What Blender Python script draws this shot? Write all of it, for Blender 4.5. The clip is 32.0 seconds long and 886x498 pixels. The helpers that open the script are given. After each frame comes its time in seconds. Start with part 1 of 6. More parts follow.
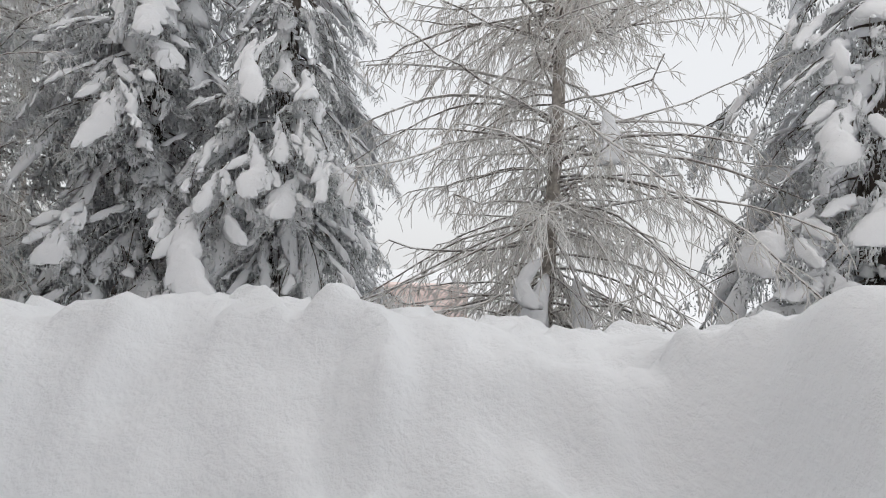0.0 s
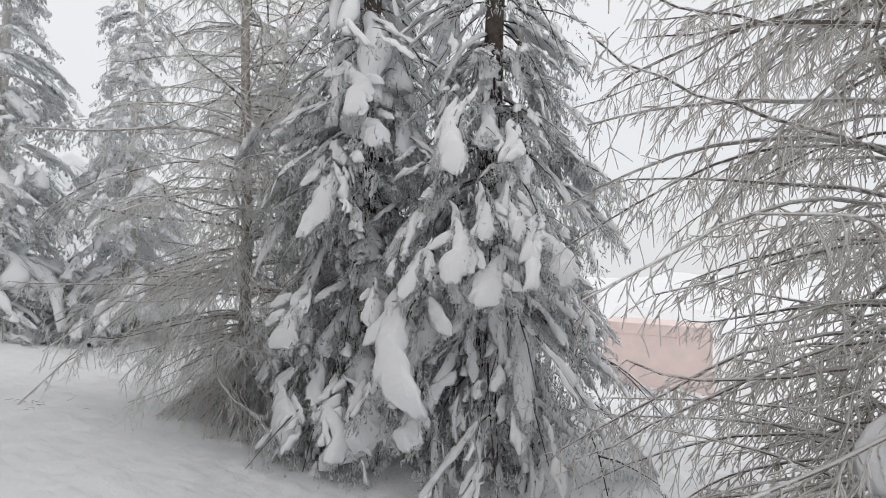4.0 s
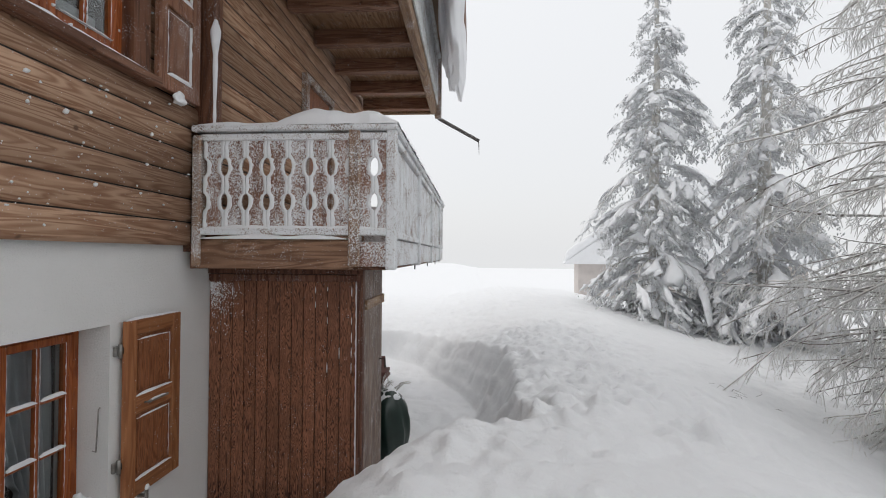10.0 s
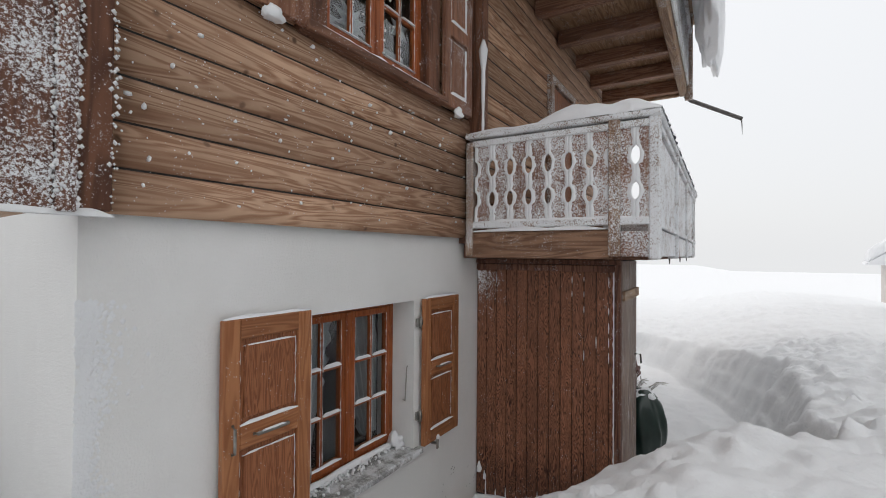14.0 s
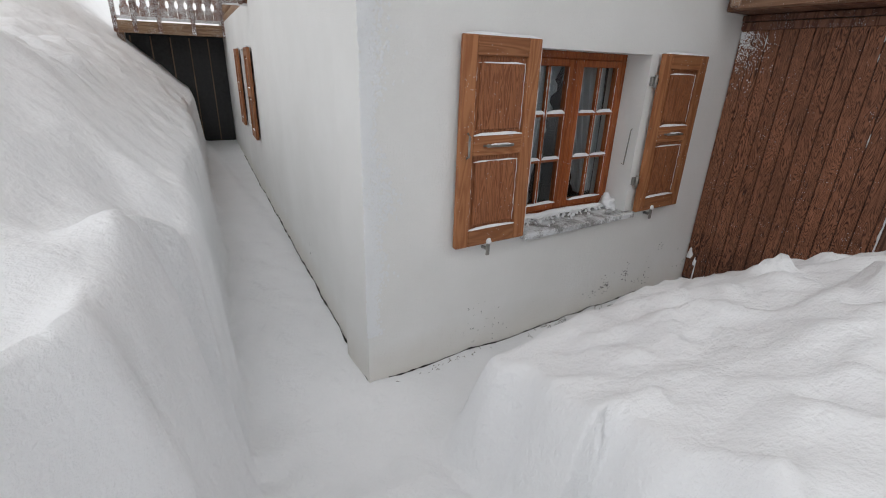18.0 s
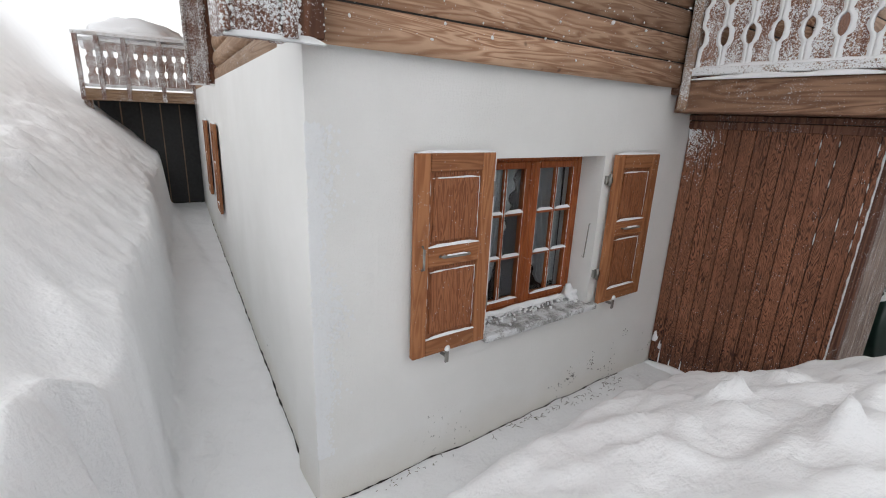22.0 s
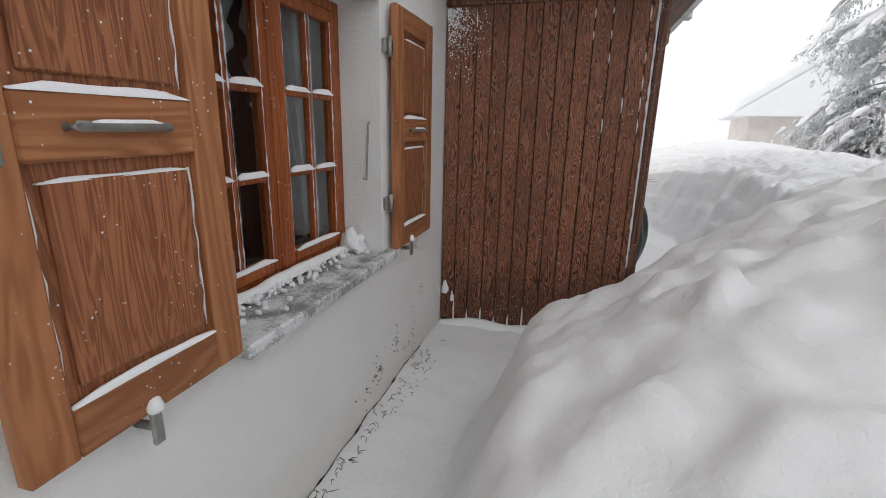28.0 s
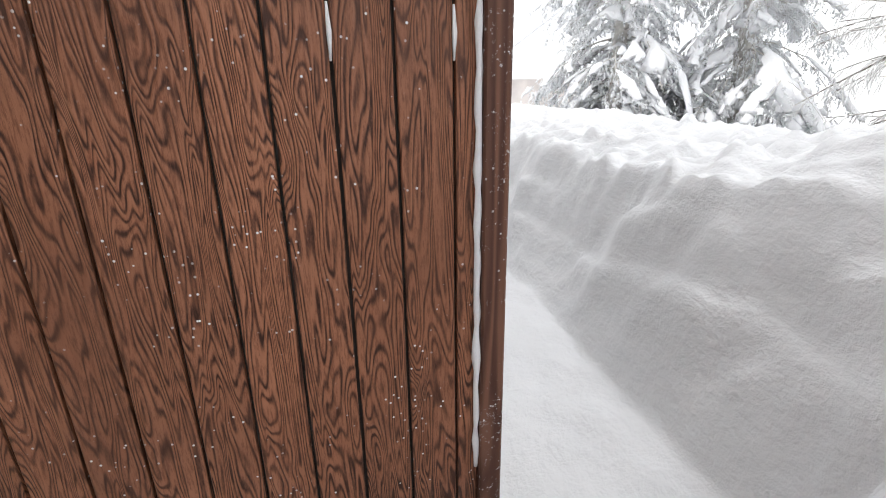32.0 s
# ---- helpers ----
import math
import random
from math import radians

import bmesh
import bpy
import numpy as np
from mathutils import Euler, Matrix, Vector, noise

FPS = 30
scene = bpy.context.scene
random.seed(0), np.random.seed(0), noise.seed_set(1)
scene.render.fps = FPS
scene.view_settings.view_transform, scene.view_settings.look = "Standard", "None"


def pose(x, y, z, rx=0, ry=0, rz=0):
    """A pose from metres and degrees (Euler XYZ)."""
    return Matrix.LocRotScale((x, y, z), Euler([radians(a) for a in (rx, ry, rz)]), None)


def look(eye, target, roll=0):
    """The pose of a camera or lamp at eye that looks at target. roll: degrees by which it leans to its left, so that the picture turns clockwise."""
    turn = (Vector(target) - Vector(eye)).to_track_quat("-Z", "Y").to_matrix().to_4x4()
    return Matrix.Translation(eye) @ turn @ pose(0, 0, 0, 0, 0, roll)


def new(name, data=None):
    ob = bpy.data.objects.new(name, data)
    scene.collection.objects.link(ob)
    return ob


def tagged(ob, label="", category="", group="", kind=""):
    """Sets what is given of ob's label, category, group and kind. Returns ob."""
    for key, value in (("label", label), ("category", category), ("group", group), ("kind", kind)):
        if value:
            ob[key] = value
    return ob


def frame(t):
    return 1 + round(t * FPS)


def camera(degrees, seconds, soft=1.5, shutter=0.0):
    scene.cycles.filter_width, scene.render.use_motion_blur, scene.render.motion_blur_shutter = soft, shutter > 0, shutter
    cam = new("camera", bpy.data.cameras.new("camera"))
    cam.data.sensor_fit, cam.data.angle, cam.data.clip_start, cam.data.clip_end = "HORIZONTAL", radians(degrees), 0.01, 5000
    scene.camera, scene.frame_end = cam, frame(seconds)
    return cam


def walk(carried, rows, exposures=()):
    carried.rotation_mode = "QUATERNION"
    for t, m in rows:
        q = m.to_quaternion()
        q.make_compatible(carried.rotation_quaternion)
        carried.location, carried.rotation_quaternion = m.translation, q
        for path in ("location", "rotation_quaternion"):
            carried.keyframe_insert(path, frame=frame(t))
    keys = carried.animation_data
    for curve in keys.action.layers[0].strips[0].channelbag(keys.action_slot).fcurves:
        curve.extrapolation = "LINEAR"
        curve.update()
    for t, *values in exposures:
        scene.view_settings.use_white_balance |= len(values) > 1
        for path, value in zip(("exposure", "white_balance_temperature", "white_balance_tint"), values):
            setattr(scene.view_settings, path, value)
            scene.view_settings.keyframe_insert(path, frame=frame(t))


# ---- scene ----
SKY = 1.0
# seconds, stops
EXPOSURES = [(0, 0.05), (2.5, 0.08), (6, -0.05), (9, 0.06), (13, 0.06), (15.5, 0.24), (18, 0.28), (20, 0.45), (21, 0.60), (23, 0.33), (25, 0.08), (28, 0.42), (29, 0.62), (30, 0.68), (32, 1.1)]
cam = camera(87.6, 32.0, 1.0)
# seconds, eye and target in metres, roll in degrees
PATH = [
    (0, (0.729, 0.342, 1.508), (0.618, 2.338, 1.56), 1.9),
    (0.5, (0.732, 0.535, 1.643), (0.622, 2.531, 1.701), 1.7),
    (1, (0.646, 0.899, 1.72), (0.516, 2.894, 1.77), 1.4),
    (1.5, (0.553, 1.062, 1.943), (0.374, 3.054, 1.998), 1.1),
    (2, (0.509, 1.224, 2.041), (-0.045, 3.145, 2.085), 0.9),
    (2.5, (0.497, 1.271, 2.124), (-0.299, 3.106, 2.165), 0.9),
    (4.5, (0.298, 1.189, 2.332), (-0.755, 2.888, 2.384), 1.0),
    (5, (0.115, 1.052, 2.368), (-1.1, 2.641, 2.406), 1.0),
    (5.5, (0.02, 0.943, 2.401), (-1.366, 2.384, 2.425), 0.8),
    (6, (-0.029, 0.908, 2.384), (-1.569, 2.183, 2.41), 0.7),
    (6.5, (-0.051, 0.822, 2.415), (-1.72, 1.923, 2.425), 0.4),
    (7, (-0.093, 0.863, 2.393), (-1.876, 1.769, 2.405), 0.3),
    (7.5, (-0.111, 0.757, 2.375), (-1.959, 1.522, 2.39), 0.3),
    (8, (-0.109, 0.705, 2.372), (-2.016, 1.306, 2.387), 0.3),
    (8.5, (-0.093, 0.649, 2.366), (-2.05, 1.063, 2.381), 0.2),
    (9, (-0.062, 0.574, 2.345), (-2.049, 0.801, 2.367), 0.2),
    (9.5, (-0.083, 0.506, 2.329), (-2.082, 0.557, 2.352), 0.5),
    (10, (-0.087, 0.433, 2.309), (-2.083, 0.306, 2.335), 0.4),
    (10.5, (-0.029, 0.408, 2.316), (-2.002, 0.081, 2.337), 0.5),
    (11, (-0.013, 0.361, 2.321), (-1.954, -0.119, 2.34), 0.6),
    (11.5, (-0.005, 0.354, 2.327), (-1.922, -0.215, 2.344), 0.6),
    (12, (-0.003, 0.363, 2.329), (-1.907, -0.25, 2.345), 0.6),
    (12.5, (0.005, 0.372, 2.328), (-1.89, -0.268, 2.344), 0.6),
    (13, (0.025, 0.338, 2.32), (-1.861, -0.329, 2.335), 0.7),
    (13.5, (0.069, 0.259, 2.286), (-1.77, -0.529, 2.303), 0.7),
    (14, (0.128, 0.242, 2.228), (-1.586, -0.788, 2.25), 0.4),
    (14.5, (0.179, 0.228, 2.165), (-1.389, -1.013, 2.193), 0.3),
    (15, (0.248, 0.197, 2.104), (-1.174, -1.209, 2.126), 0.4),
    (15.5, (0.274, 0.23, 2.113), (-1.014, -1.3, 2.131), 0.5),
    (17.5, (0.265, 0.304, 1.807), (-0.824, -1.343, 1.487), 0.9),
    (18, (0.265, 0.381, 1.785), (-0.745, -1.177, 1.041), 2.0),
    (18.5, (0.276, 0.363, 1.756), (-0.665, -1.02, 0.66), 3.5),
    (19, (0.26, 0.338, 1.733), (-0.644, -0.939, 0.487), 4.4),
    (19.5, (0.25, 0.324, 1.731), (-0.653, -0.951, 0.483), 4.2),
    (20, (0.218, 0.358, 1.771), (-0.693, -1.002, 0.622), 2.7),
    (20.5, (0.188, 0.377, 1.941), (-0.76, -1.09, 0.966), 2.5),
    (21, (0.153, 0.296, 1.983), (-0.885, -1.264, 1.286), 2.8),
    (21.5, (0.117, 0.277, 2.054), (-0.958, -1.317, 1.501), 2.4),
    (22, (0.083, 0.295, 2.106), (-1.038, -1.266, 1.551), 2.4),
    (22.5, (0.049, 0.328, 2.191), (-1.221, -1.112, 1.628), 2.3),
    (23, (0.025, 0.393, 2.252), (-1.394, -0.899, 1.689), 2.4),
    (23.5, (-0.041, 0.414, 2.271), (-1.556, -0.762, 1.706), 2.3),
    (24, (-0.124, 0.412, 2.241), (-1.759, -0.593, 1.677), 2.0),
    (24.5, (-0.194, 0.346, 2.214), (-1.914, -0.51, 1.659), 1.8),
    (25, (-0.345, 0.247, 2.11), (-2.086, -0.566, 1.554), 1.9),
    (25.5, (-0.478, 0.178, 2.048), (-2.21, -0.644, 1.478), 1.8),
    (27.5, (-0.692, -0.598, 1.491), (-2.536, -1.198, 1.001), 0.7),
    (28, (-0.71, -0.828, 1.397), (-2.567, -1.355, 0.876), 1.3),
    (28.5, (-0.922, -0.939, 1.38), (-2.797, -1.389, 0.85), 1.5),
    (29, (-1.192, -1.024, 1.397), (-3.08, -1.418, 0.868), 1.4),
    (29.5, (-1.425, -1.032, 1.365), (-3.32, -1.385, 0.834), 1.6),
    (30, (-1.734, -0.986, 1.299), (-3.649, -1.227, 0.776), 1.3),
    (30.5, (-2.045, -0.946, 1.281), (-3.968, -1.1, 0.753), 0.8),
    (31, (-2.399, -0.935, 1.291), (-4.313, -0.939, 0.712), 0.7),
    (31.5, (-2.702, -0.852, 1.278), (-4.622, -0.68, 0.742), -0.7),
    (32, (-2.918, -0.712, 1.312), (-4.775, -0.309, 0.689), -0.9),
]
walk(cam, [(t, look(eye, aim, roll)) for t, eye, aim, roll in PATH], EXPOSURES)

# ---- world and light ----
world = bpy.data.worlds.new("overcast")
scene.world = world
world.use_nodes = True
wt = world.node_tree
sky = wt.nodes.new("ShaderNodeTexSky")
sky.sky_type, sky.sun_disc = "NISHITA", False
sky.sun_elevation, sky.sun_rotation = radians(50), radians(200)
sky.air_density, sky.dust_density = 1.0, 6.0
tint = wt.nodes.new("ShaderNodeMix")
tint.data_type = "RGBA"
tint.inputs["Factor"].default_value = 0.985
place = wt.nodes.new("ShaderNodeTexCoord")
high = wt.nodes.new("ShaderNodeSeparateXYZ")
wt.links.new(place.outputs["Generated"], high.inputs[0])
veil = wt.nodes.new("ShaderNodeValToRGB")
for e, (at, v) in zip((veil.color_ramp.elements[0], veil.color_ramp.elements[1], veil.color_ramp.elements.new(0.55)), ((0.0, 0.77), (1.0, 1.40), (0.5, 0.84))):
    e.position, e.color = at, (0.985 * v, 0.995 * v, 1.01 * v, 1)
wt.links.new(high.outputs["Z"], veil.inputs["Fac"])
wt.links.new(veil.outputs["Color"], tint.inputs["B"])
wt.links.new(sky.outputs["Color"], tint.inputs["A"])
wt.links.new(tint.outputs["Result"], wt.nodes["Background"].inputs["Color"])
wt.nodes["Background"].inputs["Strength"].default_value = SKY
sun_data = bpy.data.lights.new("sun", "SUN")
sun_data.energy, sun_data.angle, sun_data.color = 0.45, radians(150), (1, 0.985, 0.965)
sun = new("sun", sun_data)
sun.matrix_world = look((2.5, 8, 7), (0, 0, 0))


# ---- materials ----
def material(name, rough=0.7, metal=0.0, spec=0.3):
    m = bpy.data.materials.new(name)
    m.use_nodes = True
    b = m.node_tree.nodes["Principled BSDF"]
    b.inputs["Roughness"].default_value, b.inputs["Metallic"].default_value = rough, metal
    b.inputs["Specular IOR Level"].default_value = spec
    return m, m.node_tree, b


def node(t, kind, **values):
    n = t.nodes.new(kind)
    for k, v in values.items():
        n.inputs[k.replace("_", " ")].default_value = v
    return n


def coords(t, scale=(1, 1, 1), rot=(0, 0, 0)):
    c = t.nodes.new("ShaderNodeTexCoord")
    mp = node(t, "ShaderNodeMapping", Scale=scale, Rotation=rot)
    t.links.new(c.outputs["Object"], mp.inputs["Vector"])
    return mp.outputs["Vector"]


def place_coords(t, scale=(1, 1, 1)):
    g = t.nodes.new("ShaderNodeNewGeometry")
    mp = node(t, "ShaderNodeMapping", Scale=scale)
    t.links.new(g.outputs["Position"], mp.inputs["Vector"])
    return mp.outputs["Vector"]


def noise_tex(t, vec, scale, detail=4.0, rough=0.55, distort=0.0):
    n = node(t, "ShaderNodeTexNoise", Scale=scale, Detail=detail, Roughness=rough, Distortion=distort)
    t.links.new(vec, n.inputs["Vector"])
    return n.outputs["Fac"]


def ramp(t, fac, *stops):
    r = t.nodes.new("ShaderNodeValToRGB")
    els = r.color_ramp.elements
    while len(els) < len(stops):
        els.new(0.5)
    for e, (p, c) in zip(els, stops):
        e.position, e.color = p, (*c, 1) if len(c) == 3 else c
    t.links.new(fac, r.inputs["Fac"])
    return r.outputs["Color"]


def grey(v):
    return (v, v, v)


def mix(t, fac, a, b, blend="MIX"):
    m = t.nodes.new("ShaderNodeMix")
    m.data_type, m.blend_type = "RGBA", blend
    for sock, v in (("Factor", fac), ("A", a), ("B", b)):
        if isinstance(v, (int, float)):
            m.inputs[sock].default_value = v
        elif isinstance(v, tuple):
            m.inputs[sock].default_value = (*v, 1)
        else:
            t.links.new(v, m.inputs[sock])
    return m.outputs["Result"]


def math_node(t, op, a, b=0.0):
    m = t.nodes.new("ShaderNodeMath")
    m.operation = op
    for i, v in enumerate((a, b)):
        if isinstance(v, (int, float)):
            m.inputs[i].default_value = v
        else:
            t.links.new(v, m.inputs[i])
    return m.outputs[0]


def bump(t, b, height, strength=0.3, distance=0.01):
    n = node(t, "ShaderNodeBump", Strength=strength, Distance=distance)
    t.links.new(height, n.inputs["Height"])
    t.links.new(n.outputs["Normal"], b.inputs["Normal"])


def snow_material(name, col=(0.84, 0.85, 0.865), small=60.0, deep=0.012):
    m, t, b = material(name, 0.85, 0, 0.15)
    v = place_coords(t)
    big = noise_tex(t, v, 3.0, 5)
    t.links.new(ramp(t, big, (0.3, tuple(c * 0.965 for c in col)), (0.7, col)), b.inputs["Base Color"])
    bump(t, b, math_node(t, "ADD", noise_tex(t, v, small, 5, 0.7), math_node(t, "ADD", math_node(t, "MULTIPLY", noise_tex(t, v, 14, 5, 0.65), 3.0), math_node(t, "MULTIPLY", noise_tex(t, v, 4.5, 3), 3.0))), 0.38, deep)
    return m


def wood_material(name, dark, light, along="z", frost=0.0, scale=1.0, wear=0.5, rough=0.65, knots=True, speck=True, ring=1.0, spread=0.35, figure=False):
    """Stained softwood: stretched grain, knots, a tone of its own for each board, and rime caught on the surface."""
    m, t, b = material(name, rough, 0, 0.3)
    info = t.nodes.new("ShaderNodeObjectInfo")
    c = t.nodes.new("ShaderNodeTexCoord")
    shift = t.nodes.new("ShaderNodeVectorMath")
    shift.operation = "MULTIPLY_ADD"
    comb = t.nodes.new("ShaderNodeCombineXYZ")
    for i in range(3):
        t.links.new(info.outputs["Random"], comb.inputs[i])
    t.links.new(comb.outputs[0], shift.inputs[0])
    shift.inputs[1].default_value = (17.3, 31.7, 23.1)
    t.links.new(c.outputs["Object"], shift.inputs[2])
    stretch = {"x": (1.1, 14, 14), "y": (14, 1.1, 14), "z": (14, 14, 1.1)}[along]
    if figure:
        stretch = tuple(26 if s > 2 else 3.4 for s in stretch)
    mp = node(t, "ShaderNodeMapping", Scale=tuple(s * scale for s in stretch))
    t.links.new(shift.outputs[0], mp.inputs["Vector"])
    v = mp.outputs["Vector"]
    warp = noise_tex(t, v, 0.62 if figure else 0.55, 2 if figure else 3, 0.45, 0.4 if figure else 0.8)
    wave = t.nodes.new("ShaderNodeMath")
    wave.operation = "SINE"
    t.links.new(math_node(t, "MULTIPLY", warp, 55.0 * ring), wave.inputs[0])
    rings = math_node(t, "MULTIPLY_ADD", wave.outputs[0], 0.5)
    rings.node.inputs[2].default_value = 0.5
    fine = noise_tex(t, v, 4.0, 6, 0.7)
    grain = math_node(t, "MULTIPLY_ADD", rings, 0.6)
    t.links.new(math_node(t, "MULTIPLY", fine, 0.55), grain.node.inputs[2])
    if figure:
        # wet, darker figure low down and in patches
        hz = t.nodes.new("ShaderNodeSeparateXYZ")
        t.links.new(place_coords(t), hz.inputs[0])
        wet = math_node(t, "ADD", hz.outputs["Z"], math_node(t, "MULTIPLY", noise_tex(t, place_coords(t, (1, 3, 1)), 1.6, 4), 0.9))
        damp = ramp(t, wet, (0.75, grey(0.34)), (1.55, grey(0.0)))
        col = ramp(t, math_node(t, "SUBTRACT", grain, damp), (0.26, dark), (0.42, tuple((a + b) / 2 for a, b in zip(dark, light))), (0.58, light), (0.95, tuple(a * 1.15 for a in light)))
        worn = ramp(t, noise_tex(t, place_coords(t, (6, 6, 1.6)), 9.0, 7, 0.75), (0.48, grey(0.0)), (0.66, grey(0.55)))
        col = mix(t, worn, col, tuple(a * 1.12 for a in light))
        pores = ramp(t, noise_tex(t, place_coords(t, (4, 4, 0.5)), 60.0, 5, 0.8), (0.40, grey(0.5)), (0.52, grey(0.0)))
        col = mix(t, pores, col, tuple(a * 1.3 for a in dark))
    else:
        col = ramp(t, grain, (0.25, dark), (0.8, light))
    tone = math_node(t, "MULTIPLY_ADD", info.outputs["Random"], spread)
    tone.node.inputs[2].default_value = 1.0 - spread * 0.5
    tones = t.nodes.new("ShaderNodeCombineColor")
    for i in range(3):
        t.links.new(tone, tones.inputs[i])
    col = mix(t, 1.0, col, tones.outputs[0], "MULTIPLY")
    if knots:
        vor = node(t, "ShaderNodeTexVoronoi", Scale=5.0)
        t.links.new(shift.outputs[0], vor.inputs["Vector"])
        col = mix(t, ramp(t, vor.outputs["Distance"], (0.05, grey(0.9)), (0.10, grey(0.0))), col, tuple(x * 0.35 for x in dark))
    pc = place_coords(t)
    wearing = ramp(t, noise_tex(t, pc, 2.2, 4), (0.42, grey(0.0)), (0.68, grey(wear)))
    col = mix(t, wearing, col, tuple((x + y) * 0.42 for x, y in zip(dark, light)))
    high = grain
    if speck or frost > 0:
        white = (0.82, 0.84, 0.86)
        if speck:
            sp = node(t, "ShaderNodeTexVoronoi", Scale=62.0)
            t.links.new(pc, sp.inputs["Vector"])
            few = ramp(t, noise_tex(t, pc, 9.0, 4, 0.7), (0.52, grey(0.0)), (0.60, grey(1.0)))
            dots = math_node(t, "MULTIPLY", ramp(t, sp.outputs["Distance"], (0.10, grey(1.0)), (0.17, grey(0.0))), few)
            col = mix(t, dots, col, white)
        if frost > 0:
            f1 = noise_tex(t, pc, 105.0, 5, 0.75)
            f2 = noise_tex(t, pc, 5.0, 4, 0.6)
            f = math_node(t, "ADD", math_node(t, "MULTIPLY", f1, 0.72), math_node(t, "MULTIPLY", f2, 0.28))
            edge = 0.66 - 0.32 * frost
            fm = ramp(t, f, (edge - 0.035, grey(0.0)), (edge + 0.035, grey(1.0)))
            col = mix(t, fm, col, white)
            high = math_node(t, "ADD", high, math_node(t, "MULTIPLY", fm, 3.0))
            t.links.new(ramp(t, fm, (0, grey(rough)), (1, grey(0.9))), b.inputs["Roughness"])
    t.links.new(col, b.inputs["Base Color"])
    bump(t, b, high, 0.4, 0.004)
    return m


SNOW = snow_material("snow", small=46.0, deep=0.015)
SNOW_SOFT = snow_material("settled_snow", (0.87, 0.88, 0.90), 30, 0.008)
RIME = snow_material("rime", (0.84, 0.855, 0.87), 90, 0.01)
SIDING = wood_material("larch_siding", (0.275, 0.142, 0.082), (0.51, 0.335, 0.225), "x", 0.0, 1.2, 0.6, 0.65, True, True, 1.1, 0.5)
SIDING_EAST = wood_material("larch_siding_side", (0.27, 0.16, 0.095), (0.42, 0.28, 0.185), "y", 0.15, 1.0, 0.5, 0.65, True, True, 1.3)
TRIM = wood_material("dark_trim", (0.07, 0.028, 0.016), (0.17, 0.075, 0.042), "z", 0.12)
TRIM_X = wood_material("dark_beam", (0.10, 0.045, 0.028), (0.21, 0.105, 0.065), "x", 0.08)
TRIM_Y = wood_material("dark_joist", (0.15, 0.072, 0.045), (0.31, 0.175, 0.115), "y", 0.10)
TRIM_RIME = wood_material("rimed_board", (0.10, 0.042, 0.028), (0.20, 0.095, 0.06), "z", 0.42)
PALE = wood_material("weathered_larch", (0.20, 0.115, 0.065), (0.36, 0.235, 0.145), "x", 0.18)
PALE_POST = wood_material("weathered_post", (0.18, 0.10, 0.062), (0.34, 0.215, 0.14), "z", 0.40)
FRET = wood_material("rimed_fretwork", (0.17, 0.075, 0.05), (0.31, 0.17, 0.115), "z", 0.46)
FRET_WHITE = wood_material("deep_rimed_fretwork", (0.16, 0.09, 0.06), (0.30, 0.19, 0.13), "z", 0.66)
RAIL = wood_material("rimed_rail", (0.16, 0.09, 0.06), (0.30, 0.19, 0.13), "x", 0.66)
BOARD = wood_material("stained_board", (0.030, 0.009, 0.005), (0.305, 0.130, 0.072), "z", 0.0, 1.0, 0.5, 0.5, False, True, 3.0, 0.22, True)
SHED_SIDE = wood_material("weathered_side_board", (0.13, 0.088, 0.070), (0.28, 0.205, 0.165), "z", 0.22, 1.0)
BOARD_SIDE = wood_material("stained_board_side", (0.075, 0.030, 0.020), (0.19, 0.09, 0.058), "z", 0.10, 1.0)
SHUT_FRAME = wood_material("shutter_frame_wood", (0.26, 0.098, 0.040), (0.37, 0.160, 0.070), "z", 0.0, 1.2, 0.3, 0.5, False, True)
SHUT_RAIL = wood_material("shutter_rail_wood", (0.26, 0.098, 0.040), (0.37, 0.160, 0.070), "x", 0.0, 1.2, 0.3, 0.5, False, True)
SHUT_PANEL = wood_material("shutter_panel_wood", (0.175, 0.060, 0.026), (0.33, 0.130, 0.058), "z", 0.0, 3.2, 0.3, 0.5, False, True, 1.2)
SASH = wood_material("window_sash_wood", (0.25, 0.058, 0.014), (0.37, 0.105, 0.030), "z", 0.0, 1.5, 0.2, 0.4, False, True)


def plaster_material():
    m, t, b = material("white_render", 0.9, 0, 0.15)
    v = place_coords(t)
    stain = ramp(t, noise_tex(t, v, 1.1, 5, 0.6), (0.35, (0.79, 0.79, 0.775)), (0.7, (0.85, 0.85, 0.84)))
    z = t.nodes.new("ShaderNodeSeparateXYZ")
    t.links.new(v, z.inputs[0])
    low = ramp(t, math_node(t, "ADD", z.outputs["Z"], math_node(t, "MULTIPLY", noise_tex(t, v, 4, 5), 0.25)), (0.12, grey(0.75)), (0.42, grey(0.0)))
    col = mix(t, math_node(t, "MULTIPLY", low, 0.55), stain, (0.60, 0.54, 0.44))
    mold = math_node(t, "MULTIPLY", ramp(t, noise_tex(t, v, 22, 5, 0.7), (0.62, grey(0.0)), (0.68, grey(0.9))),
                     ramp(t, noise_tex(t, v, 1.7, 2), (0.57, grey(0.0)), (0.64, grey(1.0))))
    zone = ramp(t, z.outputs["Z"], (0.30, grey(1.0)), (0.42, grey(0.0)))
    col = mix(t, math_node(t, "MULTIPLY", mold, zone), col, (0.10, 0.11, 0.09))
    t.links.new(col, b.inputs["Base Color"])
    bump(t, b, math_node(t, "ADD", math_node(t, "MULTIPLY", noise_tex(t, v, 85, 4, 0.7), 1.6), noise_tex(t, v, 14, 4)), 0.6, 0.006)
    return m


PLASTER = plaster_material()


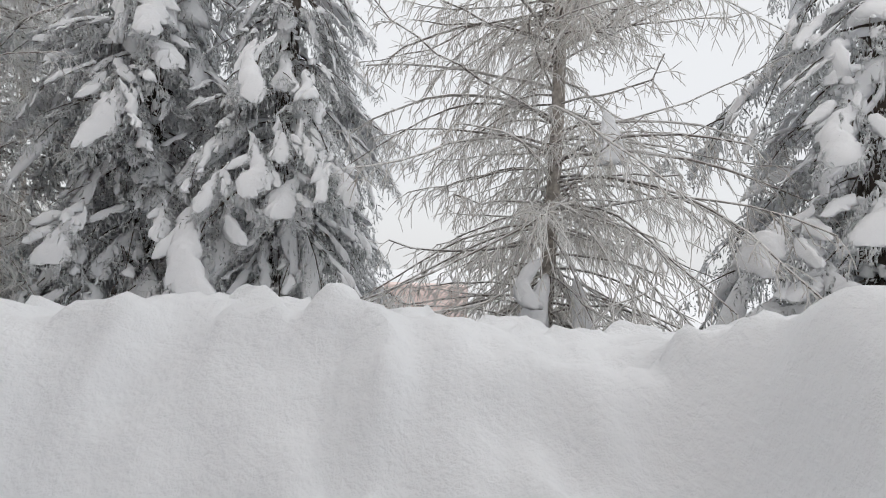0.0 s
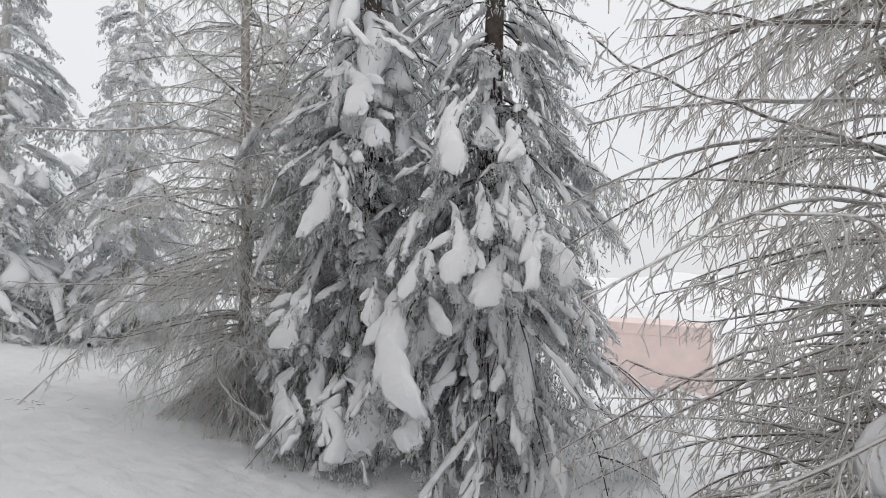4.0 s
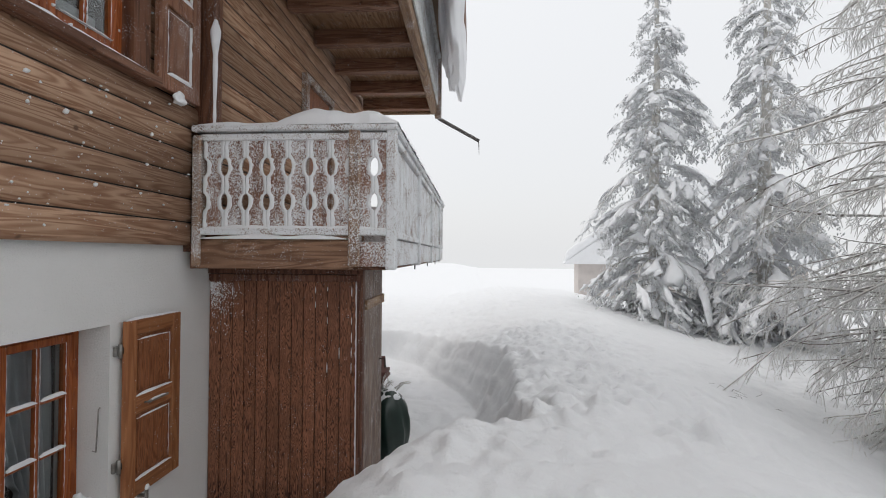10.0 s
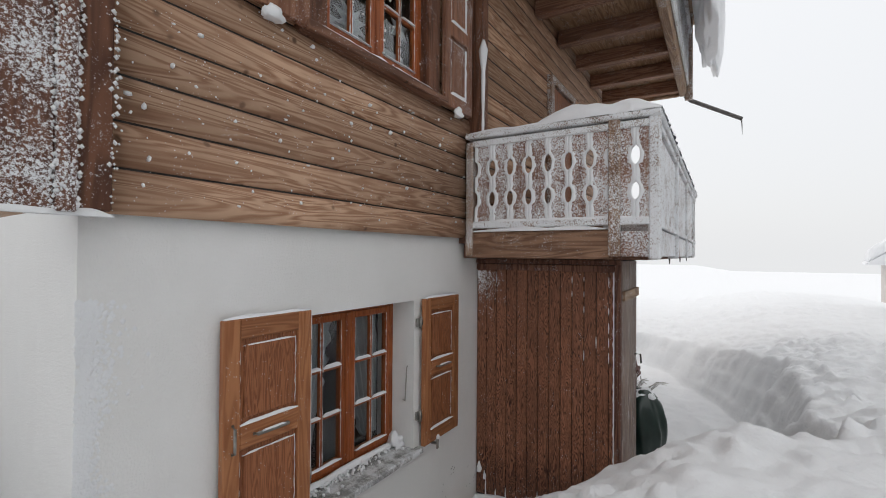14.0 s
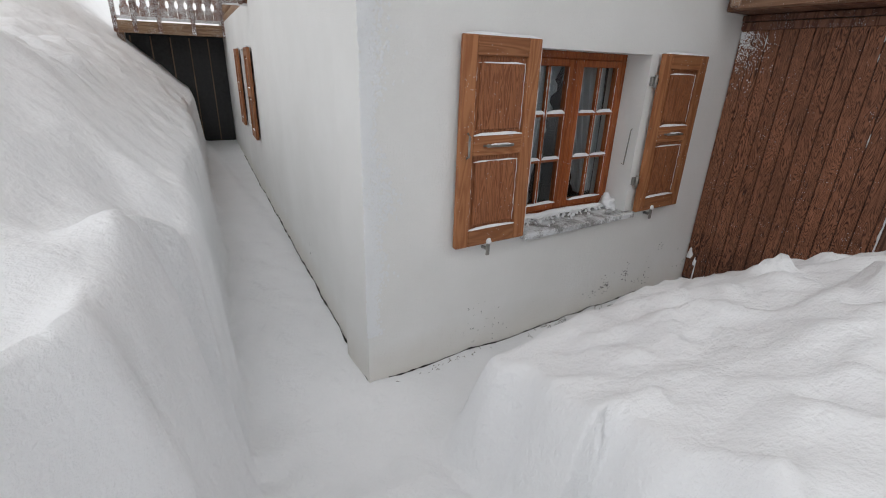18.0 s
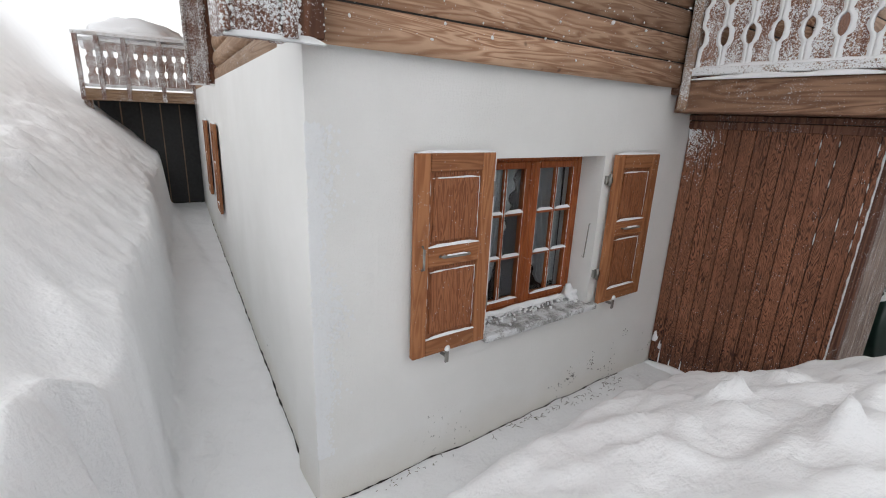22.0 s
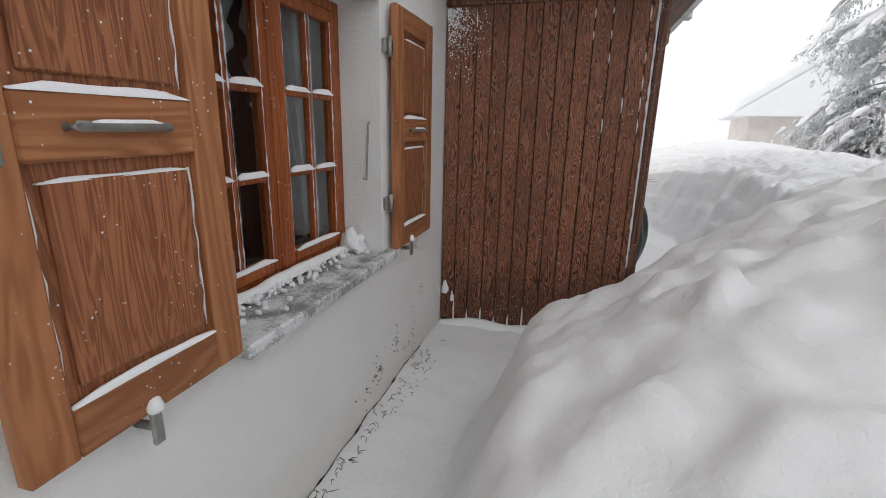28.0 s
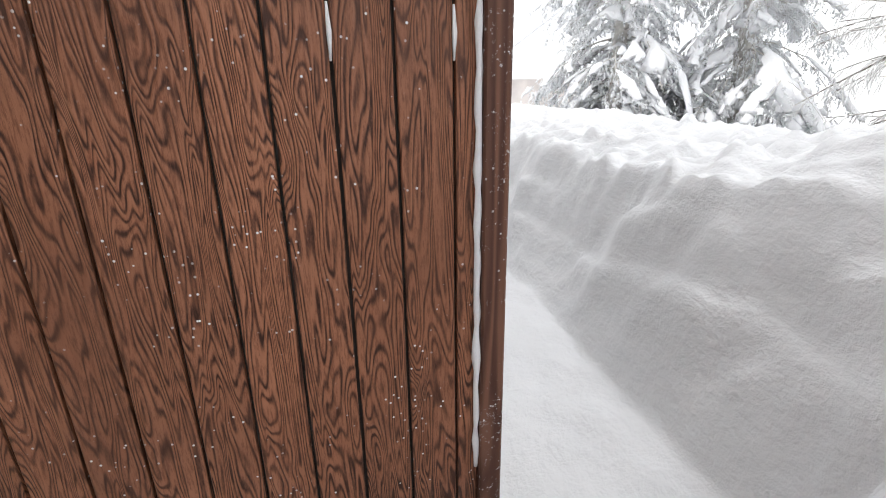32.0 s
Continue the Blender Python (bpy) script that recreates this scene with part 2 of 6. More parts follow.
def granite_material():
    m, t, b = material("granite", 0.7, 0, 0.4)
    v = place_coords(t)
    col = ramp(t, noise_tex(t, v, 160, 3, 0.8), (0.3, grey(0.10)), (0.55, (0.30, 0.30, 0.29)), (0.75, grey(0.55)))
    snow = ramp(t, math_node(t, "ADD", math_node(t, "MULTIPLY", noise_tex(t, v, 9, 5, 0.65), 0.7), math_node(t, "MULTIPLY", noise_tex(t, v, 120, 3, 0.7), 0.3)), (0.44, grey(0.0)), (0.56, grey(0.8)))
    t.links.new(mix(t, snow, col, (0.8, 0.82, 0.84)), b.inputs["Base Color"])
    bump(t, b, noise_tex(t, v, 70, 5), 0.4, 0.003)
    return m


GRANITE = granite_material()


def plain(name, col, rough=0.6, metal=0.0, var=0.25, scale=20.0, spec=0.4):
    m, t, b = material(name, rough, metal, spec)
    v = place_coords(t)
    t.links.new(ramp(t, noise_tex(t, v, scale, 5), (0.3, tuple(c * (1 - var) for c in col)), (0.7, tuple(min(1, c * (1 + var)) for c in col))), b.inputs["Base Color"])
    bump(t, b, noise_tex(t, v, scale * 5, 3), 0.2, 0.002)
    return m


IRON = plain("galvanised_iron", (0.32, 0.31, 0.29), 0.5, 0.8)
DARK_IRON = plain("dark_iron", (0.06, 0.055, 0.05), 0.6, 0.6)
PIPE = plain("weathered_zinc", (0.16, 0.15, 0.145), 0.55, 0.7)
# near-black: shade painted into rooms and gaps; also seen in board joints
DARK = plain("shade_and_joint_black", (0.035, 0.032, 0.03), 0.9)
# near-black for the panel in the dark opening under the side balcony
GARAGE = plain("garage_door_paint", (0.035, 0.036, 0.037), 0.6)
# white cloth greyed down, the dimness of the room put into it
CURTAIN = plain("white_curtain", (0.42, 0.44, 0.46), 0.9, 0, 0.08, 14)
PINK = plain("pink_render", (0.80, 0.66, 0.62), 0.9, 0, 0.05, 3)
# timber colour paled so that fog haze is painted into it
FOG_WALL = plain("fog_hazed_timber", (0.66, 0.61, 0.58), 0.9, 0, 0.1, 2)
ROOF_EDGE = plain("eaves_board", (0.24, 0.17, 0.12), 0.8, 0, 0.2, 4)
SLATE = plain("concrete_edge", (0.16, 0.16, 0.155), 0.9, 0, 0.5, 25)
BAG = plain("dark_green_sheet", (0.012, 0.028, 0.022), 0.28, 0, 0.3, 9, 0.6)
RED = plain("faded_red_wood", (0.14, 0.065, 0.055), 0.7, 0, 0.3, 8)
BARK = plain("spruce_bark", (0.10, 0.082, 0.07), 0.95, 0, 0.5, 14)
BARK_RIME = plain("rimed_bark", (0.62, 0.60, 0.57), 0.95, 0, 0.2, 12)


def glass_material():
    m = bpy.data.materials.new("window_glass")
    m.use_nodes = True
    b = m.node_tree.nodes["Principled BSDF"]
    b.inputs["Base Color"].default_value = (0.9, 0.95, 0.95, 1)
    b.inputs["Roughness"].default_value = 0.03
    b.inputs["Transmission Weight"].default_value = 1.0
    b.inputs["IOR"].default_value = 1.45
    return m


GLASS = glass_material()


def leaf_material(name, dark, light, white, amount, glow=0.0):
    """Needles and twigs: every twig has a tone of its own, and rime on part of them."""
    m, t, b = material(name, 0.85, 0, 0.15)
    g = t.nodes.new("ShaderNodeNewGeometry")
    base = ramp(t, g.outputs["Random Per Island"], (0.0, dark), (0.42, tuple(c * 1.5 for c in dark)), (0.62, tuple(c * 0.8 for c in light)), (1.0, light))
    v = place_coords(t)
    f = math_node(t, "ADD", math_node(t, "MULTIPLY", noise_tex(t, v, 24, 4, 0.7), 0.6), math_node(t, "MULTIPLY", noise_tex(t, v, 2.5, 3), 0.4))
    fm = ramp(t, f, (0.58 - amount * 0.3, grey(0.0)), (0.68 - amount * 0.3, grey(1.0)))
    up = t.nodes.new("ShaderNodeSeparateXYZ")
    t.links.new(g.outputs["Normal"], up.inputs[0])
    lying = math_node(t, "MULTIPLY", ramp(t, up.outputs["Z"], (0.25, grey(0.0)), (0.6, grey(1.0))), 0.75)
    col = mix(t, math_node(t, "MAXIMUM", fm, lying), base, white)
    t.links.new(col, b.inputs["Base Color"])
    if glow:
        # rime lets light through
        tr = t.nodes.new("ShaderNodeBsdfTranslucent")
        t.links.new(col, tr.inputs["Color"])
        both = t.nodes.new("ShaderNodeMixShader")
        both.inputs[0].default_value = glow
        t.links.new(b.outputs[0], both.inputs[1])
        t.links.new(tr.outputs[0], both.inputs[2])
        t.links.new(both.outputs[0], t.nodes["Material Output"].inputs["Surface"])
    return m


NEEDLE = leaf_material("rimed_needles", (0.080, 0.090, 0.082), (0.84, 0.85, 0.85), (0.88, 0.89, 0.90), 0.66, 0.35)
# far needles: rime plus fog haze, painted as near-white tones
NEEDLE_HAZED = leaf_material("frosted_hazed_needles", (0.76, 0.77, 0.78), (0.84, 0.85, 0.86), (0.90, 0.91, 0.92), 0.7, 0.45)
# rimed twigs, their dark tones also raised for fog haze
TWIG = leaf_material("rimed_twigs", (0.42, 0.385, 0.35), (0.86, 0.83, 0.80), (0.90, 0.89, 0.875), 0.6, 0.5)
LIMB = leaf_material("rimed_limbs", (0.17, 0.15, 0.135), (0.50, 0.475, 0.45), (0.86, 0.85, 0.84), 0.35, 0.15)
# bark colour lightened to suggest the fog in front of it
LARCH_BARK = plain("larch_bark", (0.42, 0.385, 0.35), 0.95, 0, 0.5, 18)
# paler twigs: fog haze put into the colour on top of rime
TWIG_HAZED = leaf_material("frosted_hazed_twigs", (0.56, 0.545, 0.53), (0.87, 0.86, 0.845), (0.91, 0.91, 0.905), 0.6, 0.55)


# ---- mesh helpers ----
def mesh_object(name, verts, faces, mat, parent=None, smooth=False, label=""):
    me = bpy.data.meshes.new(name)
    me.from_pydata([tuple(v) for v in verts] if not isinstance(verts, np.ndarray) else verts.tolist(), [], faces if isinstance(faces, list) else faces.tolist())
    if mat:
        me.materials.append(mat)
    if smooth:
        me.polygons.foreach_set("use_smooth", [True] * len(me.polygons))
    me.update()
    ob = new(name, me)
    ob.parent = parent
    if label:
        tagged(ob, label)
    return ob


def part(name, bm, mat, parent=None, label="", smooth=False):
    me = bpy.data.meshes.new(name)
    bm.to_mesh(me)
    bm.free()
    me.materials.append(mat)
    if smooth:
        me.polygons.foreach_set("use_smooth", [True] * len(me.polygons))
    ob = new(name, me)
    ob.parent = parent
    if label:
        tagged(ob, label)
    return ob


def box_bm(lo, hi, bevel=0.004):
    bm = bmesh.new()
    bmesh.ops.create_cube(bm, size=1)
    for v in bm.verts:
        v.co = [l + (c + 0.5) * (h - l) for c, l, h in zip(v.co, lo, hi)]
    if bevel > 0:
        bmesh.ops.bevel(bm, geom=bm.edges[:], offset=min(bevel, min(h - l for l, h in zip(lo, hi)) * 0.3), segments=1, affect="EDGES")
    return bm


def box(name, lo, hi, mat, parent=None, bevel=0.004, label=""):
    lo, hi = [min(a, b) for a, b in zip(lo, hi)], [max(a, b) for a, b in zip(lo, hi)]
    mid = [(a + b) / 2 for a, b in zip(lo, hi)]
    bm = box_bm([a - c for a, c in zip(lo, mid)], [b - c for b, c in zip(hi, mid)], bevel)
    ob = part(name, bm, mat, parent, label)
    ob.location = mid
    return ob


def empty(name, at=(0, 0, 0)):
    ob = new(name)
    ob.location = at
    ob.empty_display_size = 0.1
    return ob


def inside(parent, child):
    """Hang a finished part on its thing without moving it."""
    child.parent = parent
    child.matrix_parent_inverse = Matrix.Translation(parent.location).inverted()
    return child


def tube(name, points, radii, mat, parent=None, sides=8, label=""):
    verts, faces = tube_data(points, radii, sides)
    return mesh_object(name, verts, faces, mat, parent, True, label)


def tube_data(points, radii, sides=8, cap=True):
    pts = [Vector(p) for p in points]
    verts, faces = [], []
    for i, p in enumerate(pts):
        d = (pts[min(i + 1, len(pts) - 1)] - pts[max(i - 1, 0)]).normalized()
        u = d.orthogonal().normalized()
        w = d.cross(u)
        for k in range(sides):
            a = 2 * math.pi * k / sides
            verts.append(p + (u * math.cos(a) + w * math.sin(a)) * radii[min(i, len(radii) - 1)])
    for i in range(len(pts) - 1):
        for k in range(sides):
            a, b = i * sides + k, i * sides + (k + 1) % sides
            faces.append((a, b, b + sides, a + sides))
    if cap:
        faces.append(tuple(reversed(range(sides))))
        faces.append(tuple(range((len(pts) - 1) * sides, len(pts) * sides)))
    return verts, faces


def lattice(ix, iy, seed):
    h = (ix.astype(np.int64) * 374761393 + iy.astype(np.int64) * 668265263 + seed * 974711) & 0x7FFFFFFF
    h = ((h ^ (h >> 13)) * 1274126177) & 0x7FFFFFFF
    return ((h ^ (h >> 16)) & 0xFFFF) / 65535.0


def field(x, y, size, seed=0):
    """Smooth noise from 0 to 1 over the plan, with lumps of that size in metres."""
    px, py = x / size, y / size
    ix, iy = np.floor(px), np.floor(py)
    fx, fy = px - ix, py - iy
    fx, fy = fx * fx * (3 - 2 * fx), fy * fy * (3 - 2 * fy)
    a, b = lattice(ix, iy, seed), lattice(ix + 1, iy, seed)
    c, d = lattice(ix, iy + 1, seed), lattice(ix + 1, iy + 1, seed)
    return (a * (1 - fx) + b * fx) * (1 - fy) + (c * (1 - fx) + d * fx) * fy


def ease(a, b, v):
    s = np.clip((v - a) / (b - a), 0, 1)
    return s * s * (3 - 2 * s)


def blob(name, centre, size, mat, parent=None, seed=0, rough=0.25, label="", flat=0.35, div=3):
    """A lump of snow: rounded, uneven, with a flattened underside."""
    bm = bmesh.new()
    bmesh.ops.create_icosphere(bm, subdivisions=div, radius=1)
    for v in bm.verts:
        n = noise.noise(Vector(v.co) * 1.6 + Vector((seed * 3.7, 0, 0))) * rough + noise.noise(Vector(v.co) * 4 + Vector((0, seed * 5.1, 0))) * rough * 0.4
        v.co *= 1 + n
        if v.co.z < -flat:
            v.co.z = -flat
        v.co = [c * s for c, s in zip(v.co, size)]
    ob = part(name, bm, mat, parent, label, True)
    ob.location = centre
    return ob


def snow_strip(name, a, b, width, height, mat=None, parent=None, seed=0, step=0.035, label=""):
    """A ragged ridge of snow lying from a to b on a ledge (across is level)."""
    a, b = Vector(a), Vector(b)
    along = (b - a)
    n = max(3, int(along.length / step))
    across = along.cross(Vector((0, 0, 1)))
    across = across.normalized() if across.length > 1e-6 else Vector((1, 0, 0))
    verts, faces = [], []
    for i in range(n + 1):
        p = a + along * (i / n)
        k = 0.55 + 0.9 * (noise.noise(p * 7 + Vector((seed, 0, 0))) * 0.5 + 0.5)
        k *= min(1, 0.25 + 3 * min(i, n - i) / n * 1.5)
        w = width * (0.8 + 0.3 * noise.noise(p * 11 + Vector((0, seed, 3))))
        for s, h in ((-0.5, 0), (-0.42, 0.6), (-0.15, 1.0), (0.2, 0.95), (0.43, 0.55), (0.5, 0)):
            verts.append(p + across * (s * w) + Vector((0, 0, h * height * k)))
    for i in range(n):
        for k in range(5):
            q = i * 6 + k
            faces.append((q, q + 1, q + 7, q + 6))
    faces += [tuple(range(6)), tuple(reversed(range(n * 6, n * 6 + 6)))]
    return mesh_object(name, verts, faces, mat or SNOW_SOFT, parent, True, label)


# ---- ground: one sheet of snow, with the dug paths in it ----
WALL_Y, WALL_X, BOARD_X = -1.69, -0.60, -3.70
SLANT = 0.0945  # the side wall runs back a little under the window wall


def ground_height(x, y):
    # undisturbed top of the snow
    ridge = np.interp(x, [-40, -14, -9, -5.5, -3.6, -2.0, -1.0, -0.3, 0.4, 0.8, 1.2, 2.5, 8], [1.0, 1.15, 1.15, 1.06, 1.18, 1.24, 1.30, 1.36, 1.35, 1.31, 1.27, 1.34, 1.3])
    lip = np.interp(x, [-12, -8, -3.6, -3.1, -2.0, -1.0, -0.4, 0.4], [0.7, 0.32, 0.34, 0.42, 0.62, 0.56, 0.62, 1.00])
    crest_y = np.interp(x, [-12, -6, -3, -1, 0.3, 2], [2.2, 1.9, 1.2, 1.5, 1.75, 1.85])
    full_y = np.interp(x, [-6, -3.8, -3.2, -2.4, -1.5, -0.5], [1.9, 1.5, 0.50, 0.40, 0.55, 1.3])
    top = lip + (ridge - lip) * ease(-1.35, full_y, y)
    low = np.interp(x, [-30, -14, -9, -5, -2, 1, 6], [0.7, 0.55, 0.40, 0.20, 0.0, 0.0, 0.1])
    foot = np.interp(x, [-14, -8, -4, 0, 4], [7.0, 6.0, 5.2, 4.8, 4.4])
    top = top * (1 - ease(crest_y + 0.15, foot, y)) + low * ease(crest_y + 0.15, foot, y)
    top -= 0.9 * ease(8, 14, y) * ease(-6, -1, x)
    # high bank along the side wall, heaped higher towards the back
    xe = x - SLANT * np.minimum(y - WALL_Y, 0)
    heap = 1.38 - 0.38 * ease(-0.9, -1.7, y) + 0.80 * ease(-0.14, 1.05, xe) * ease(-0.7, -1.9, y) + 0.12 * ease(0.6, 1.6, xe) + 0.9 * ease(-4.0, -8.5, y) * ease(0.8, 2.4, xe) + 0.12 * ease(0.5, 2.5, xe) * ease(-1.0, -4.5, y) + 1.6 * ease(1.6, 3.4, xe) * ease(-7.5, -11, y) + 3.0 * ease(-12, -26, y)
    edge = np.interp(y, [-1.0, -0.4, 0.2, 1.0], [-0.30, -0.10, 0.65, 0.95])
    east = ease(edge, edge + np.where(y < -1.0, 0.24, 0.5), xe) * ease(1.3, 0.3, y - 0.5 * (x - 1.0))
    east = np.maximum(east, ease(1.20, 1.60, x + 0.25 * y - 0.25) * ease(2.1, 1.1, y))
    top = top * (1 - east) + heap * east
    top += 0.07 * (field(x, y, 1.3, 1) - 0.5) + 0.035 * (field(x, y, 0.55, 2) - 0.5)
    broken = ease(2.2, 0.9, np.abs(y - 1.0)) * ease(-9.5, -8.0, x) * ease(-2.4, -3.6, x)
    broken = broken * ease(0.62, 1.0, y)
    crest = ease(1.3, 0.4, np.abs(y - 1.6)) * ease(-2.2, -1.0, x) * ease(2.2, 1.2, x)
    rough = 0.55 + 0.5 * ease(0.45, 0.7, field(x, y, 1.9, 9)) + 1.1 * broken
    top += rough * (0.050 * (field(x, y, 0.23, 3) - 0.5) + 0.050 * (field(x, y, 0.11, 4) - 0.5) + 0.024 * (field(x, y, 0.06, 14) - 0.5))
    # dug floor: the ledge under the window, the path round the shed, the path along the side wall
    toe = np.interp(x, [-3.2, -2.6, -1.3, -0.9, -0.7, -0.55], [-1.08, -1.18, -1.27, -1.22, -1.05, -0.6])
    toe_n = np.interp(x, [-10.4, -9.5, -8.3, -6.9, -3.8, -3.4], [-1.5, -0.6, -0.05, 0.50, 0.50, 0.48])
    wide = np.interp(x, [-3.2, -2.6, -1.0, -0.5], [0.22, 0.34, 0.36, 0.35])
    calm = 0.35 + 0.65 * ease(-4.0, -3.0, x)
    wob = 0.12 * (field(x, y, 0.8, 11) - 0.5) + calm * (0.045 * (field(x, y, 0.3, 12) - 0.5) + 0.03 * (field(x, y, 0.12, 13) - 0.5))
    south = ease(0, 1, (y + wob - toe) / wide) ** 0.8 * ease(-3.58, -3.02, x + 0.6 * wob + 0.35 * y)
    crag = 0.14 * (field(x, y, 0.34, 73) - 0.5) + 0.08 * (field(x, y, 0.14, 74) - 0.5)
    rise = np.clip((y + wob + crag * ease(0.0, 0.2, y + wob - toe_n) - toe_n) / 0.44, 0, 1)
    north = np.clip(rise + 0.05 * np.sin(rise * 19 + 3 * field(x, y, 0.9, 71)) * rise * (1 - rise) * 4 + 0.10 * (field(x, y, 0.35, 72) - 0.5) * rise * (1 - rise) * 4, 0, 1) ** 0.75
    face = np.maximum(south, north)
    face = np.where(x < -9.6, np.maximum(face, ease(-10.2, -10.5, x + wob)), face)
    # trench from the corner of the house up to the bank
    mid = np.interp(y, [-10.5, -8.0, -3.6, -2.0, -1.2, -0.6, 0.0, 0.6, 1.4], [-1.10, -0.88, -0.455, -0.33, -0.28, -0.22, 0.14, 0.36, 0.45])
    half = np.interp(y, [-10.5, -8, -3.6, -2.0, -1.2, -0.6, 0.0, 0.6, 1.4], [0.30, 0.31, 0.345, 0.31, 0.37, 0.40, 0.56, 0.66, 0.75])
    off = np.abs(x + wob - mid) - half
    east_wall = ease(0.0, np.where(y < -1.4, 0.11, 0.28), np.where(x > mid, off, -1))
    west_side = ease(0.0, 0.26, np.where(x < mid, off + np.where(y < -0.2, 0.08, 0.0), -1))
    step = 0.34 * ease(-1.25, -0.18, y) + 0.16 * ease(-0.16, -0.06, y + wob) + 0.26 * ease(0.0, 0.9, y) - 0.01
    floor = np.where(y > -1.3, np.clip(step, 0, 9), 0.0) * ease(-1.0, -0.5, x) * ease(-1.0, -0.5, x) + 0.035 * field(x, y, 0.35, 5) + 0.03 * field(x, y, 0.13, 6)
    floor = floor + np.interp(y, [-11, -9, -5.9, -1.9], [0.20, 0.12, 0.05, 0.0]) * ease(-0.9, -0.7, x)
    h_west = floor * (1 - face) + top * face
    in_trench = np.where(x > mid, 1 - east_wall, 1 - west_side) * ease(1.62 + 0.3 * wob, 1.12, y)
    tr_floor = np.minimum(floor, top)
    h = np.where(x > mid, top, h_west)
    h = h * (1 - in_trench) + np.minimum(tr_floor, h) * in_trench
    # loose lumps along the banks: sharp-edged crumbs where snow was thrown
    def crumbs(size, seed):
        return np.sqrt(np.clip(field(x, y, size, seed) - 0.55, 0, 1)) * np.clip(field(x, y, size * 3.1, seed + 1) - 0.35, 0, 1)
    thrown = np.clip(1.2 * broken + 1.15 * crest + 0.25 * ease(0.5, 0.7, field(x, y, 1.4, 31)) * ease(0.2, 0.8, y) + 1.1 * ease(-3.2, -2.7, x) * ease(-0.55, -0.9, x) * ease(-0.95, -0.6, y) * ease(1.2, 0.6, y), 0, 1.4) * ease(13, 8, np.abs(x) + np.abs(y))
    h = h + thrown * np.clip(h - 0.35, 0, 1) * (0.11 * crumbs(0.17, 51) + 0.14 * crumbs(0.10, 55) + 0.08 * crumbs(0.3, 59) + 0.18 * crumbs(0.065, 57) - 0.02)
    lumps = np.clip(field(x, y, 0.17, 21) * field(x, y, 0.75, 22) - 0.40, 0, 1) * 0.15 + np.clip(field(x, y, 0.09, 23) * field(x, y, 0.5, 24) - 0.45, 0, 1) * 0.22
    h += lumps * np.clip(h - 0.4, 0, 1) * ease(12, 5, np.abs(x) + np.abs(y))
    # thrown clods on the face of the bank at the end of the trench
    clod = ease(0.75, 1.1, y) * ease(2.1, 1.6, y) * ease(-0.7, -0.1, x) * ease(1.7, 1.2, x)
    h += clod * (0.10 * (field(x, y, 0.24, 81) - 0.5) + 0.09 * (field(x, y, 0.12, 82) - 0.5) + 0.05 * (field(x, y, 0.07, 83) - 0.5) + 0.24 * crumbs(0.16, 85) + 0.22 * crumbs(0.09, 87))
    slab = ease(-0.75, -0.35, x) * ease(1.25, 0.9, x) * ease(-1.6, -1.2, y) * ease(0.9, 0.5, y) + ease(-0.05, 0.15, xe) * ease(-0.2, -0.8, y) * ease(-7, -5, y)
    h += slab * (0.06 * (field(x, y, 0.28, 91) - 0.5) + 0.04 * (field(x, y, 0.13, 92) - 0.5) + 0.05 * crumbs(0.15, 93))
    # under the house
    house = (x < WALL_X - 0.05 + SLANT * (y - WALL_Y)) & (y < WALL_Y - 0.05) & (x > -9.5) & (y > -12.0)
    shed = (x < BOARD_X - 0.05) & (x > -4.44) & (y < -0.46) & (y > -1.8)
    h = np.where(house | shed, -0.06, h)
    # the land falls away and rises far off
    h = h - 6.0 * ease(-17, -48, x)
    far = np.maximum(np.hypot(x + 3, y - 1) - 40, 0)
    h = h - 0.02 * np.minimum(far, 200) * ease(0, 30, y + 20)
    return h


def axis(fine, step, mids, wide_step, reach):
    a = list(np.arange(mids[0], fine[0], wide_step)) + list(np.arange(fine[0], fine[1], step)) + list(np.arange(fine[1], mids[1], wide_step))
    hi, lo, d = [mids[1]], [mids[0]], wide_step
    while hi[-1] < reach:
        d *= 1.28
        hi.append(hi[-1] + d)
        lo.append(lo[-1] - d)
    return np.array(lo[:0:-1] + a + hi)


def build_ground():
    xs = axis((-8.6, 1.6), 0.032, (-13.0, 5.0), 0.07, 400)
    ys = axis((-4.2, 2.6), 0.032, (-11.5, 8.5), 0.07, 400)
    gx, gy = np.meshgrid(xs, ys, indexing="ij")
    gz = ground_height(gx, gy)
    verts = np.stack([gx, gy, gz], -1).reshape(-1, 3)
    n, m = gx.shape
    i = (np.arange(n - 1)[:, None] * m + np.arange(m - 1)[None]).reshape(-1)
    faces = np.stack([i, i + m, i + m + 1, i + 1], 1)
    ob = mesh_object("ground", verts, faces, SNOW, None, True)
    tagged(ob, "deep trampled snow with shovelled paths and banks", "ground", kind="structure")


build_ground()


# ---- the chalet ----
def wall_with_hole(name, lo, hi, hole, mat, label):
    """A wall slab lo..hi along x with a through opening (x0, x1, z0, z1)."""
    bm = bmesh.new()
    x0, x1, z0, z1 = hole
    for a, b, c, d in ((lo[0], x0, lo[2], hi[2]), (x1, hi[0], lo[2], hi[2]), (x0, x1, lo[2], z0), (x0, x1, z1, hi[2])):
        tmp = box_bm((a, lo[1], c), (b, hi[1], d), 0)
        me = bpy.data.meshes.new("tmp")
        tmp.to_mesh(me)
        tmp.free()
        bm.from_mesh(me)
        bpy.data.meshes.remove(me)
    bmesh.ops.remove_doubles(bm, verts=bm.verts[:], dist=0.0005)
    ob = part(name, bm, mat)
    return tagged(ob, label, "wall", kind="structure")


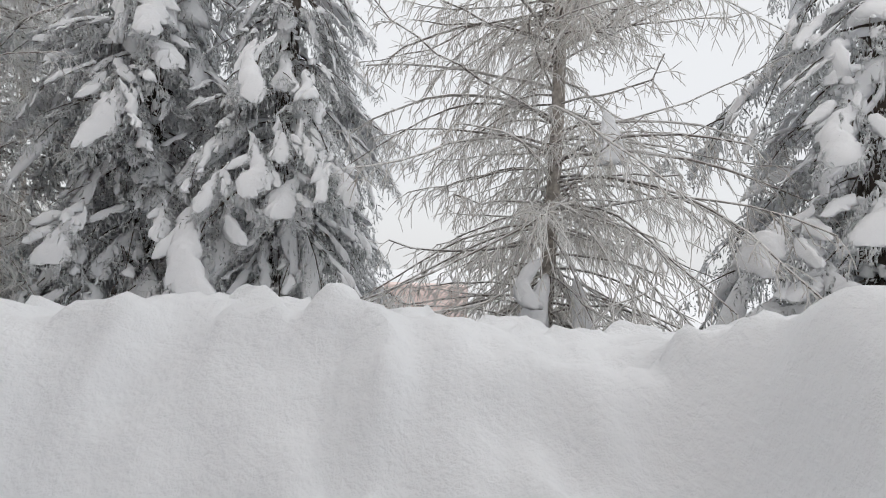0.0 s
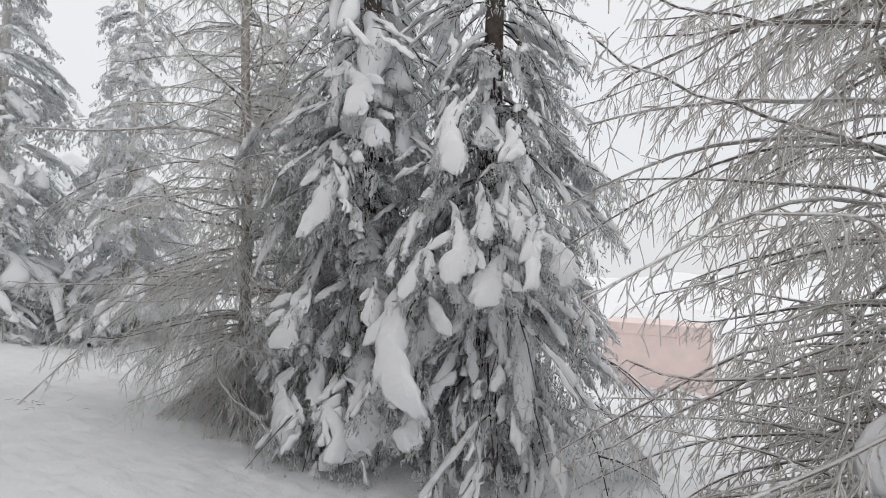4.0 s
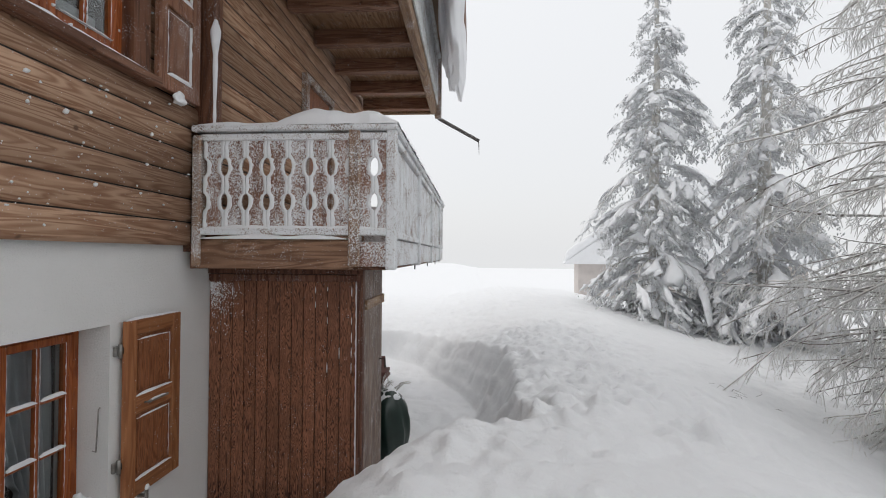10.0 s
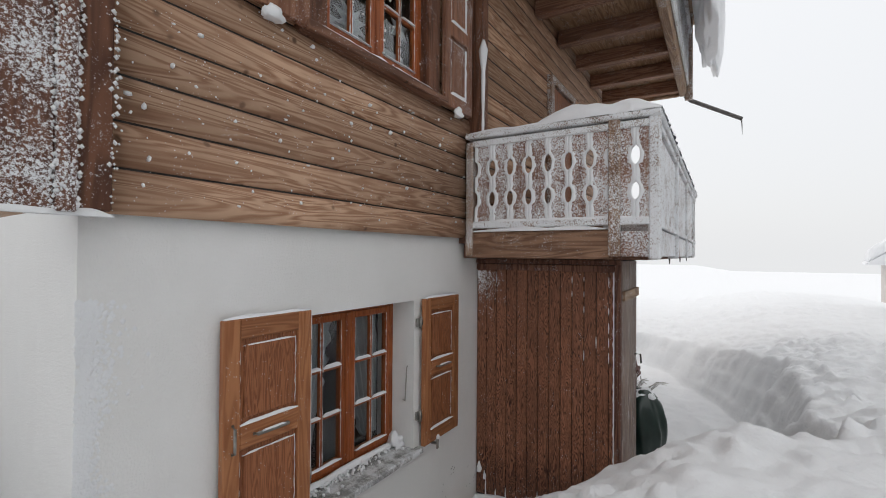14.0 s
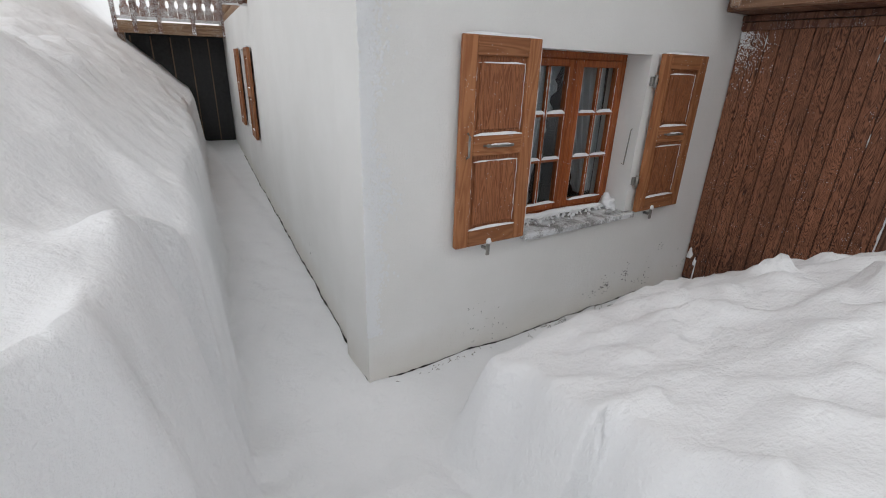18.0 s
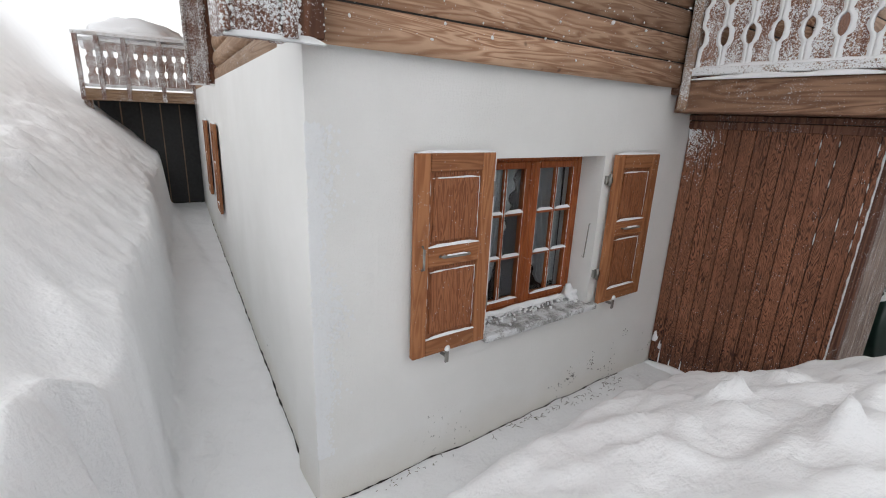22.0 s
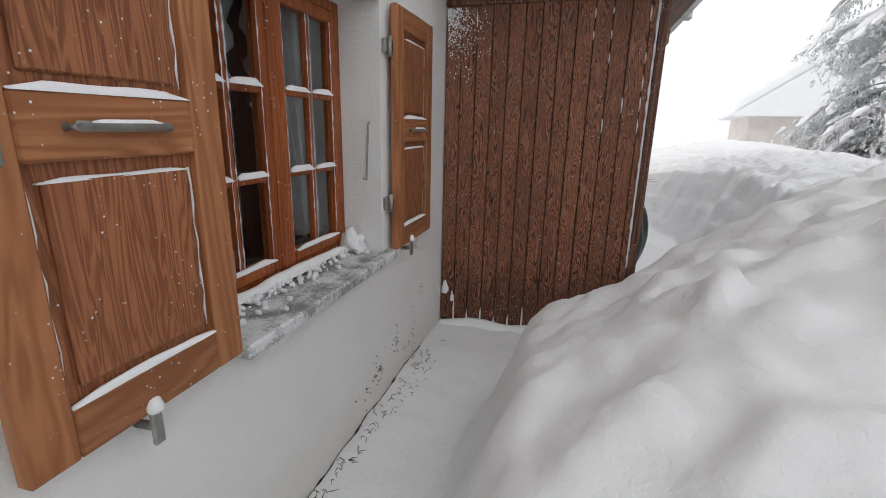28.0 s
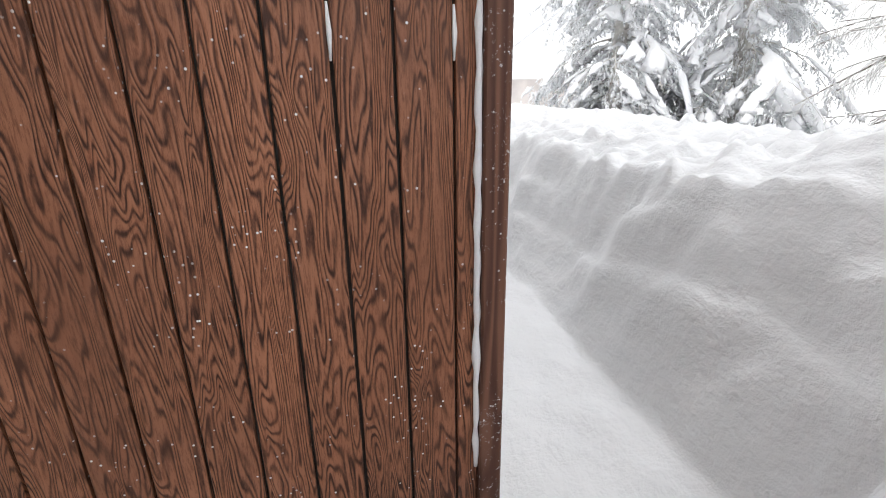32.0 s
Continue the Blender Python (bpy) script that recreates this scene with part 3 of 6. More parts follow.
WIN = (-2.68, -1.69, 0.768, 1.885)
UP_WIN = (-2.70, -1.68, 3.46, 4.60)
SID_Z, SID_Y = 2.365, -1.60
wall_north = wall_with_hole("wall_north", (-9.0, WALL_Y - 0.34, -0.1), (WALL_X, WALL_Y, SID_Z + 0.03), WIN, PLASTER, "white rendered ground floor wall, stained near the snow")
E_WIN = (-7.43, -6.48, 0.83, 1.885)
bm = bmesh.new()
for a, b, c, d in ((-12.0, E_WIN[0], -0.1, SID_Z + 0.03), (E_WIN[1], WALL_Y - 0.03, -0.1, SID_Z + 0.03), (E_WIN[0], E_WIN[1], -0.1, E_WIN[2]), (E_WIN[0], E_WIN[1], E_WIN[3], SID_Z + 0.03)):
    tmp = box_bm((WALL_X - 0.34, a, c), (WALL_X, b, d), 0)
    me_t = bpy.data.meshes.new("tmp")
    tmp.to_mesh(me_t)
    tmp.free()
    bm.from_mesh(me_t)
    bpy.data.meshes.remove(me_t)
wall_east = tagged(part("wall_east", bm, PLASTER), "white rendered side wall rising from a snowy path", "wall", kind="structure")


def log_profile(length, height, depth, axis_x=True):
    """A half-log siding board with a rounded face, lying along x (or y), its face towards +y (or +x)."""
    prof = [(0, 0.0), (depth * 0.35, 0.006), (depth * 0.8, height * 0.16), (depth, height * 0.42), (depth, height * 0.60), (depth * 0.78, height * 0.86), (depth * 0.35, height - 0.006), (0, height)]
    verts, faces = [], []
    for e in (-length / 2, length / 2):
        for d, z in prof:
            verts.append((e, d, z) if axis_x else (d, e, z))
    n = len(prof)
    for k in range(n - 1):
        faces.append((k, k + 1, n + k + 1, n + k) if not axis_x else (k + 1, k, n + k, n + k + 1))
    faces += [tuple(range(n)), tuple(reversed(range(n, 2 * n)))]
    me = bpy.data.meshes.new("siding_board")
    me.from_pydata(verts, [], faces)
    me.polygons.foreach_set("use_smooth", [True] * (n - 1) + [False, False])
    return me


siding_north = tagged(box("wall_north_upper", (-9.0, WALL_Y - 0.30, SID_Z + 0.03), (UP_WIN[0] - 0.12, SID_Y - 0.045, 7.2), DARK), "upper wall of round-faced larch siding boards, speckled with rime", "wall", kind="structure")
inside(siding_north, box("wall_core", (UP_WIN[1] + 0.12, WALL_Y - 0.30, SID_Z + 0.035), (WALL_X - 0.02, SID_Y - 0.045, 7.2), DARK))
inside(siding_north, box("wall_core", (UP_WIN[0] - 0.12, WALL_Y - 0.30, SID_Z + 0.035), (UP_WIN[1] + 0.12, SID_Y - 0.045, UP_WIN[2] - 0.08), DARK))
inside(siding_north, box("wall_core", (UP_WIN[0] - 0.12, WALL_Y - 0.30, UP_WIN[3] + 0.1), (UP_WIN[1] + 0.12, SID_Y - 0.045, 7.2), DARK))
ROW = 0.172


def side_boards():
    rng = random.Random(4)
    spans = {}
    z, k = SID_Z, 0
    while z < 6.3:
        cuts = [(-3.42, -0.66)]
        if z + ROW > UP_WIN[2] - 0.03 and z < UP_WIN[3] + 0.03:
            cuts = [(-3.42, UP_WIN[0] - 0.03), (UP_WIN[1] + 0.03, -0.66)]
        cuts.append((-9.0, -3.50))
        for a, b in cuts:
            key = round(b - a, 3)
            if key not in spans:
                spans[key] = log_profile(b - a, ROW - 0.004, 0.036 if b > -3.45 else 0.022)
                spans[key].materials.append(SIDING)
            ob = new("siding_board", spans[key])
            ob.location = ((a + b) / 2, SID_Y - 0.05, z)
            inside(siding_north, ob)
        z += ROW
        k += 1


siding_east = tagged(box("wall_east_upper", (WALL_X - 0.3, -12.0, SID_Z + 0.04), (WALL_X - 0.045, WALL_Y - 0.06, 4.78), DARK), "side wall of larch siding boards with hoar frost", "wall", kind="structure")


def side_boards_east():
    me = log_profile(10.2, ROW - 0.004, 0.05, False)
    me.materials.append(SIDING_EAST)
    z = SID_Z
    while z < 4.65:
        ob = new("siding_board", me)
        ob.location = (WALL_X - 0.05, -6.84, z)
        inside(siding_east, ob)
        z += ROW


def corner_pilaster(name, x0, x1, y0, y1, z0, z1, label):
    """Vertical boards that clad the crossing log ends: a bare board, a proud edge strip and a rimed panel."""
    th = empty(name, ((x0 + x1) / 2, y0, z0))
    w = x1 - x0
    inside(th, box("board", (x0, y0, z0), (x0 + w * 0.30, y1 - 0.012, z1), TRIM, bevel=0.006, label="bare dark brown board"))
    inside(th, box("edge_strip", (x0 + w * 0.30, y0, z0 - 0.01), (x0 + w * 0.46, y1 + 0.012, z1), TRIM_RIME, bevel=0.006))
    inside(th, box("panel", (x0 + w * 0.46, y0, z0 - 0.005), (x1 - 0.02, y1 - 0.004, z1), TRIM_RIME, bevel=0.006, label="board crusted with rime"))
    inside(th, box("edge_strip", (x1 - 0.02, y0, z0 - 0.01), (x1 + 0.012, y1 + 0.010, z1), TRIM_RIME, bevel=0.006))
    rng = random.Random(7)
    verts, faces = [], []
    zz = z0
    while zz < min(z1, z0 + 2.6):
        for xx in (x0 + w * 0.46, x0 + w * 0.40, x1, x0 + 0.004, x0 + w * 0.31):
            if rng.random() < (0.85 if xx > x0 + 0.1 else 0.5):
                r = rng.uniform(0.003, 0.0085)
                c = Vector((xx + rng.gauss(0, 0.010), y1 + rng.uniform(0.0, 0.012), zz + rng.uniform(-0.006, 0.006)))
                o = len(verts)
                verts += [c + Vector(d) * r for d in ((1.2, 0, 0), (-1.2, 0, 0), (0, 1, 0.2), (0, -1, 0), (0, 0.2, 1.3), (0, 0.2, -1.3))]
                faces += [(o + a, o + b, o + cc) for a, b, cc in ((0, 2, 4), (2, 1, 4), (1, 3, 4), (3, 0, 4), (2, 0, 5), (1, 2, 5), (3, 1, 5), (0, 3, 5))]
        zz += 0.006
    inside(th, tagged(mesh_object("rime_crust", verts, faces, RIME, None, True), kind="stuff"))
    inside(th, snow_strip("rime_edge", (x0, y1 - 0.02, z0 - 0.02), (x1, y1 - 0.02, z0 - 0.02), 0.05, 0.03, RIME, None, 3, 0.02))
    return tagged(th, label, "pilaster")


corner_pilaster("corner_pilaster", -0.645, -0.285, -1.74, -1.535, SID_Z + 0.0, 6.4, "dark brown corner boards crusted with white rime")
fin = corner_pilaster("log_end_pilaster", -0.64, -0.34, -5.97, -5.85, SID_Z - 0.02, 4.7, "dark board over log ends on the side wall, frosted")


def corner_rime():
    rng = random.Random(31)
    verts, faces = [], []
    for _ in range(4200):
        z = rng.uniform(0.35, 2.05)
        w = 0.05 + 0.07 * noise.noise(Vector((z * 3, 0, 0)))
        x = WALL_X - abs(rng.gauss(0, 1)) * max(0.03, w)
        r, o = rng.uniform(0.002, 0.0085), len(verts)
        c = Vector((x, WALL_Y + 0.001, z))
        verts += [c + Vector(d) * r for d in ((1.3, 0, 0), (-1.3, 0, 0), (0, 0, 1.5), (0, 0, -1.5), (0.1, 0.7, 0.2))]
        faces += [(o, o + 4, o + 2), (o + 2, o + 4, o + 1), (o + 1, o + 4, o + 3), (o + 3, o + 4, o)]
    crust = mesh_object("rime_crust", verts, [tuple(reversed(f)) for f in faces], RIME, None, True)
    inside(wall_north, tagged(crust, "crust of rime along the corner of the wall", kind="stuff"))


corner_rime()


# ---- shutters and windows ----
def shutter(name, x0, x1, z0, z1, y, label, rime=False, handle=True):
    """Two-panel shutter folded open against the wall; its face looks towards +y."""
    th = empty(name, ((x0 + x1) / 2, y, z0))
    d, s = 0.036, 0.085
    fr, rl, pn = (SHUT_FRAME, SHUT_RAIL, SHUT_PANEL) if not rime else (UP_FRAME, UP_FRAME, UP_FRAME)
    for a, b in ((x0, x0 + s), (x1 - s, x1)):
        inside(th, box("stile", (a, y, z0), (b, y + d, z1), fr, bevel=0.005))
    mid = z0 + (z1 - z0) * 0.515
    rails = ((z0, z0 + 0.10), (mid - 0.055, mid + 0.055), (z1 - 0.095, z1))
    for a, b in rails:
        inside(th, box("rail", (x0 + s, y + 0.001, a), (x1 - s, y + d - 0.001, b), rl, bevel=0.005))
    for a, b in ((rails[0][1], rails[1][0]), (rails[1][1], rails[2][0])):
        inside(th, box("panel", (x0 + s, y + 0.004, a), (x1 - s, y + 0.016, b), pn, bevel=0.001))
        inside(th, box("raised_field", (x0 + s + 0.028, y + 0.012, a + 0.028), (x1 - s - 0.028, y + 0.026, b - 0.028), pn, bevel=0.011))
        inside(th, snow_strip("snow_ledge", (x0 + s, y + 0.027, a - 0.001), (x1 - s, y + 0.027, a - 0.001), 0.020, 0.014 if not rime else 0.03, None, None, x0 * 9 + a, 0.011))
        inside(th, snow_strip("rime_line", (x0 + s + 0.02, y + 0.022, b - 0.034), (x1 - s - 0.02, y + 0.022, b - 0.034), 0.012, 0.008, RIME, None, x0 * 5 + a, 0.02))
        for xx in (x0 + s + 0.008, x1 - s - 0.008):
            inside(th, tube("rime_line", [(xx + 0.003 * math.sin(q * 2.3), y + 0.017, a + 0.02 + (b - a - 0.05) * q / 9) for q in range(10)], [0.001, 0.003, 0.001, 0.0035, 0.001, 0.002, 0.001, 0.003, 0.002, 0.003] if not rime else [0.012, 0.014, 0.010, 0.013] * 3, RIME, None, 5))
    inside(th, snow_strip("snow_top", (x0, y + d / 2, z1), (x1, y + d / 2, z1), d, 0.014, None, None, x1 * 7, 0.02))
    if handle:
        hx = (x0 + x1) / 2
        inside(th, tube("handle", [(hx - 0.095, y + d - 0.002, mid - 0.004), (hx - 0.09, y + d + 0.02, mid), (hx + 0.09, y + d + 0.02, mid + 0.002), (hx + 0.095, y + d - 0.002, mid)], [0.009], IRON, None, 6, "galvanised pull handle"))
        inside(th, snow_strip("snow_handle", (hx - 0.07, y + d + 0.02, mid + 0.007), (hx + 0.07, y + d + 0.02, mid + 0.007), 0.02, 0.008, None, None, 2, 0.02))
    return tagged(th, label, "shutter", "window shutters")


def hold_back(at, label="galvanised shutter hold-back on the wall, capped with snow"):
    th = empty("shutter_catch", at)
    x, y, z = at
    inside(th, tube("arm", [(x, WALL_Y, z - 0.015), (x, y + 0.01, z - 0.012), (x + 0.004, y + 0.028, z + 0.005)], [0.010, 0.011, 0.010], IRON, None, 6))
    inside(th, box("tongue", (x - 0.012, y + 0.022, z - 0.05), (x + 0.014, y + 0.034, z + 0.035), IRON, bevel=0.004))
    inside(th, blob("snow_cap", (x, y + 0.028, z + 0.036), (0.02, 0.018, 0.024), SNOW_SOFT, None, 5, 0.3, div=2))
    return tagged(th, label, "hardware")


def hinge(at, side):
    th = empty("hinge", at)
    x, y, z = at
    inside(th, box("leaf", (x - 0.03 * side, WALL_Y, z - 0.03), (x + 0.012 * side, WALL_Y + 0.02, z + 0.03), IRON, bevel=0.004))
    inside(th, tube("pin", [(x, WALL_Y + 0.028, z - 0.042), (x, WALL_Y + 0.028, z + 0.042)], [0.011], IRON, None, 8))
    inside(th, box("strap", (x, WALL_Y + 0.022, z - 0.02), (x + 0.07 * side, WALL_Y + 0.036, z + 0.02), DARK_IRON, bevel=0.003))
    return tagged(th, "galvanised shutter hinge fixed in the wall", "hinge")


def window(name, x0, x1, z0, z1, y, label, snow=1.0):
    """Casement of two sashes, each with two by three panes."""
    th = empty(name, ((x0 + x1) / 2, y, z0))
    f = 0.045
    for lo, hi in (((x0, y - 0.06, z0), (x0 + f, y, z1)), ((x1 - f, y - 0.06, z0), (x1, y, z1)), ((x0 + f, y - 0.06, z1 - f), (x1 - f, y, z1)), ((x0 + f, y - 0.06, z0), (x1 - f, y, z0 + 0.022))):
        inside(th, box("window_frame", lo, hi, SASH, bevel=0.005))
    mid = (x0 + x1) / 2
    inside(th, box("mullion", (mid - 0.022, y - 0.05, z0 + 0.022), (mid + 0.022, y + 0.014, z1 - f), SASH, bevel=0.008))
    for a, b in ((x0 + f, mid - 0.022), (mid + 0.022, x1 - f)):
        s = 0.046
        lo_z, hi_z = z0 + 0.022, z1 - f
        for lo, hi in (((a, y - 0.045, lo_z), (a + s, y + 0.006, hi_z)), ((b - s, y - 0.045, lo_z), (b, y + 0.006, hi_z)), ((a + s, y - 0.045, hi_z - s), (b - s, y + 0.006, hi_z)), ((a + s, y - 0.045, lo_z), (b - s, y + 0.006, lo_z + s + 0.004))):
            inside(th, box("sash", lo, hi, SASH, bevel=0.006))
        pa, pb, pz0, pz1 = a + s, b - s, lo_z + s + 0.004, hi_z - s
        cx = (pa + pb) / 2
        inside(th, box("glazing_bar", (cx - 0.011, y - 0.03, pz0), (cx + 0.011, y + 0.002, pz1), SASH, bevel=0.004))
        hz = [pz0 + (pz1 - pz0) * q / 3 for q in range(4)]
        for e in (cx - 0.011, cx + 0.011, a + s - 0.002, b - s + 0.002):
            zs = [pz0 + (pz1 - pz0) * q / 40 for q in range(41)]
            inside(th, tube("rime_line", [(e + 0.0015 * math.sin(q * 2.1), y + 0.003, z) for q, z in enumerate(zs)], [0.0008 + 0.0062 * max(0.0, noise.noise(Vector((q * 0.9, e * 7, z0)))) for q in range(41)], RIME, None, 5))
        for z in hz[1:3]:
            inside(th, box("glazing_bar", (pa, y - 0.028, z - 0.011), (pb, y + 0.001, z + 0.011), SASH, bevel=0.004))
            for u, v in ((pa, cx - 0.011), (cx + 0.011, pb)):
                inside(th, snow_strip("snow_bar", (u, y + 0.004, z + 0.009), (v, y + 0.004, z + 0.009), 0.026, 0.022 * snow, None, None, u * 9 + z, 0.011))
        for i in range(3):
            for u, v in ((pa, cx), (cx, pb)):
                g = box("pane", (u, y - 0.022, hz[i]), (v, y - 0.018, hz[i + 1]), GLASS, bevel=0)
                g.visible_shadow = False
                inside(th, g)
        inside(th, snow_strip("snow_bar", (pa, y + 0.012, lo_z + s + 0.002), (pb, y + 0.012, lo_z + s + 0.002), 0.024, 0.016 * snow, None, None, a, 0.011))
    return tagged(th, label, "window", kind="structure")


def curtain(name, x0, x1, z0, z1, y, lean, label):
    """A gathered net curtain with a frilled free edge, drawn to one side."""
    n, m = 60, 26
    verts, faces = [], []
    for j in range(m + 1):
        v = j / m
        z = z1 + (z0 - z1) * v
        for i in range(n + 1):
            u = i / n
            edge = 1 - 0.62 * (v ** 1.4) if lean > 0 else 1 - 0.55 * (v ** 1.4)
            w = u * edge
            frill = 0.022 * math.sin(v * 48) * ease(0.86, 1.0, u)
            x = x0 + (x1 - x0) * w + frill * lean if lean > 0 else x1 - (x1 - x0) * w + frill
            fold = 0.022 * math.sin(u * 34 + 1.5 * math.sin(v * 3)) * (0.6 + 0.6 * v) + 0.02 * math.sin(v * 40) * ease(0.85, 1.0, u)
            verts.append((x, y + fold, z))
    for j in range(m):
        for i in range(n):
            a = j * (n + 1) + i
            faces.append((a, a + 1, a + n + 2, a + n + 1))
    ob = mesh_object(name, verts, faces, CURTAIN, None, True)
    return tagged(ob, label, "curtain")


UP_FRAME = wood_material("upper_shutter_wood", (0.15, 0.062, 0.034), (0.26, 0.125, 0.075), "z", 0.22)
window("window_1", WIN[0], WIN[1], 0.828, WIN[3], WALL_Y - 0.19, "brown casement window with twelve panes and snow on its bars")
shutter("shutter", -1.635, -1.125, 0.80, 1.925, WALL_Y + 0.022, "orange-brown panelled shutter folded open against the white wall")
shutter("shutter", -3.255, -2.745, 0.80, 1.895, WALL_Y + 0.022, "orange-brown panelled shutter beside the plank shed, snow in its panels")
for hx, side in ((-1.652, 1), (-2.728, -1)):
    for hz in (1.03, 1.72):
        hinge((hx, WALL_Y, hz), side)
hold_back((-1.36, WALL_Y + 0.03, 0.775))
hold_back((-2.93, WALL_Y + 0.03, 0.775))
# turn bar on the free stile of the first shutter
bar = tube("shutter_bolt", [(-1.17, WALL_Y + 0.058, 1.45), (-1.165, WALL_Y + 0.085, 1.44), (-1.165, WALL_Y + 0.085, 1.33), (-1.17, WALL_Y + 0.058, 1.32)], [0.007], IRON, None, 6)
tagged(bar, "galvanised pull bar on the shutter edge", "handle")
stay = tube("window_stay", [(WIN[0] + 0.014, WALL_Y - 0.085, 1.15), (WIN[0] + 0.008, WALL_Y - 0.07, 1.14), (WIN[0] + 0.010, WALL_Y - 0.055, 1.39), (WIN[0] + 0.002, WALL_Y - 0.052, 1.40)], [0.0042], IRON, None, 6)
tagged(stay, "thin iron shutter stay hanging in the window reveal", "hardware")
# unseen room behind the window: a box with its shade painted near-black
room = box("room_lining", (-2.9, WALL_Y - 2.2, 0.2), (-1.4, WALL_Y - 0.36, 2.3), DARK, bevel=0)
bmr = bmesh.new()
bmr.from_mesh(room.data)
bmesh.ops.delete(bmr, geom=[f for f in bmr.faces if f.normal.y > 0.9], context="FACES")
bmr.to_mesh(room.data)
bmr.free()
tagged(room, "dim room behind the window, its shade painted near-black", "room", kind="structure")
curtain("curtain", WIN[0] + 0.06, -2.20, 0.90, 1.86, WALL_Y - 0.32, 1, "white net curtain with a frilled edge, tied to the side")
curtain("curtain", -2.17, WIN[1] - 0.06, 0.90, 1.86, WALL_Y - 0.32, -1, "white net curtain with a frilled edge behind the panes")


def stone_sill():
    th = box("window_sill", (WIN[0] + 0.002, WALL_Y - 0.26, 0.766), (WIN[1] - 0.002, WALL_Y + 0.001, 0.804), GRANITE, bevel=0.001)
    # the stone falls a little towards its nose
    for v in th.data.vertices:
        if v.co.z > 0.79 and v.co.y < WALL_Y - 0.1:
            v.co.z += 0.034
    inside(th, box("sill_nose", (-2.735, WALL_Y + 0.001, 0.762), (-1.655, WALL_Y + 0.060, 0.806), GRANITE, bevel=0.008))
    tagged(th, "grey granite window sill dusted with snow", "window sill", kind="structure")
    rng = random.Random(11)
    drift = snow_strip("snow_drift", (-2.66, WALL_Y - 0.155, 0.822), (-1.70, WALL_Y - 0.155, 0.822), 0.05, 0.030, None, None, 8, 0.011)
    tagged(drift, "powder snow drifted along the window frame", "snow", kind="stuff")
    corner = blob("snow_clump", (-2.64, WALL_Y - 0.13, 0.832), (0.05, 0.06, 0.07), SNOW_SOFT, None, 3, 0.75)
    tagged(corner, "clump of snow in the corner of the sill", "snow")
    corner = blob("snow_clump", (-1.73, WALL_Y - 0.13, 0.826), (0.05, 0.07, 0.05), SNOW_SOFT, None, 9, 0.4)
    tagged(corner, "small clump of snow on the sill end", "snow")



def grains(name, spots, label, mat, parent=None):
    """Small rounded crumbs; spots: x, y, z and size."""
    bm = bmesh.new()
    bmesh.ops.create_icosphere(bm, subdivisions=1, radius=1)
    unit = np.array([v.co[:] for v in bm.verts])
    tri = np.array([[v.index for v in f.verts] for f in bm.faces])
    bm.free()
    rng = np.random.default_rng(len(spots))
    p = np.array(spots)
    k = len(p)
    shape = unit[None] * (1 + rng.normal(0, 0.18, (k, len(unit), 1))) * p[:, 3][:, None, None] * rng.uniform(0.6, 1.5, (k, 1, 3))
    verts = (shape + p[:, None, :3]).reshape(-1, 3)
    faces = (np.arange(k)[:, None, None] * len(unit) + tri[None]).reshape(-1, 3)
    ob = mesh_object(name, verts, faces, mat, None, True)
    if parent:
        inside(parent, ob)
    return tagged(ob, label, "" if parent else "snow", kind="stuff")


stone_sill()
dice = random.Random(21)
chips = []
for cx, cz, n, sp in ((-2.62, 0.20, 34, 0.035), (-2.85, 0.26, 26, 0.03), (-2.45, 0.14, 12, 0.05), (-1.55, 0.10, 10, 0.06), (-3.1, 0.12, 24, 0.08), (-3.25, 0.42, 10, 0.03)):
    chips += [(cx + dice.gauss(0, sp), WALL_Y + 0.001, cz + dice.gauss(0, sp * 1.2), dice.uniform(0.0015, 0.005)) for _ in range(n)]
grains("dirt_specks", chips, "dark chips and moss on the foot of the wall", SLATE, wall_north)
grains("snow_crumbs", [(cx, WALL_Y - 0.17 + back, 0.828 - 0.13 * back, size) for cx, back, size in [(dice.uniform(-2.66, -1.70), min(0.165, abs(dice.gauss(0, 0.05))), dice.uniform(0.003, 0.012)) for _ in range(260)]], "crumbs of snow along the window on the stone sill", SNOW_SOFT)
flakes = []
for _ in range(2600):
    x = dice.uniform(-3.40, -0.70)
    zz = dice.uniform(2.42, 4.9)
    if dice.random() < 0.45 * noise.noise(Vector((x * 2, zz * 2, 3))) + 0.5:
        flakes.append((x, SID_Y - 0.005 + dice.uniform(0, 0.006), zz, 0.0015 + 0.009 * dice.random() ** 5))
grains("rime_flakes", flakes, "flakes of rime stuck to the siding", RIME, siding_north)

# upper window, casing and shutters
window("window_2", UP_WIN[0], UP_WIN[1], UP_WIN[2], UP_WIN[3], SID_Y - 0.06, "upper casement window with paper stars behind its panes", 0.6)
casing = empty("window_casing", (UP_WIN[0], SID_Y, UP_WIN[2]))
for lo, hi in (((UP_WIN[0] - 0.14, SID_Y - 0.08, UP_WIN[2] - 0.10), (UP_WIN[0], SID_Y + 0.02, UP_WIN[3] + 0.12)), ((UP_WIN[1], SID_Y - 0.08, UP_WIN[2] - 0.10), (UP_WIN[1] + 0.14, SID_Y + 0.02, UP_WIN[3] + 0.12)), ((UP_WIN[0], SID_Y - 0.08, UP_WIN[3]), (UP_WIN[1], SID_Y + 0.02, UP_WIN[3] + 0.12))):
    inside(casing, box("casing_board", lo, hi, TRIM, bevel=0.008))
inside(casing, box("sill_board", (UP_WIN[0] - 0.18, SID_Y - 0.08, UP_WIN[2] - 0.10), (UP_WIN[1] + 0.18, SID_Y + 0.075, UP_WIN[2] - 0.045), TRIM_X, bevel=0.008))
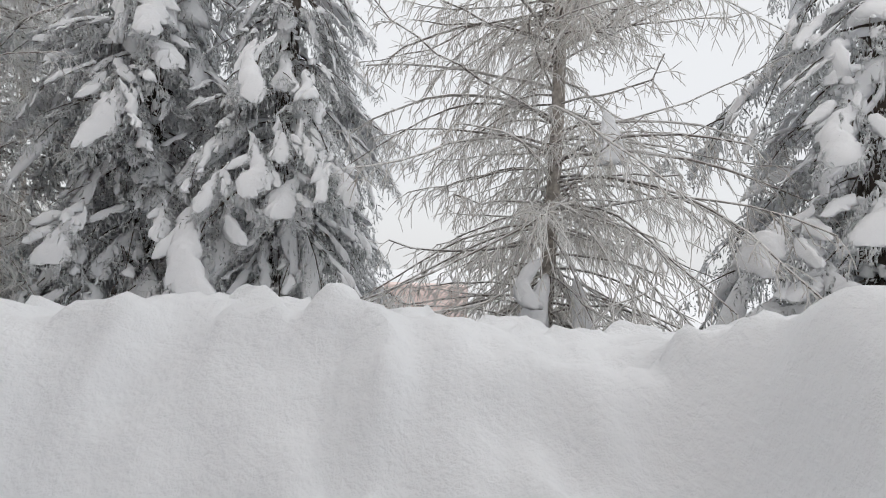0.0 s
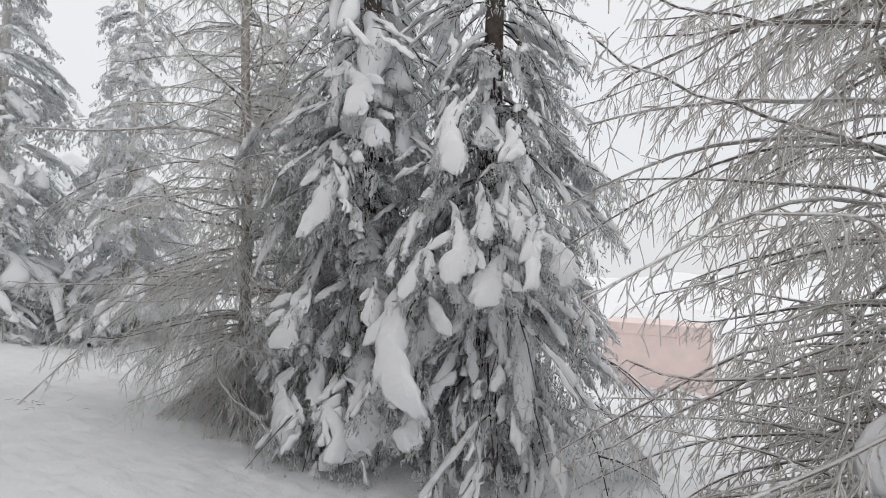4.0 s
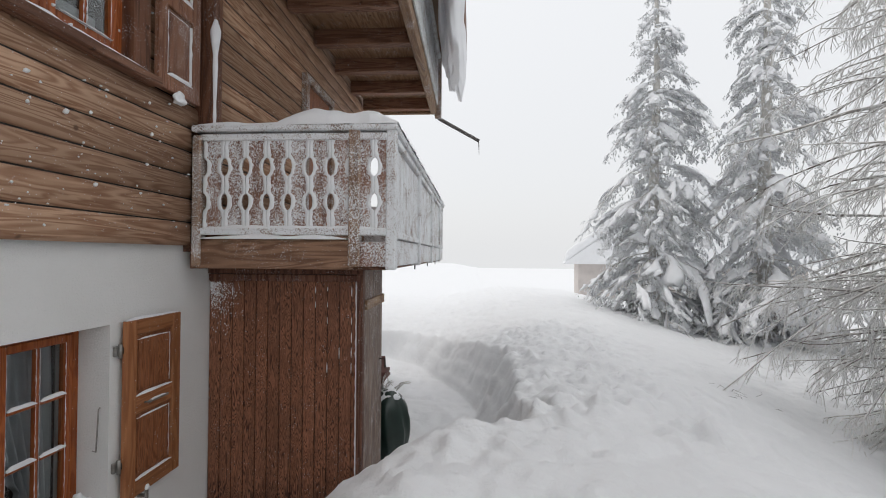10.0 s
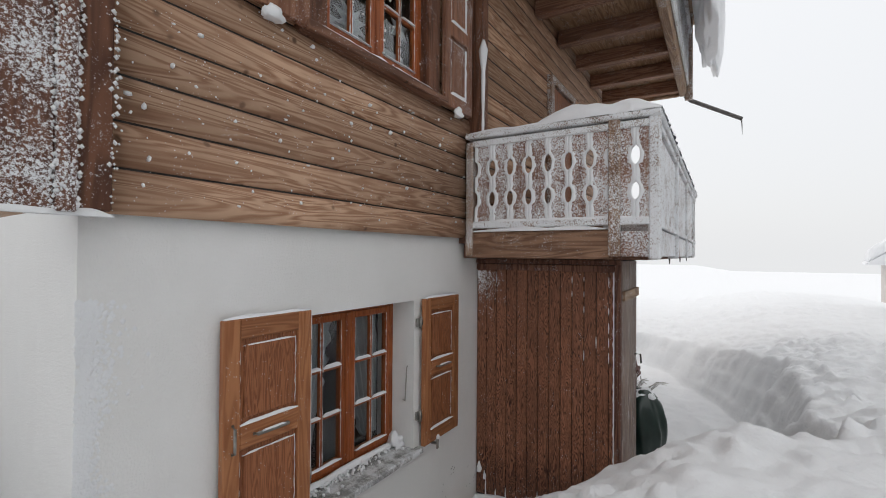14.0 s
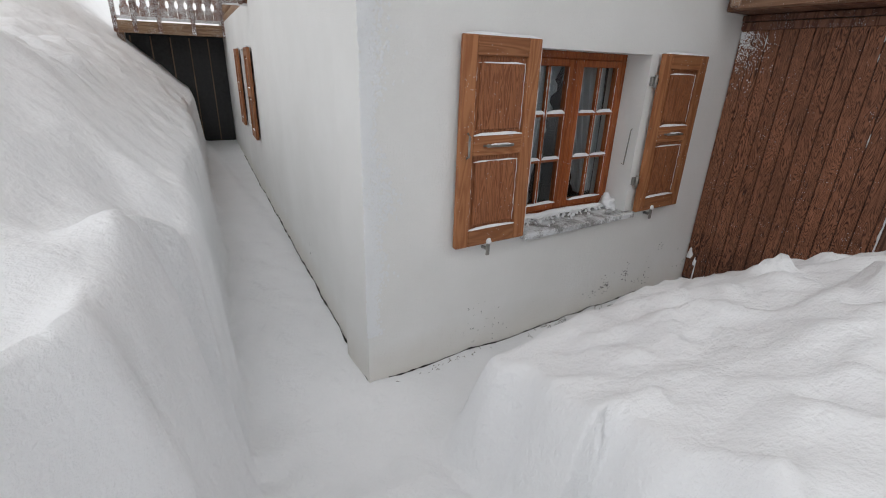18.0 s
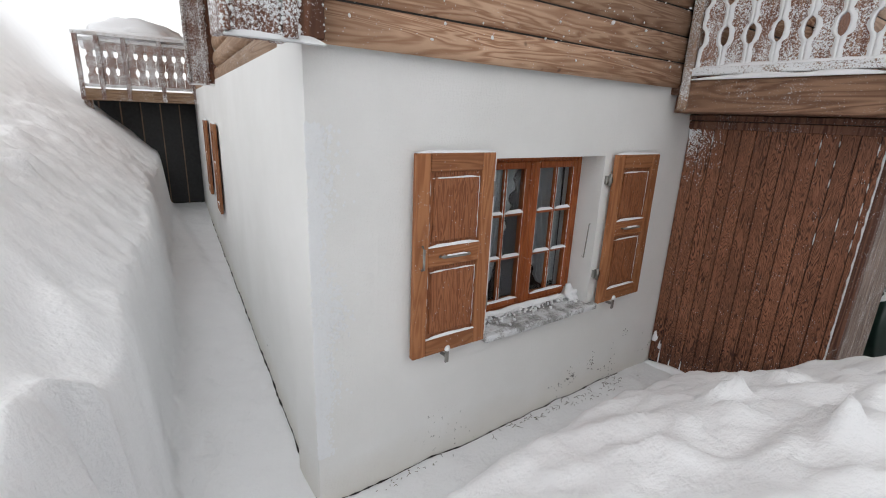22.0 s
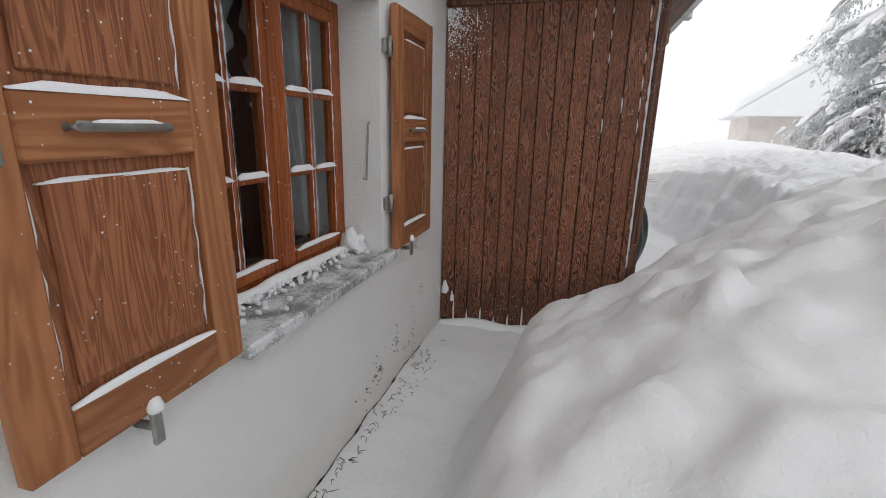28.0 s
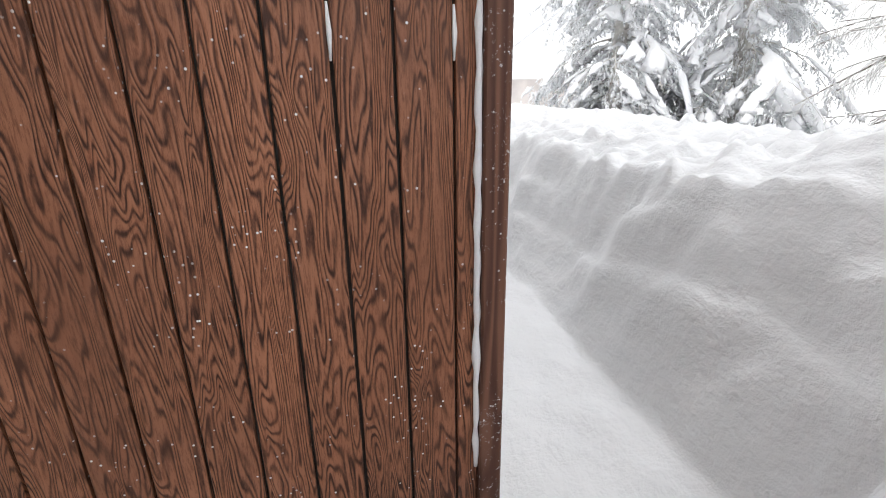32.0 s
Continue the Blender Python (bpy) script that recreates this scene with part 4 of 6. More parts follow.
inside(casing, snow_strip("snow_sill", (UP_WIN[0] - 0.16, SID_Y + 0.02, UP_WIN[2] - 0.047), (UP_WIN[1] + 0.16, SID_Y + 0.02, UP_WIN[2] - 0.047), 0.10, 0.028, None, None, 4, 0.025))
tagged(casing, "dark brown window casing with snow on its sill", "window frame")
shutter("shutter", -3.30, -2.86, 3.37, 4.55, SID_Y + 0.022, "brown upper shutter edged with thick rime", True, False)
shutter("shutter", -1.52, -1.08, 3.37, 4.55, SID_Y + 0.022, "brown upper shutter folded open, rime along its edges", True, False)
for cx in (-1.30, -3.08):
    blob("rimed_catch", (cx, SID_Y + 0.05, 3.335), (0.055, 0.03, 0.05), RIME, None, cx, 0.7)["category"] = "hardware"
    bpy.context.view_layer.update()
for o in list(scene.objects):
    if o.name.startswith("rimed_catch"):
        tagged(o, "shutter catch thick with rime under the upper shutter", "hardware")
# same box upstairs, interior shade given by the near-black colour
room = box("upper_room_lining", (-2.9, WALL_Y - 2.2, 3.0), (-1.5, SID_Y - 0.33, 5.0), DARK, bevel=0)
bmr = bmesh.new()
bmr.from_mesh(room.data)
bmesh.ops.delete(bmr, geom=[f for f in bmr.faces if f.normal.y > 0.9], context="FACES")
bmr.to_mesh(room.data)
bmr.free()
tagged(room, "dim room behind the upper window, its shade painted near-black", "room", kind="structure")


def paper_star(at, r, points):
    verts, faces = [], []
    n = points * 2
    for d in (0.004, -0.004):
        for k in range(n):
            a = math.pi * 2 * k / n
            q = r if k % 2 == 0 else r * 0.5
            verts.append((q * math.sin(a), d, q * math.cos(a)))
    verts += [(0, 0.02, 0), (0, -0.02, 0)]
    for k in range(n):
        faces += [(k, (k + 1) % n, 2 * n), (n + (k + 1) % n, n + k, 2 * n + 1), (k, n + k, n + (k + 1) % n, (k + 1) % n)]
    ob = mesh_object("paper_star", verts, faces, CURTAIN)
    ob.location = at
    tagged(ob, "white folded paper star hanging in the upper window", "decoration", "paper stars")


paper_star((-2.52, SID_Y - 0.13, 3.82), 0.11, 6)
paper_star((-2.02, SID_Y - 0.13, 3.66), 0.15, 10)
for a, b in ((-2.62, -2.34), (-2.10, -1.74)):
    half = box("half_curtain", (a, SID_Y - 0.17, 3.50), (b, SID_Y - 0.165, 3.66), CURTAIN, bevel=0)
    tagged(half, "short white lace curtain in the upper window", "curtain")

side_boards()
side_boards_east()


# ---- shed of vertical boards under the balcony ----
def plank_shed():
    y0, y1, z1, x1 = WALL_Y + 0.004, -0.425, 2.19, -4.46
    core = tagged(box("shed_wall", (x1 + 0.02, y0, 0.0), (BOARD_X - 0.014, y1 - 0.014, z1), DARK, bevel=0), "small shed of brown grooved boards with melt marks, built against the house", "shed", kind="structure")
    n = 12
    w = 0.0973
    bm = box_bm((-0.009, -w / 2 + 0.0030, 0), (0.007, w / 2 - 0.0030, z1 - 0.10 - 0.05), 0.0022)
    me = bpy.data.meshes.new("board")
    bm.to_mesh(me)
    bm.free()
    me.materials.append(BOARD)
    for k in range(n):
        ob = new("board", me)
        ob.location = (BOARD_X - 0.006, y0 + w * (k + 0.5), 0.05)
        inside(core, ob)
    inside(core, box("board", (BOARD_X - 0.016, y0 + w * n + 0.002, 0.05), (BOARD_X + 0.001, y1 - 0.05, z1 - 0.10), BOARD, bevel=0.002))
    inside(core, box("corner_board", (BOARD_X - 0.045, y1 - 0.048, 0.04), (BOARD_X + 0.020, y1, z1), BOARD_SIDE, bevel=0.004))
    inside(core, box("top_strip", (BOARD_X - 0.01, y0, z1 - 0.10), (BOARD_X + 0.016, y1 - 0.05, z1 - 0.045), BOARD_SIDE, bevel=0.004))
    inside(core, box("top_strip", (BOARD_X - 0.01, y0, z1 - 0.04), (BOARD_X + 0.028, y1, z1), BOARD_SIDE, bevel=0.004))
    k, xw = 0, (BOARD_X - 0.05 - x1) / 7
    bm = box_bm((-xw / 2 + 0.003, -0.008, 0), (xw / 2 - 0.003, 0.006, z1 - 0.06), 0.002)
    me = bpy.data.meshes.new("side_board")
    bm.to_mesh(me)
    bm.free()
    me.materials.append(SHED_SIDE)
    for k in range(7):
        ob = new("side_board", me)
        ob.location = (BOARD_X - 0.05 - xw * (k + 0.5), y1 - 0.006, 0.05)
        inside(core, ob)
    inside(core, box("ledge_board", (x1, y1, 1.86), (BOARD_X - 0.05, y1 + 0.022, 1.94), PALE, bevel=0.004))
    inside(core, tube("latch", [(-4.36, y1, 1.34), (-4.36, y1 + 0.05, 1.34), (-4.36, y1 + 0.055, 1.26)], [0.008], DARK_IRON, None, 6))
    # rime and blown snow on the front
    rng = random.Random(2)
    for k in range(n):
        yy = y0 + w * (k + 1) - 0.001
        if k > 8 or rng.random() < 0.4:
            z = 2.05
            while z > (1.35 if k > 8 else 1.8):
                if rng.random() < 0.6:
                    ln = rng.uniform(0.02, 0.09)
                    inside(core, tube("rime_seam", [(BOARD_X, yy, z), (BOARD_X + 0.002, yy + 0.001, z - ln * 0.5), (BOARD_X, yy, z - ln)], [0.002, 0.0045, 0.002], RIME, None, 5))
                z -= 0.12
        if k < 10:
            ln = rng.uniform(0.05, 0.16)
            inside(core, tube("snow_seam", [(BOARD_X + 0.001, yy, 0.04), (BOARD_X + 0.002, yy, 0.04 + ln * 0.6), (BOARD_X, yy, 0.04 + ln)], [0.008, 0.006, 0.002], SNOW_SOFT, None, 5))
    zz = [0.55 + 1.55 * q / 46 for q in range(47)]
    inside(core, tube("rime_corner", [(BOARD_X + 0.006, y1 - 0.054 + 0.0012 * math.sin(q * 1.9), z) for q, z in enumerate(zz)], [0.0045 + 0.009 * abs(noise.noise(Vector((q * 0.7, 0, 1)))) + 0.0012 * (q % 3) for q in range(47)], RIME, None, 6))
    inside(core, snow_strip("snow_foot", (BOARD_X + 0.02, y0, 0.02), (BOARD_X + 0.02, y1, 0.02), 0.10, 0.05, None, None, 1, 0.03))
    inside(core, blob("snow_smear", (BOARD_X - 0.004, -0.84, 0.09), (0.010, 0.085, 0.030), SNOW_SOFT, None, 6, 0.9))
    inside(core, blob("snow_smear", (BOARD_X - 0.002, WALL_Y + 0.035, 0.26), (0.010, 0.022, 0.07), SNOW_SOFT, None, 2, 0.6))
    inside(core, blob("snow_smear", (BOARD_X - 0.002, WALL_Y + 0.09, 0.20), (0.010, 0.014, 0.05), SNOW_SOFT, None, 3, 0.6))
    # fan of blown rime in the upper corner
    verts, faces = [], []
    for _ in range(900):
        d, a = abs(rng.gauss(0, 0.12)), rng.uniform(-0.2, 1.5)
        yy, zz2 = WALL_Y + 0.01 + d * math.cos(a), 2.07 - d * 1.5 * math.sin(a) + rng.uniform(-0.02, 0.03)
        if zz2 > 2.08:
            continue
        r, o = rng.uniform(0.001, 0.004), len(verts)
        c = Vector((BOARD_X + 0.001, yy, zz2))
        verts += [c + Vector(q) * r for q in ((0, 1.3, 0), (0, -1.2, 0), (0, 0, 1.5), (0, 0, -1.5), (0.8, 0.1, 0.2))]
        faces += [(o, o + 2, o + 4), (o + 2, o + 1, o + 4), (o + 1, o + 3, o + 4), (o + 3, o, o + 4)]
    inside(core, tagged(mesh_object("rime_patch", verts, faces, RIME, None, True), "fan of blown rime in the corner", kind="stuff"))
    return core


plank_shed()


# ---- balcony over the shed ----
def fret_side(width, height):
    """Right-hand edge of a fretwork board: half ovals cut in at two heights."""
    h = width / 2 - 0.003
    side = []
    holes = ((0.30 * height, 0.064, 0.027), (0.70 * height, 0.070, 0.030))
    z = 0.0
    for c, a, b in holes:
        while z < c - a - 0.01:
            side.append((h, z))
            z += 0.024
        for k in range(9):
            s = -1 + 2 * k / 8
            side.append((h - b * math.sqrt(max(0.0, 1 - s * s)), c + a * s))
        z = c + a + 0.02
    while z < height - 0.01:
        side.append((h, z))
        z += 0.024
    side.append((h, height))
    return side


def fret_mesh(width, height, mat):
    """A fretwork board: half ovals cut from both edges at two heights."""
    side = fret_side(width, height)
    outline = side + [(-x, z) for x, z in reversed(side)]
    n, d = len(outline), 0.011
    verts = [(x, d, z) for x, z in outline] + [(x, -d, z) for x, z in outline]
    faces = [tuple(reversed(range(n))), tuple(range(n, 2 * n))] + [(k, (k + 1) % n, n + (k + 1) % n, n + k) for k in range(n)]
    me = bpy.data.meshes.new("baluster_board")
    me.from_pydata(verts, [], faces)
    me.materials.append(mat)
    bm = bmesh.new()
    bm.from_mesh(me)
    bmesh.ops.triangulate(bm, faces=[f for f in bm.faces if len(f.verts) > 4])
    bmesh.ops.recalc_face_normals(bm, faces=bm.faces[:])
    bm.to_mesh(me)
    bm.free()
    return me


def fret_rime(width, height, seed, front=-1):
    """The crust of rime that follows the edges and cut-outs of a fretwork board."""
    rng = random.Random(seed)
    side = fret_side(width, height)
    verts, faces = [], []
    for sg in (1, -1):
        o = len(verts)
        for x, z in side:
            e = x + 0.003
            inner = max(0.004, x - 0.016 - rng.uniform(0, 0.016))
            up = 0.016 + rng.uniform(0.002, 0.007)
            verts += [(sg * e, front * 0.009, z), (sg * e, front * up, z), (sg * (0.55 * e + 0.45 * inner), front * (up + 0.003), z), (sg * inner, front * 0.0105, z)]
        for k in range(len(side) - 1):
            for j in range(3):
                a, b = o + k * 4 + j, o + (k + 1) * 4 + j
                faces.append((a, a + 1, b + 1, b))
    me = bpy.data.meshes.new("rime_edge")
    me.from_pydata(verts, [], faces)
    me.polygons.foreach_set("use_smooth", [True] * len(faces))
    me.materials.append(RIME)
    return me


BX, BY0, BY1, BZ = -3.36, WALL_Y + 0.1, -0.13, 2.23
RT = 3.27


def balcony():
    th = empty("balcony", (BX, BY0, BZ))
    add = lambda o: inside(th, o)
    far = -8.75
    add(box("deck", (far, WALL_Y, BZ + 0.09), (BX + 0.01, BY1 - 0.03, BZ + 0.16), TRIM_X, bevel=0.004))
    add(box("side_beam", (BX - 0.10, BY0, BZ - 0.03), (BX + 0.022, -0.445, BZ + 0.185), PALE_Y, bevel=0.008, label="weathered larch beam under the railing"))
    add(box("soffit", (far, WALL_Y + 0.01, BZ - 0.035), (BX - 0.06, BY1 - 0.07, BZ + 0.086), TRIM_X, bevel=0.004))
    add(box("side_panel", (BX - 0.03, -0.37, BZ - 0.01), (BX + 0.012, BY1 - 0.02, BZ + 0.17), FRET, bevel=0.005))
    add(box("front_beam", (far, BY1 - 0.06, BZ - 0.01), (BX, BY1 - 0.005, BZ + 0.19), RAIL, bevel=0.006))
    # wall post, middle post and corner post
    add(box("post", (BX - 0.08, BY0 - 0.02, BZ - 0.02), (BX + 0.045, BY0 + 0.045, RT - 0.10), PALE_POST, bevel=0.01))
    add(box("post", (BX - 0.06, -0.45, BZ - 0.01), (BX + 0.052, -0.37, RT - 0.07), PALE_POST, bevel=0.01))
    add(box("post", (BX - 0.06, BY1 - 0.055, BZ - 0.03), (BX + 0.03, BY1 + 0.02, RT - 0.06), FRET_WHITE, bevel=0.01))
    # rails of the short side
    for z, dz in ((BZ + 0.215, 0.05), (RT - 0.14, 0.05)):
        add(box("side_rail", (BX - 0.035, BY0 + 0.04, z), (BX + 0.034, BY1 - 0.05, z + dz), RAIL_Y, bevel=0.006))
    add(box("hand_rail", (BX - 0.07, BY0 - 0.02, RT - 0.075), (BX + 0.06, BY1 + 0.03, RT - 0.03), RAIL_Y, bevel=0.01))
    w = 0.158
    hgt = RT - 0.14 - (BZ + 0.265)
    me = fret_mesh(w, hgt, FRET)
    rimes = [fret_rime(w, hgt, q) for q in range(4)]
    bm = box_bm((-w / 2 + 0.005, -0.011, 0), (w / 2 - 0.005, 0.011, hgt), 0.003)
    me2 = bpy.data.meshes.new("baluster_board")
    bm.to_mesh(me2)
    bm.free()
    me2.materials.append(FRET_WHITE)
    y = BY0 + 0.055 + w / 2
    while y < BY1 - 0.04:
        ob = new("baluster_board", me)
        ob.location, ob.rotation_euler = (BX, y, BZ + 0.265), (0, 0, radians(90))
        add(ob)
        edge = new("rime_edge", rimes[int(y * 37) % 4])
        edge.parent = ob
        y += w
    x = BX - 0.12
    while x > far + 0.1:
        ob = new("baluster_board", me2)
        ob.location = (x, BY1 - 0.02, BZ + 0.24)
        add(ob)
        x -= w
    for z in (BZ + 0.20, RT - 0.14):
        add(box("front_rail", (far, BY1 - 0.05, z), (BX - 0.03, BY1 + 0.012, z + 0.045), RAIL, bevel=0.006))
    add(box("hand_rail", (far, BY1 - 0.07, RT - 0.075), (BX - 0.07, BY1 + 0.03, RT - 0.03), RAIL, bevel=0.01))
    for px in (-4.9, -6.4, -7.9):
        add(box("post", (px - 0.04, BY1 - 0.07, BZ - 0.03), (px + 0.04, BY1 + 0.022, RT - 0.06), FRET_WHITE, bevel=0.008))
    add(box("far_rail", (far - 0.03, WALL_Y, BZ), (far, BY1, RT - 0.05), FRET_WHITE, bevel=0.004))
    for px in (-5.4, -6.9, -8.3):
        add(tube("drip_hook", [(px, BY1 - 0.1, BZ), (px, BY1 - 0.1, BZ - 0.09)], [0.012, 0.006], PIPE, None, 6))
    # snow on the rails
    add(snow_strip("snow_rail", (BX, BY0, RT - 0.035), (BX, -0.75, RT - 0.035), 0.13, 0.035, None, None, 5))
    add(snow_strip("snow_rail", (BX - 0.01, -1.0, RT - 0.035), (BX - 0.01, BY1 + 0.03, RT - 0.035), 0.17, 0.10, None, None, 6))
    add(snow_strip("snow_rail", (far, BY1 - 0.02, RT - 0.035), (BX, BY1 - 0.02, RT - 0.035), 0.15, 0.055, None, None, 7))
    add(snow_strip("snow_rail", (BX + 0.03, BY0 + 0.05, BZ + 0.185), (BX + 0.03, -0.46, BZ + 0.185), 0.05, 0.03, None, None, 8, 0.025))
    add(snow_strip("snow_rail", (BX, BY0 + 0.05, BZ + 0.263), (BX, BY1 - 0.06, BZ + 0.263), 0.07, 0.022, None, None, 9, 0.025))
    tagged(th, "timber balcony with rimed fretwork boards and a snow-covered handrail", "balcony")
    return th


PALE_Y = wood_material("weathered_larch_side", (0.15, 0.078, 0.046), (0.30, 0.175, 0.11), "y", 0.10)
RAIL_Y = wood_material("rimed_rail_side", (0.16, 0.09, 0.06), (0.30, 0.19, 0.13), "y", 0.66)
balcony()


# ---- wall behind the balcony, upper deck, eaves ----
corner_post = box("downpipe_board", (-3.52, SID_Y - 0.05, BZ + 0.2), (-3.40, SID_Y + 0.10, 6.4), TRIM, bevel=0.008)
tagged(corner_post, "dark vertical board over log ends, streaked with snow", "pilaster")
streak = tube("snow_streak", [(-3.41, SID_Y + 0.104, 3.25 + 0.09 * q) for q in range(10)], [0.010, 0.014, 0.011, 0.015, 0.017, 0.02, 0.018, 0.03, 0.04, 0.012], SNOW_SOFT, None, 6)
tagged(streak, "streak of snow clinging to the vertical board", "snow")
door = empty("balcony_door", (-6.0, SID_Y, BZ + 0.16))
for lo, hi in (((-6.6, SID_Y - 0.03, BZ + 0.16), (-6.5, SID_Y + 0.04, 4.4)), ((-5.6, SID_Y - 0.03, BZ + 0.16), (-5.5, SID_Y + 0.04, 4.4)), ((-6.6, SID_Y - 0.03, 4.4), (-5.5, SID_Y + 0.04, 4.5))):
    inside(door, box("door_frame", lo, hi, PALE_POST, bevel=0.006))
inside(door, box("door_leaf", (-6.5, SID_Y - 0.03, BZ + 0.16), (-5.6, SID_Y - 0.005, 4.4), SHUT_PANEL, bevel=0.004))
tagged(door, "brown balcony door in a pale timber frame", "door")


def upper_deck():
    th = empty("upper_deck", (-3.7, SID_Y, 5.0))
    add = lambda o: inside(th, o)
    x0, x1, yo, z = -8.6, -3.2, -0.30, 4.98
    add(box("planking", (x0, SID_Y, z + 0.20), (x1, yo, z + 0.24), PALE, bevel=0.004))
    for k in range(7):
        x = x1 - 0.06 - (x1 - x0 - 0.12) * k / 6
        add(box("joist", (x - 0.07, SID_Y, z), (x + 0.07, yo - 0.06, z + 0.2), TRIM_Y, bevel=0.012))
        add(box("joist_hanger", (x - 0.35, SID_Y + 0.55, z + 0.165), (x - 0.30, SID_Y + 0.62, z + 0.2), TRIM_Y, bevel=0.003))
        add(snow_strip("rime_line", (x - 0.075, SID_Y + 0.1, z + 0.19), (x - 0.075, yo - 0.1, z + 0.19), 0.03, 0.012, RIME, None, k))
    add(box("outer_beam", (x0 - 0.1, yo - 0.06, z - 0.04), (x1, yo + 0.05, z + 0.24), PALE, bevel=0.012))
    add(box("end_beam", (x0 - 0.1, SID_Y, z - 0.04), (x0 - 0.02, yo - 0.06, z + 0.2), PALE, bevel=0.012))
    w = 0.16
    me2 = fret_mesh(w, 0.85, FRET_WHITE)
    x = x1 - 0.1
    while x > x0:
        ob = new("baluster_board", me2)
        ob.location = (x, yo + 0.07, z + 0.12)
        add(ob)
        x -= w
    add(box("hand_rail", (x0 - 0.1, yo + 0.02, z + 0.97), (x1, yo + 0.13, z + 1.03), RAIL, bevel=0.01))
    tagged(th, "upper timber deck on joists, its boards white with rime", "balcony")
    roof = empty("roof", (-5, -1, 6.4))
    inside(roof, box("roof_slab", (x0 - 0.5, SID_Y - 3.0, 6.3), (-0.1, yo + 0.55, 6.55), ROOF_EDGE, bevel=0.02))
    inside(roof, box("fascia", (x0 - 0.55, yo + 0.55, 6.15), (-0.1, yo + 0.60, 6.6), TRIM_X, bevel=0.01))
    tagged(roof, "timber roof edge over the upper deck", "roof")
    pl = box("deck_end_post", (x0 - 0.10, yo + 0.02, z - 0.12), (x0, yo + 0.14, 6.3), PALE_POST, bevel=0.01)
    tagged(pl, "pale timber post at the end of the upper deck", "post")
    heap = blob("snow_cornice", (x0 + 1.0, yo + 0.40, 6.1), (1.9, 0.20, 0.95), SNOW_SOFT, None, 12, 0.42, flat=0.9, div=5)
    tagged(heap, "thick cornice of snow hanging from the eaves", "snow")
    spout = tube("gutter_spout", [(x0 - 0.2, yo + 0.02, 4.98), (x0 - 0.25, yo + 0.10, 4.90), (x0 - 0.35, yo + 0.85, 4.50)], [0.035, 0.035, 0.032], PIPE, None, 10)
    tagged(spout, "dark metal rain spout jutting from the eaves", "pipe")
    ice = tube("icicle", [(x0 - 0.35, yo + 0.84, 4.49), (x0 - 0.35, yo + 0.845, 4.40), (x0 - 0.35, yo + 0.85, 4.24)], [0.010, 0.008, 0.002], PIPE, None, 6)
    tagged(ice, "thin icicle hanging from the rain spout", "icicle")


upper_deck()


# ---- side of the house: balcony over the garage, shutters, eaves ----
def side_shutter(y0, y1, label):
    th = shutter("shutter", 0, y1 - y0, 0.80, 1.895, 0, label, False, False)
    th.matrix_basis = pose(WALL_X + 0.022, y1, 0, 0, 0, -90) @ Matrix.Translation(th.location)
    return th


side_shutter(-6.42, -5.96, "weathered brown shutter open on the side wall")
side_shutter(-7.95, -7.49, "weathered brown shutter open on the side wall")


def side_window():
    th = empty("window_3", (WALL_X - 0.2, -6.95, 0.83))
    for lo, hi in (((WALL_X - 0.26, E_WIN[0], E_WIN[2]), (WALL_X - 0.2, E_WIN[0] + 0.08, E_WIN[3])), ((WALL_X - 0.26, E_WIN[1] - 0.08, E_WIN[2]), (WALL_X - 0.2, E_WIN[1], E_WIN[3])), ((WALL_X - 0.26, -6.99, E_WIN[2]), (WALL_X - 0.2, -6.92, E_WIN[3]))):
        inside(th, box("window_frame", lo, hi, SASH, bevel=0.005))
    inside(th, box("pane", (WALL_X - 0.25, E_WIN[0], E_WIN[2]), (WALL_X - 0.245, E_WIN[1], E_WIN[3]), GLASS, bevel=0))
    # near-black backing paints the unlit room behind the pane
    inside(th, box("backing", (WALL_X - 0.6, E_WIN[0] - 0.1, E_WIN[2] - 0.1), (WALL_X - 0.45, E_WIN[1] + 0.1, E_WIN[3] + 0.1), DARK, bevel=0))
    tagged(th, "dark window between shutters on the side wall", "window", kind="structure")


side_window()
up_sh = shutter("shutter", 0, 0.44, 3.37, 4.55, 0, "frosted upper shutter on the side wall", True, False)
up_sh.matrix_basis = pose(WALL_X + 0.03, -2.55, 0, 0, 0, -90) @ Matrix.Translation(up_sh.location)
up_sh2 = shutter("shutter", 0, 0.44, 3.37, 4.55, 0, "frosted upper shutter on the side wall", True, False)
up_sh2.matrix_basis = pose(WALL_X + 0.03, -4.10, 0, 0, 0, -90) @ Matrix.Translation(up_sh2.location)
sw = box("side_window_sill", (WALL_X, -4.15, 3.36), (WALL_X + 0.09, -2.5, 3.41), TRIM, bevel=0.006)
tagged(sw, "dark sill board under the upper side window", "window sill", kind="structure")


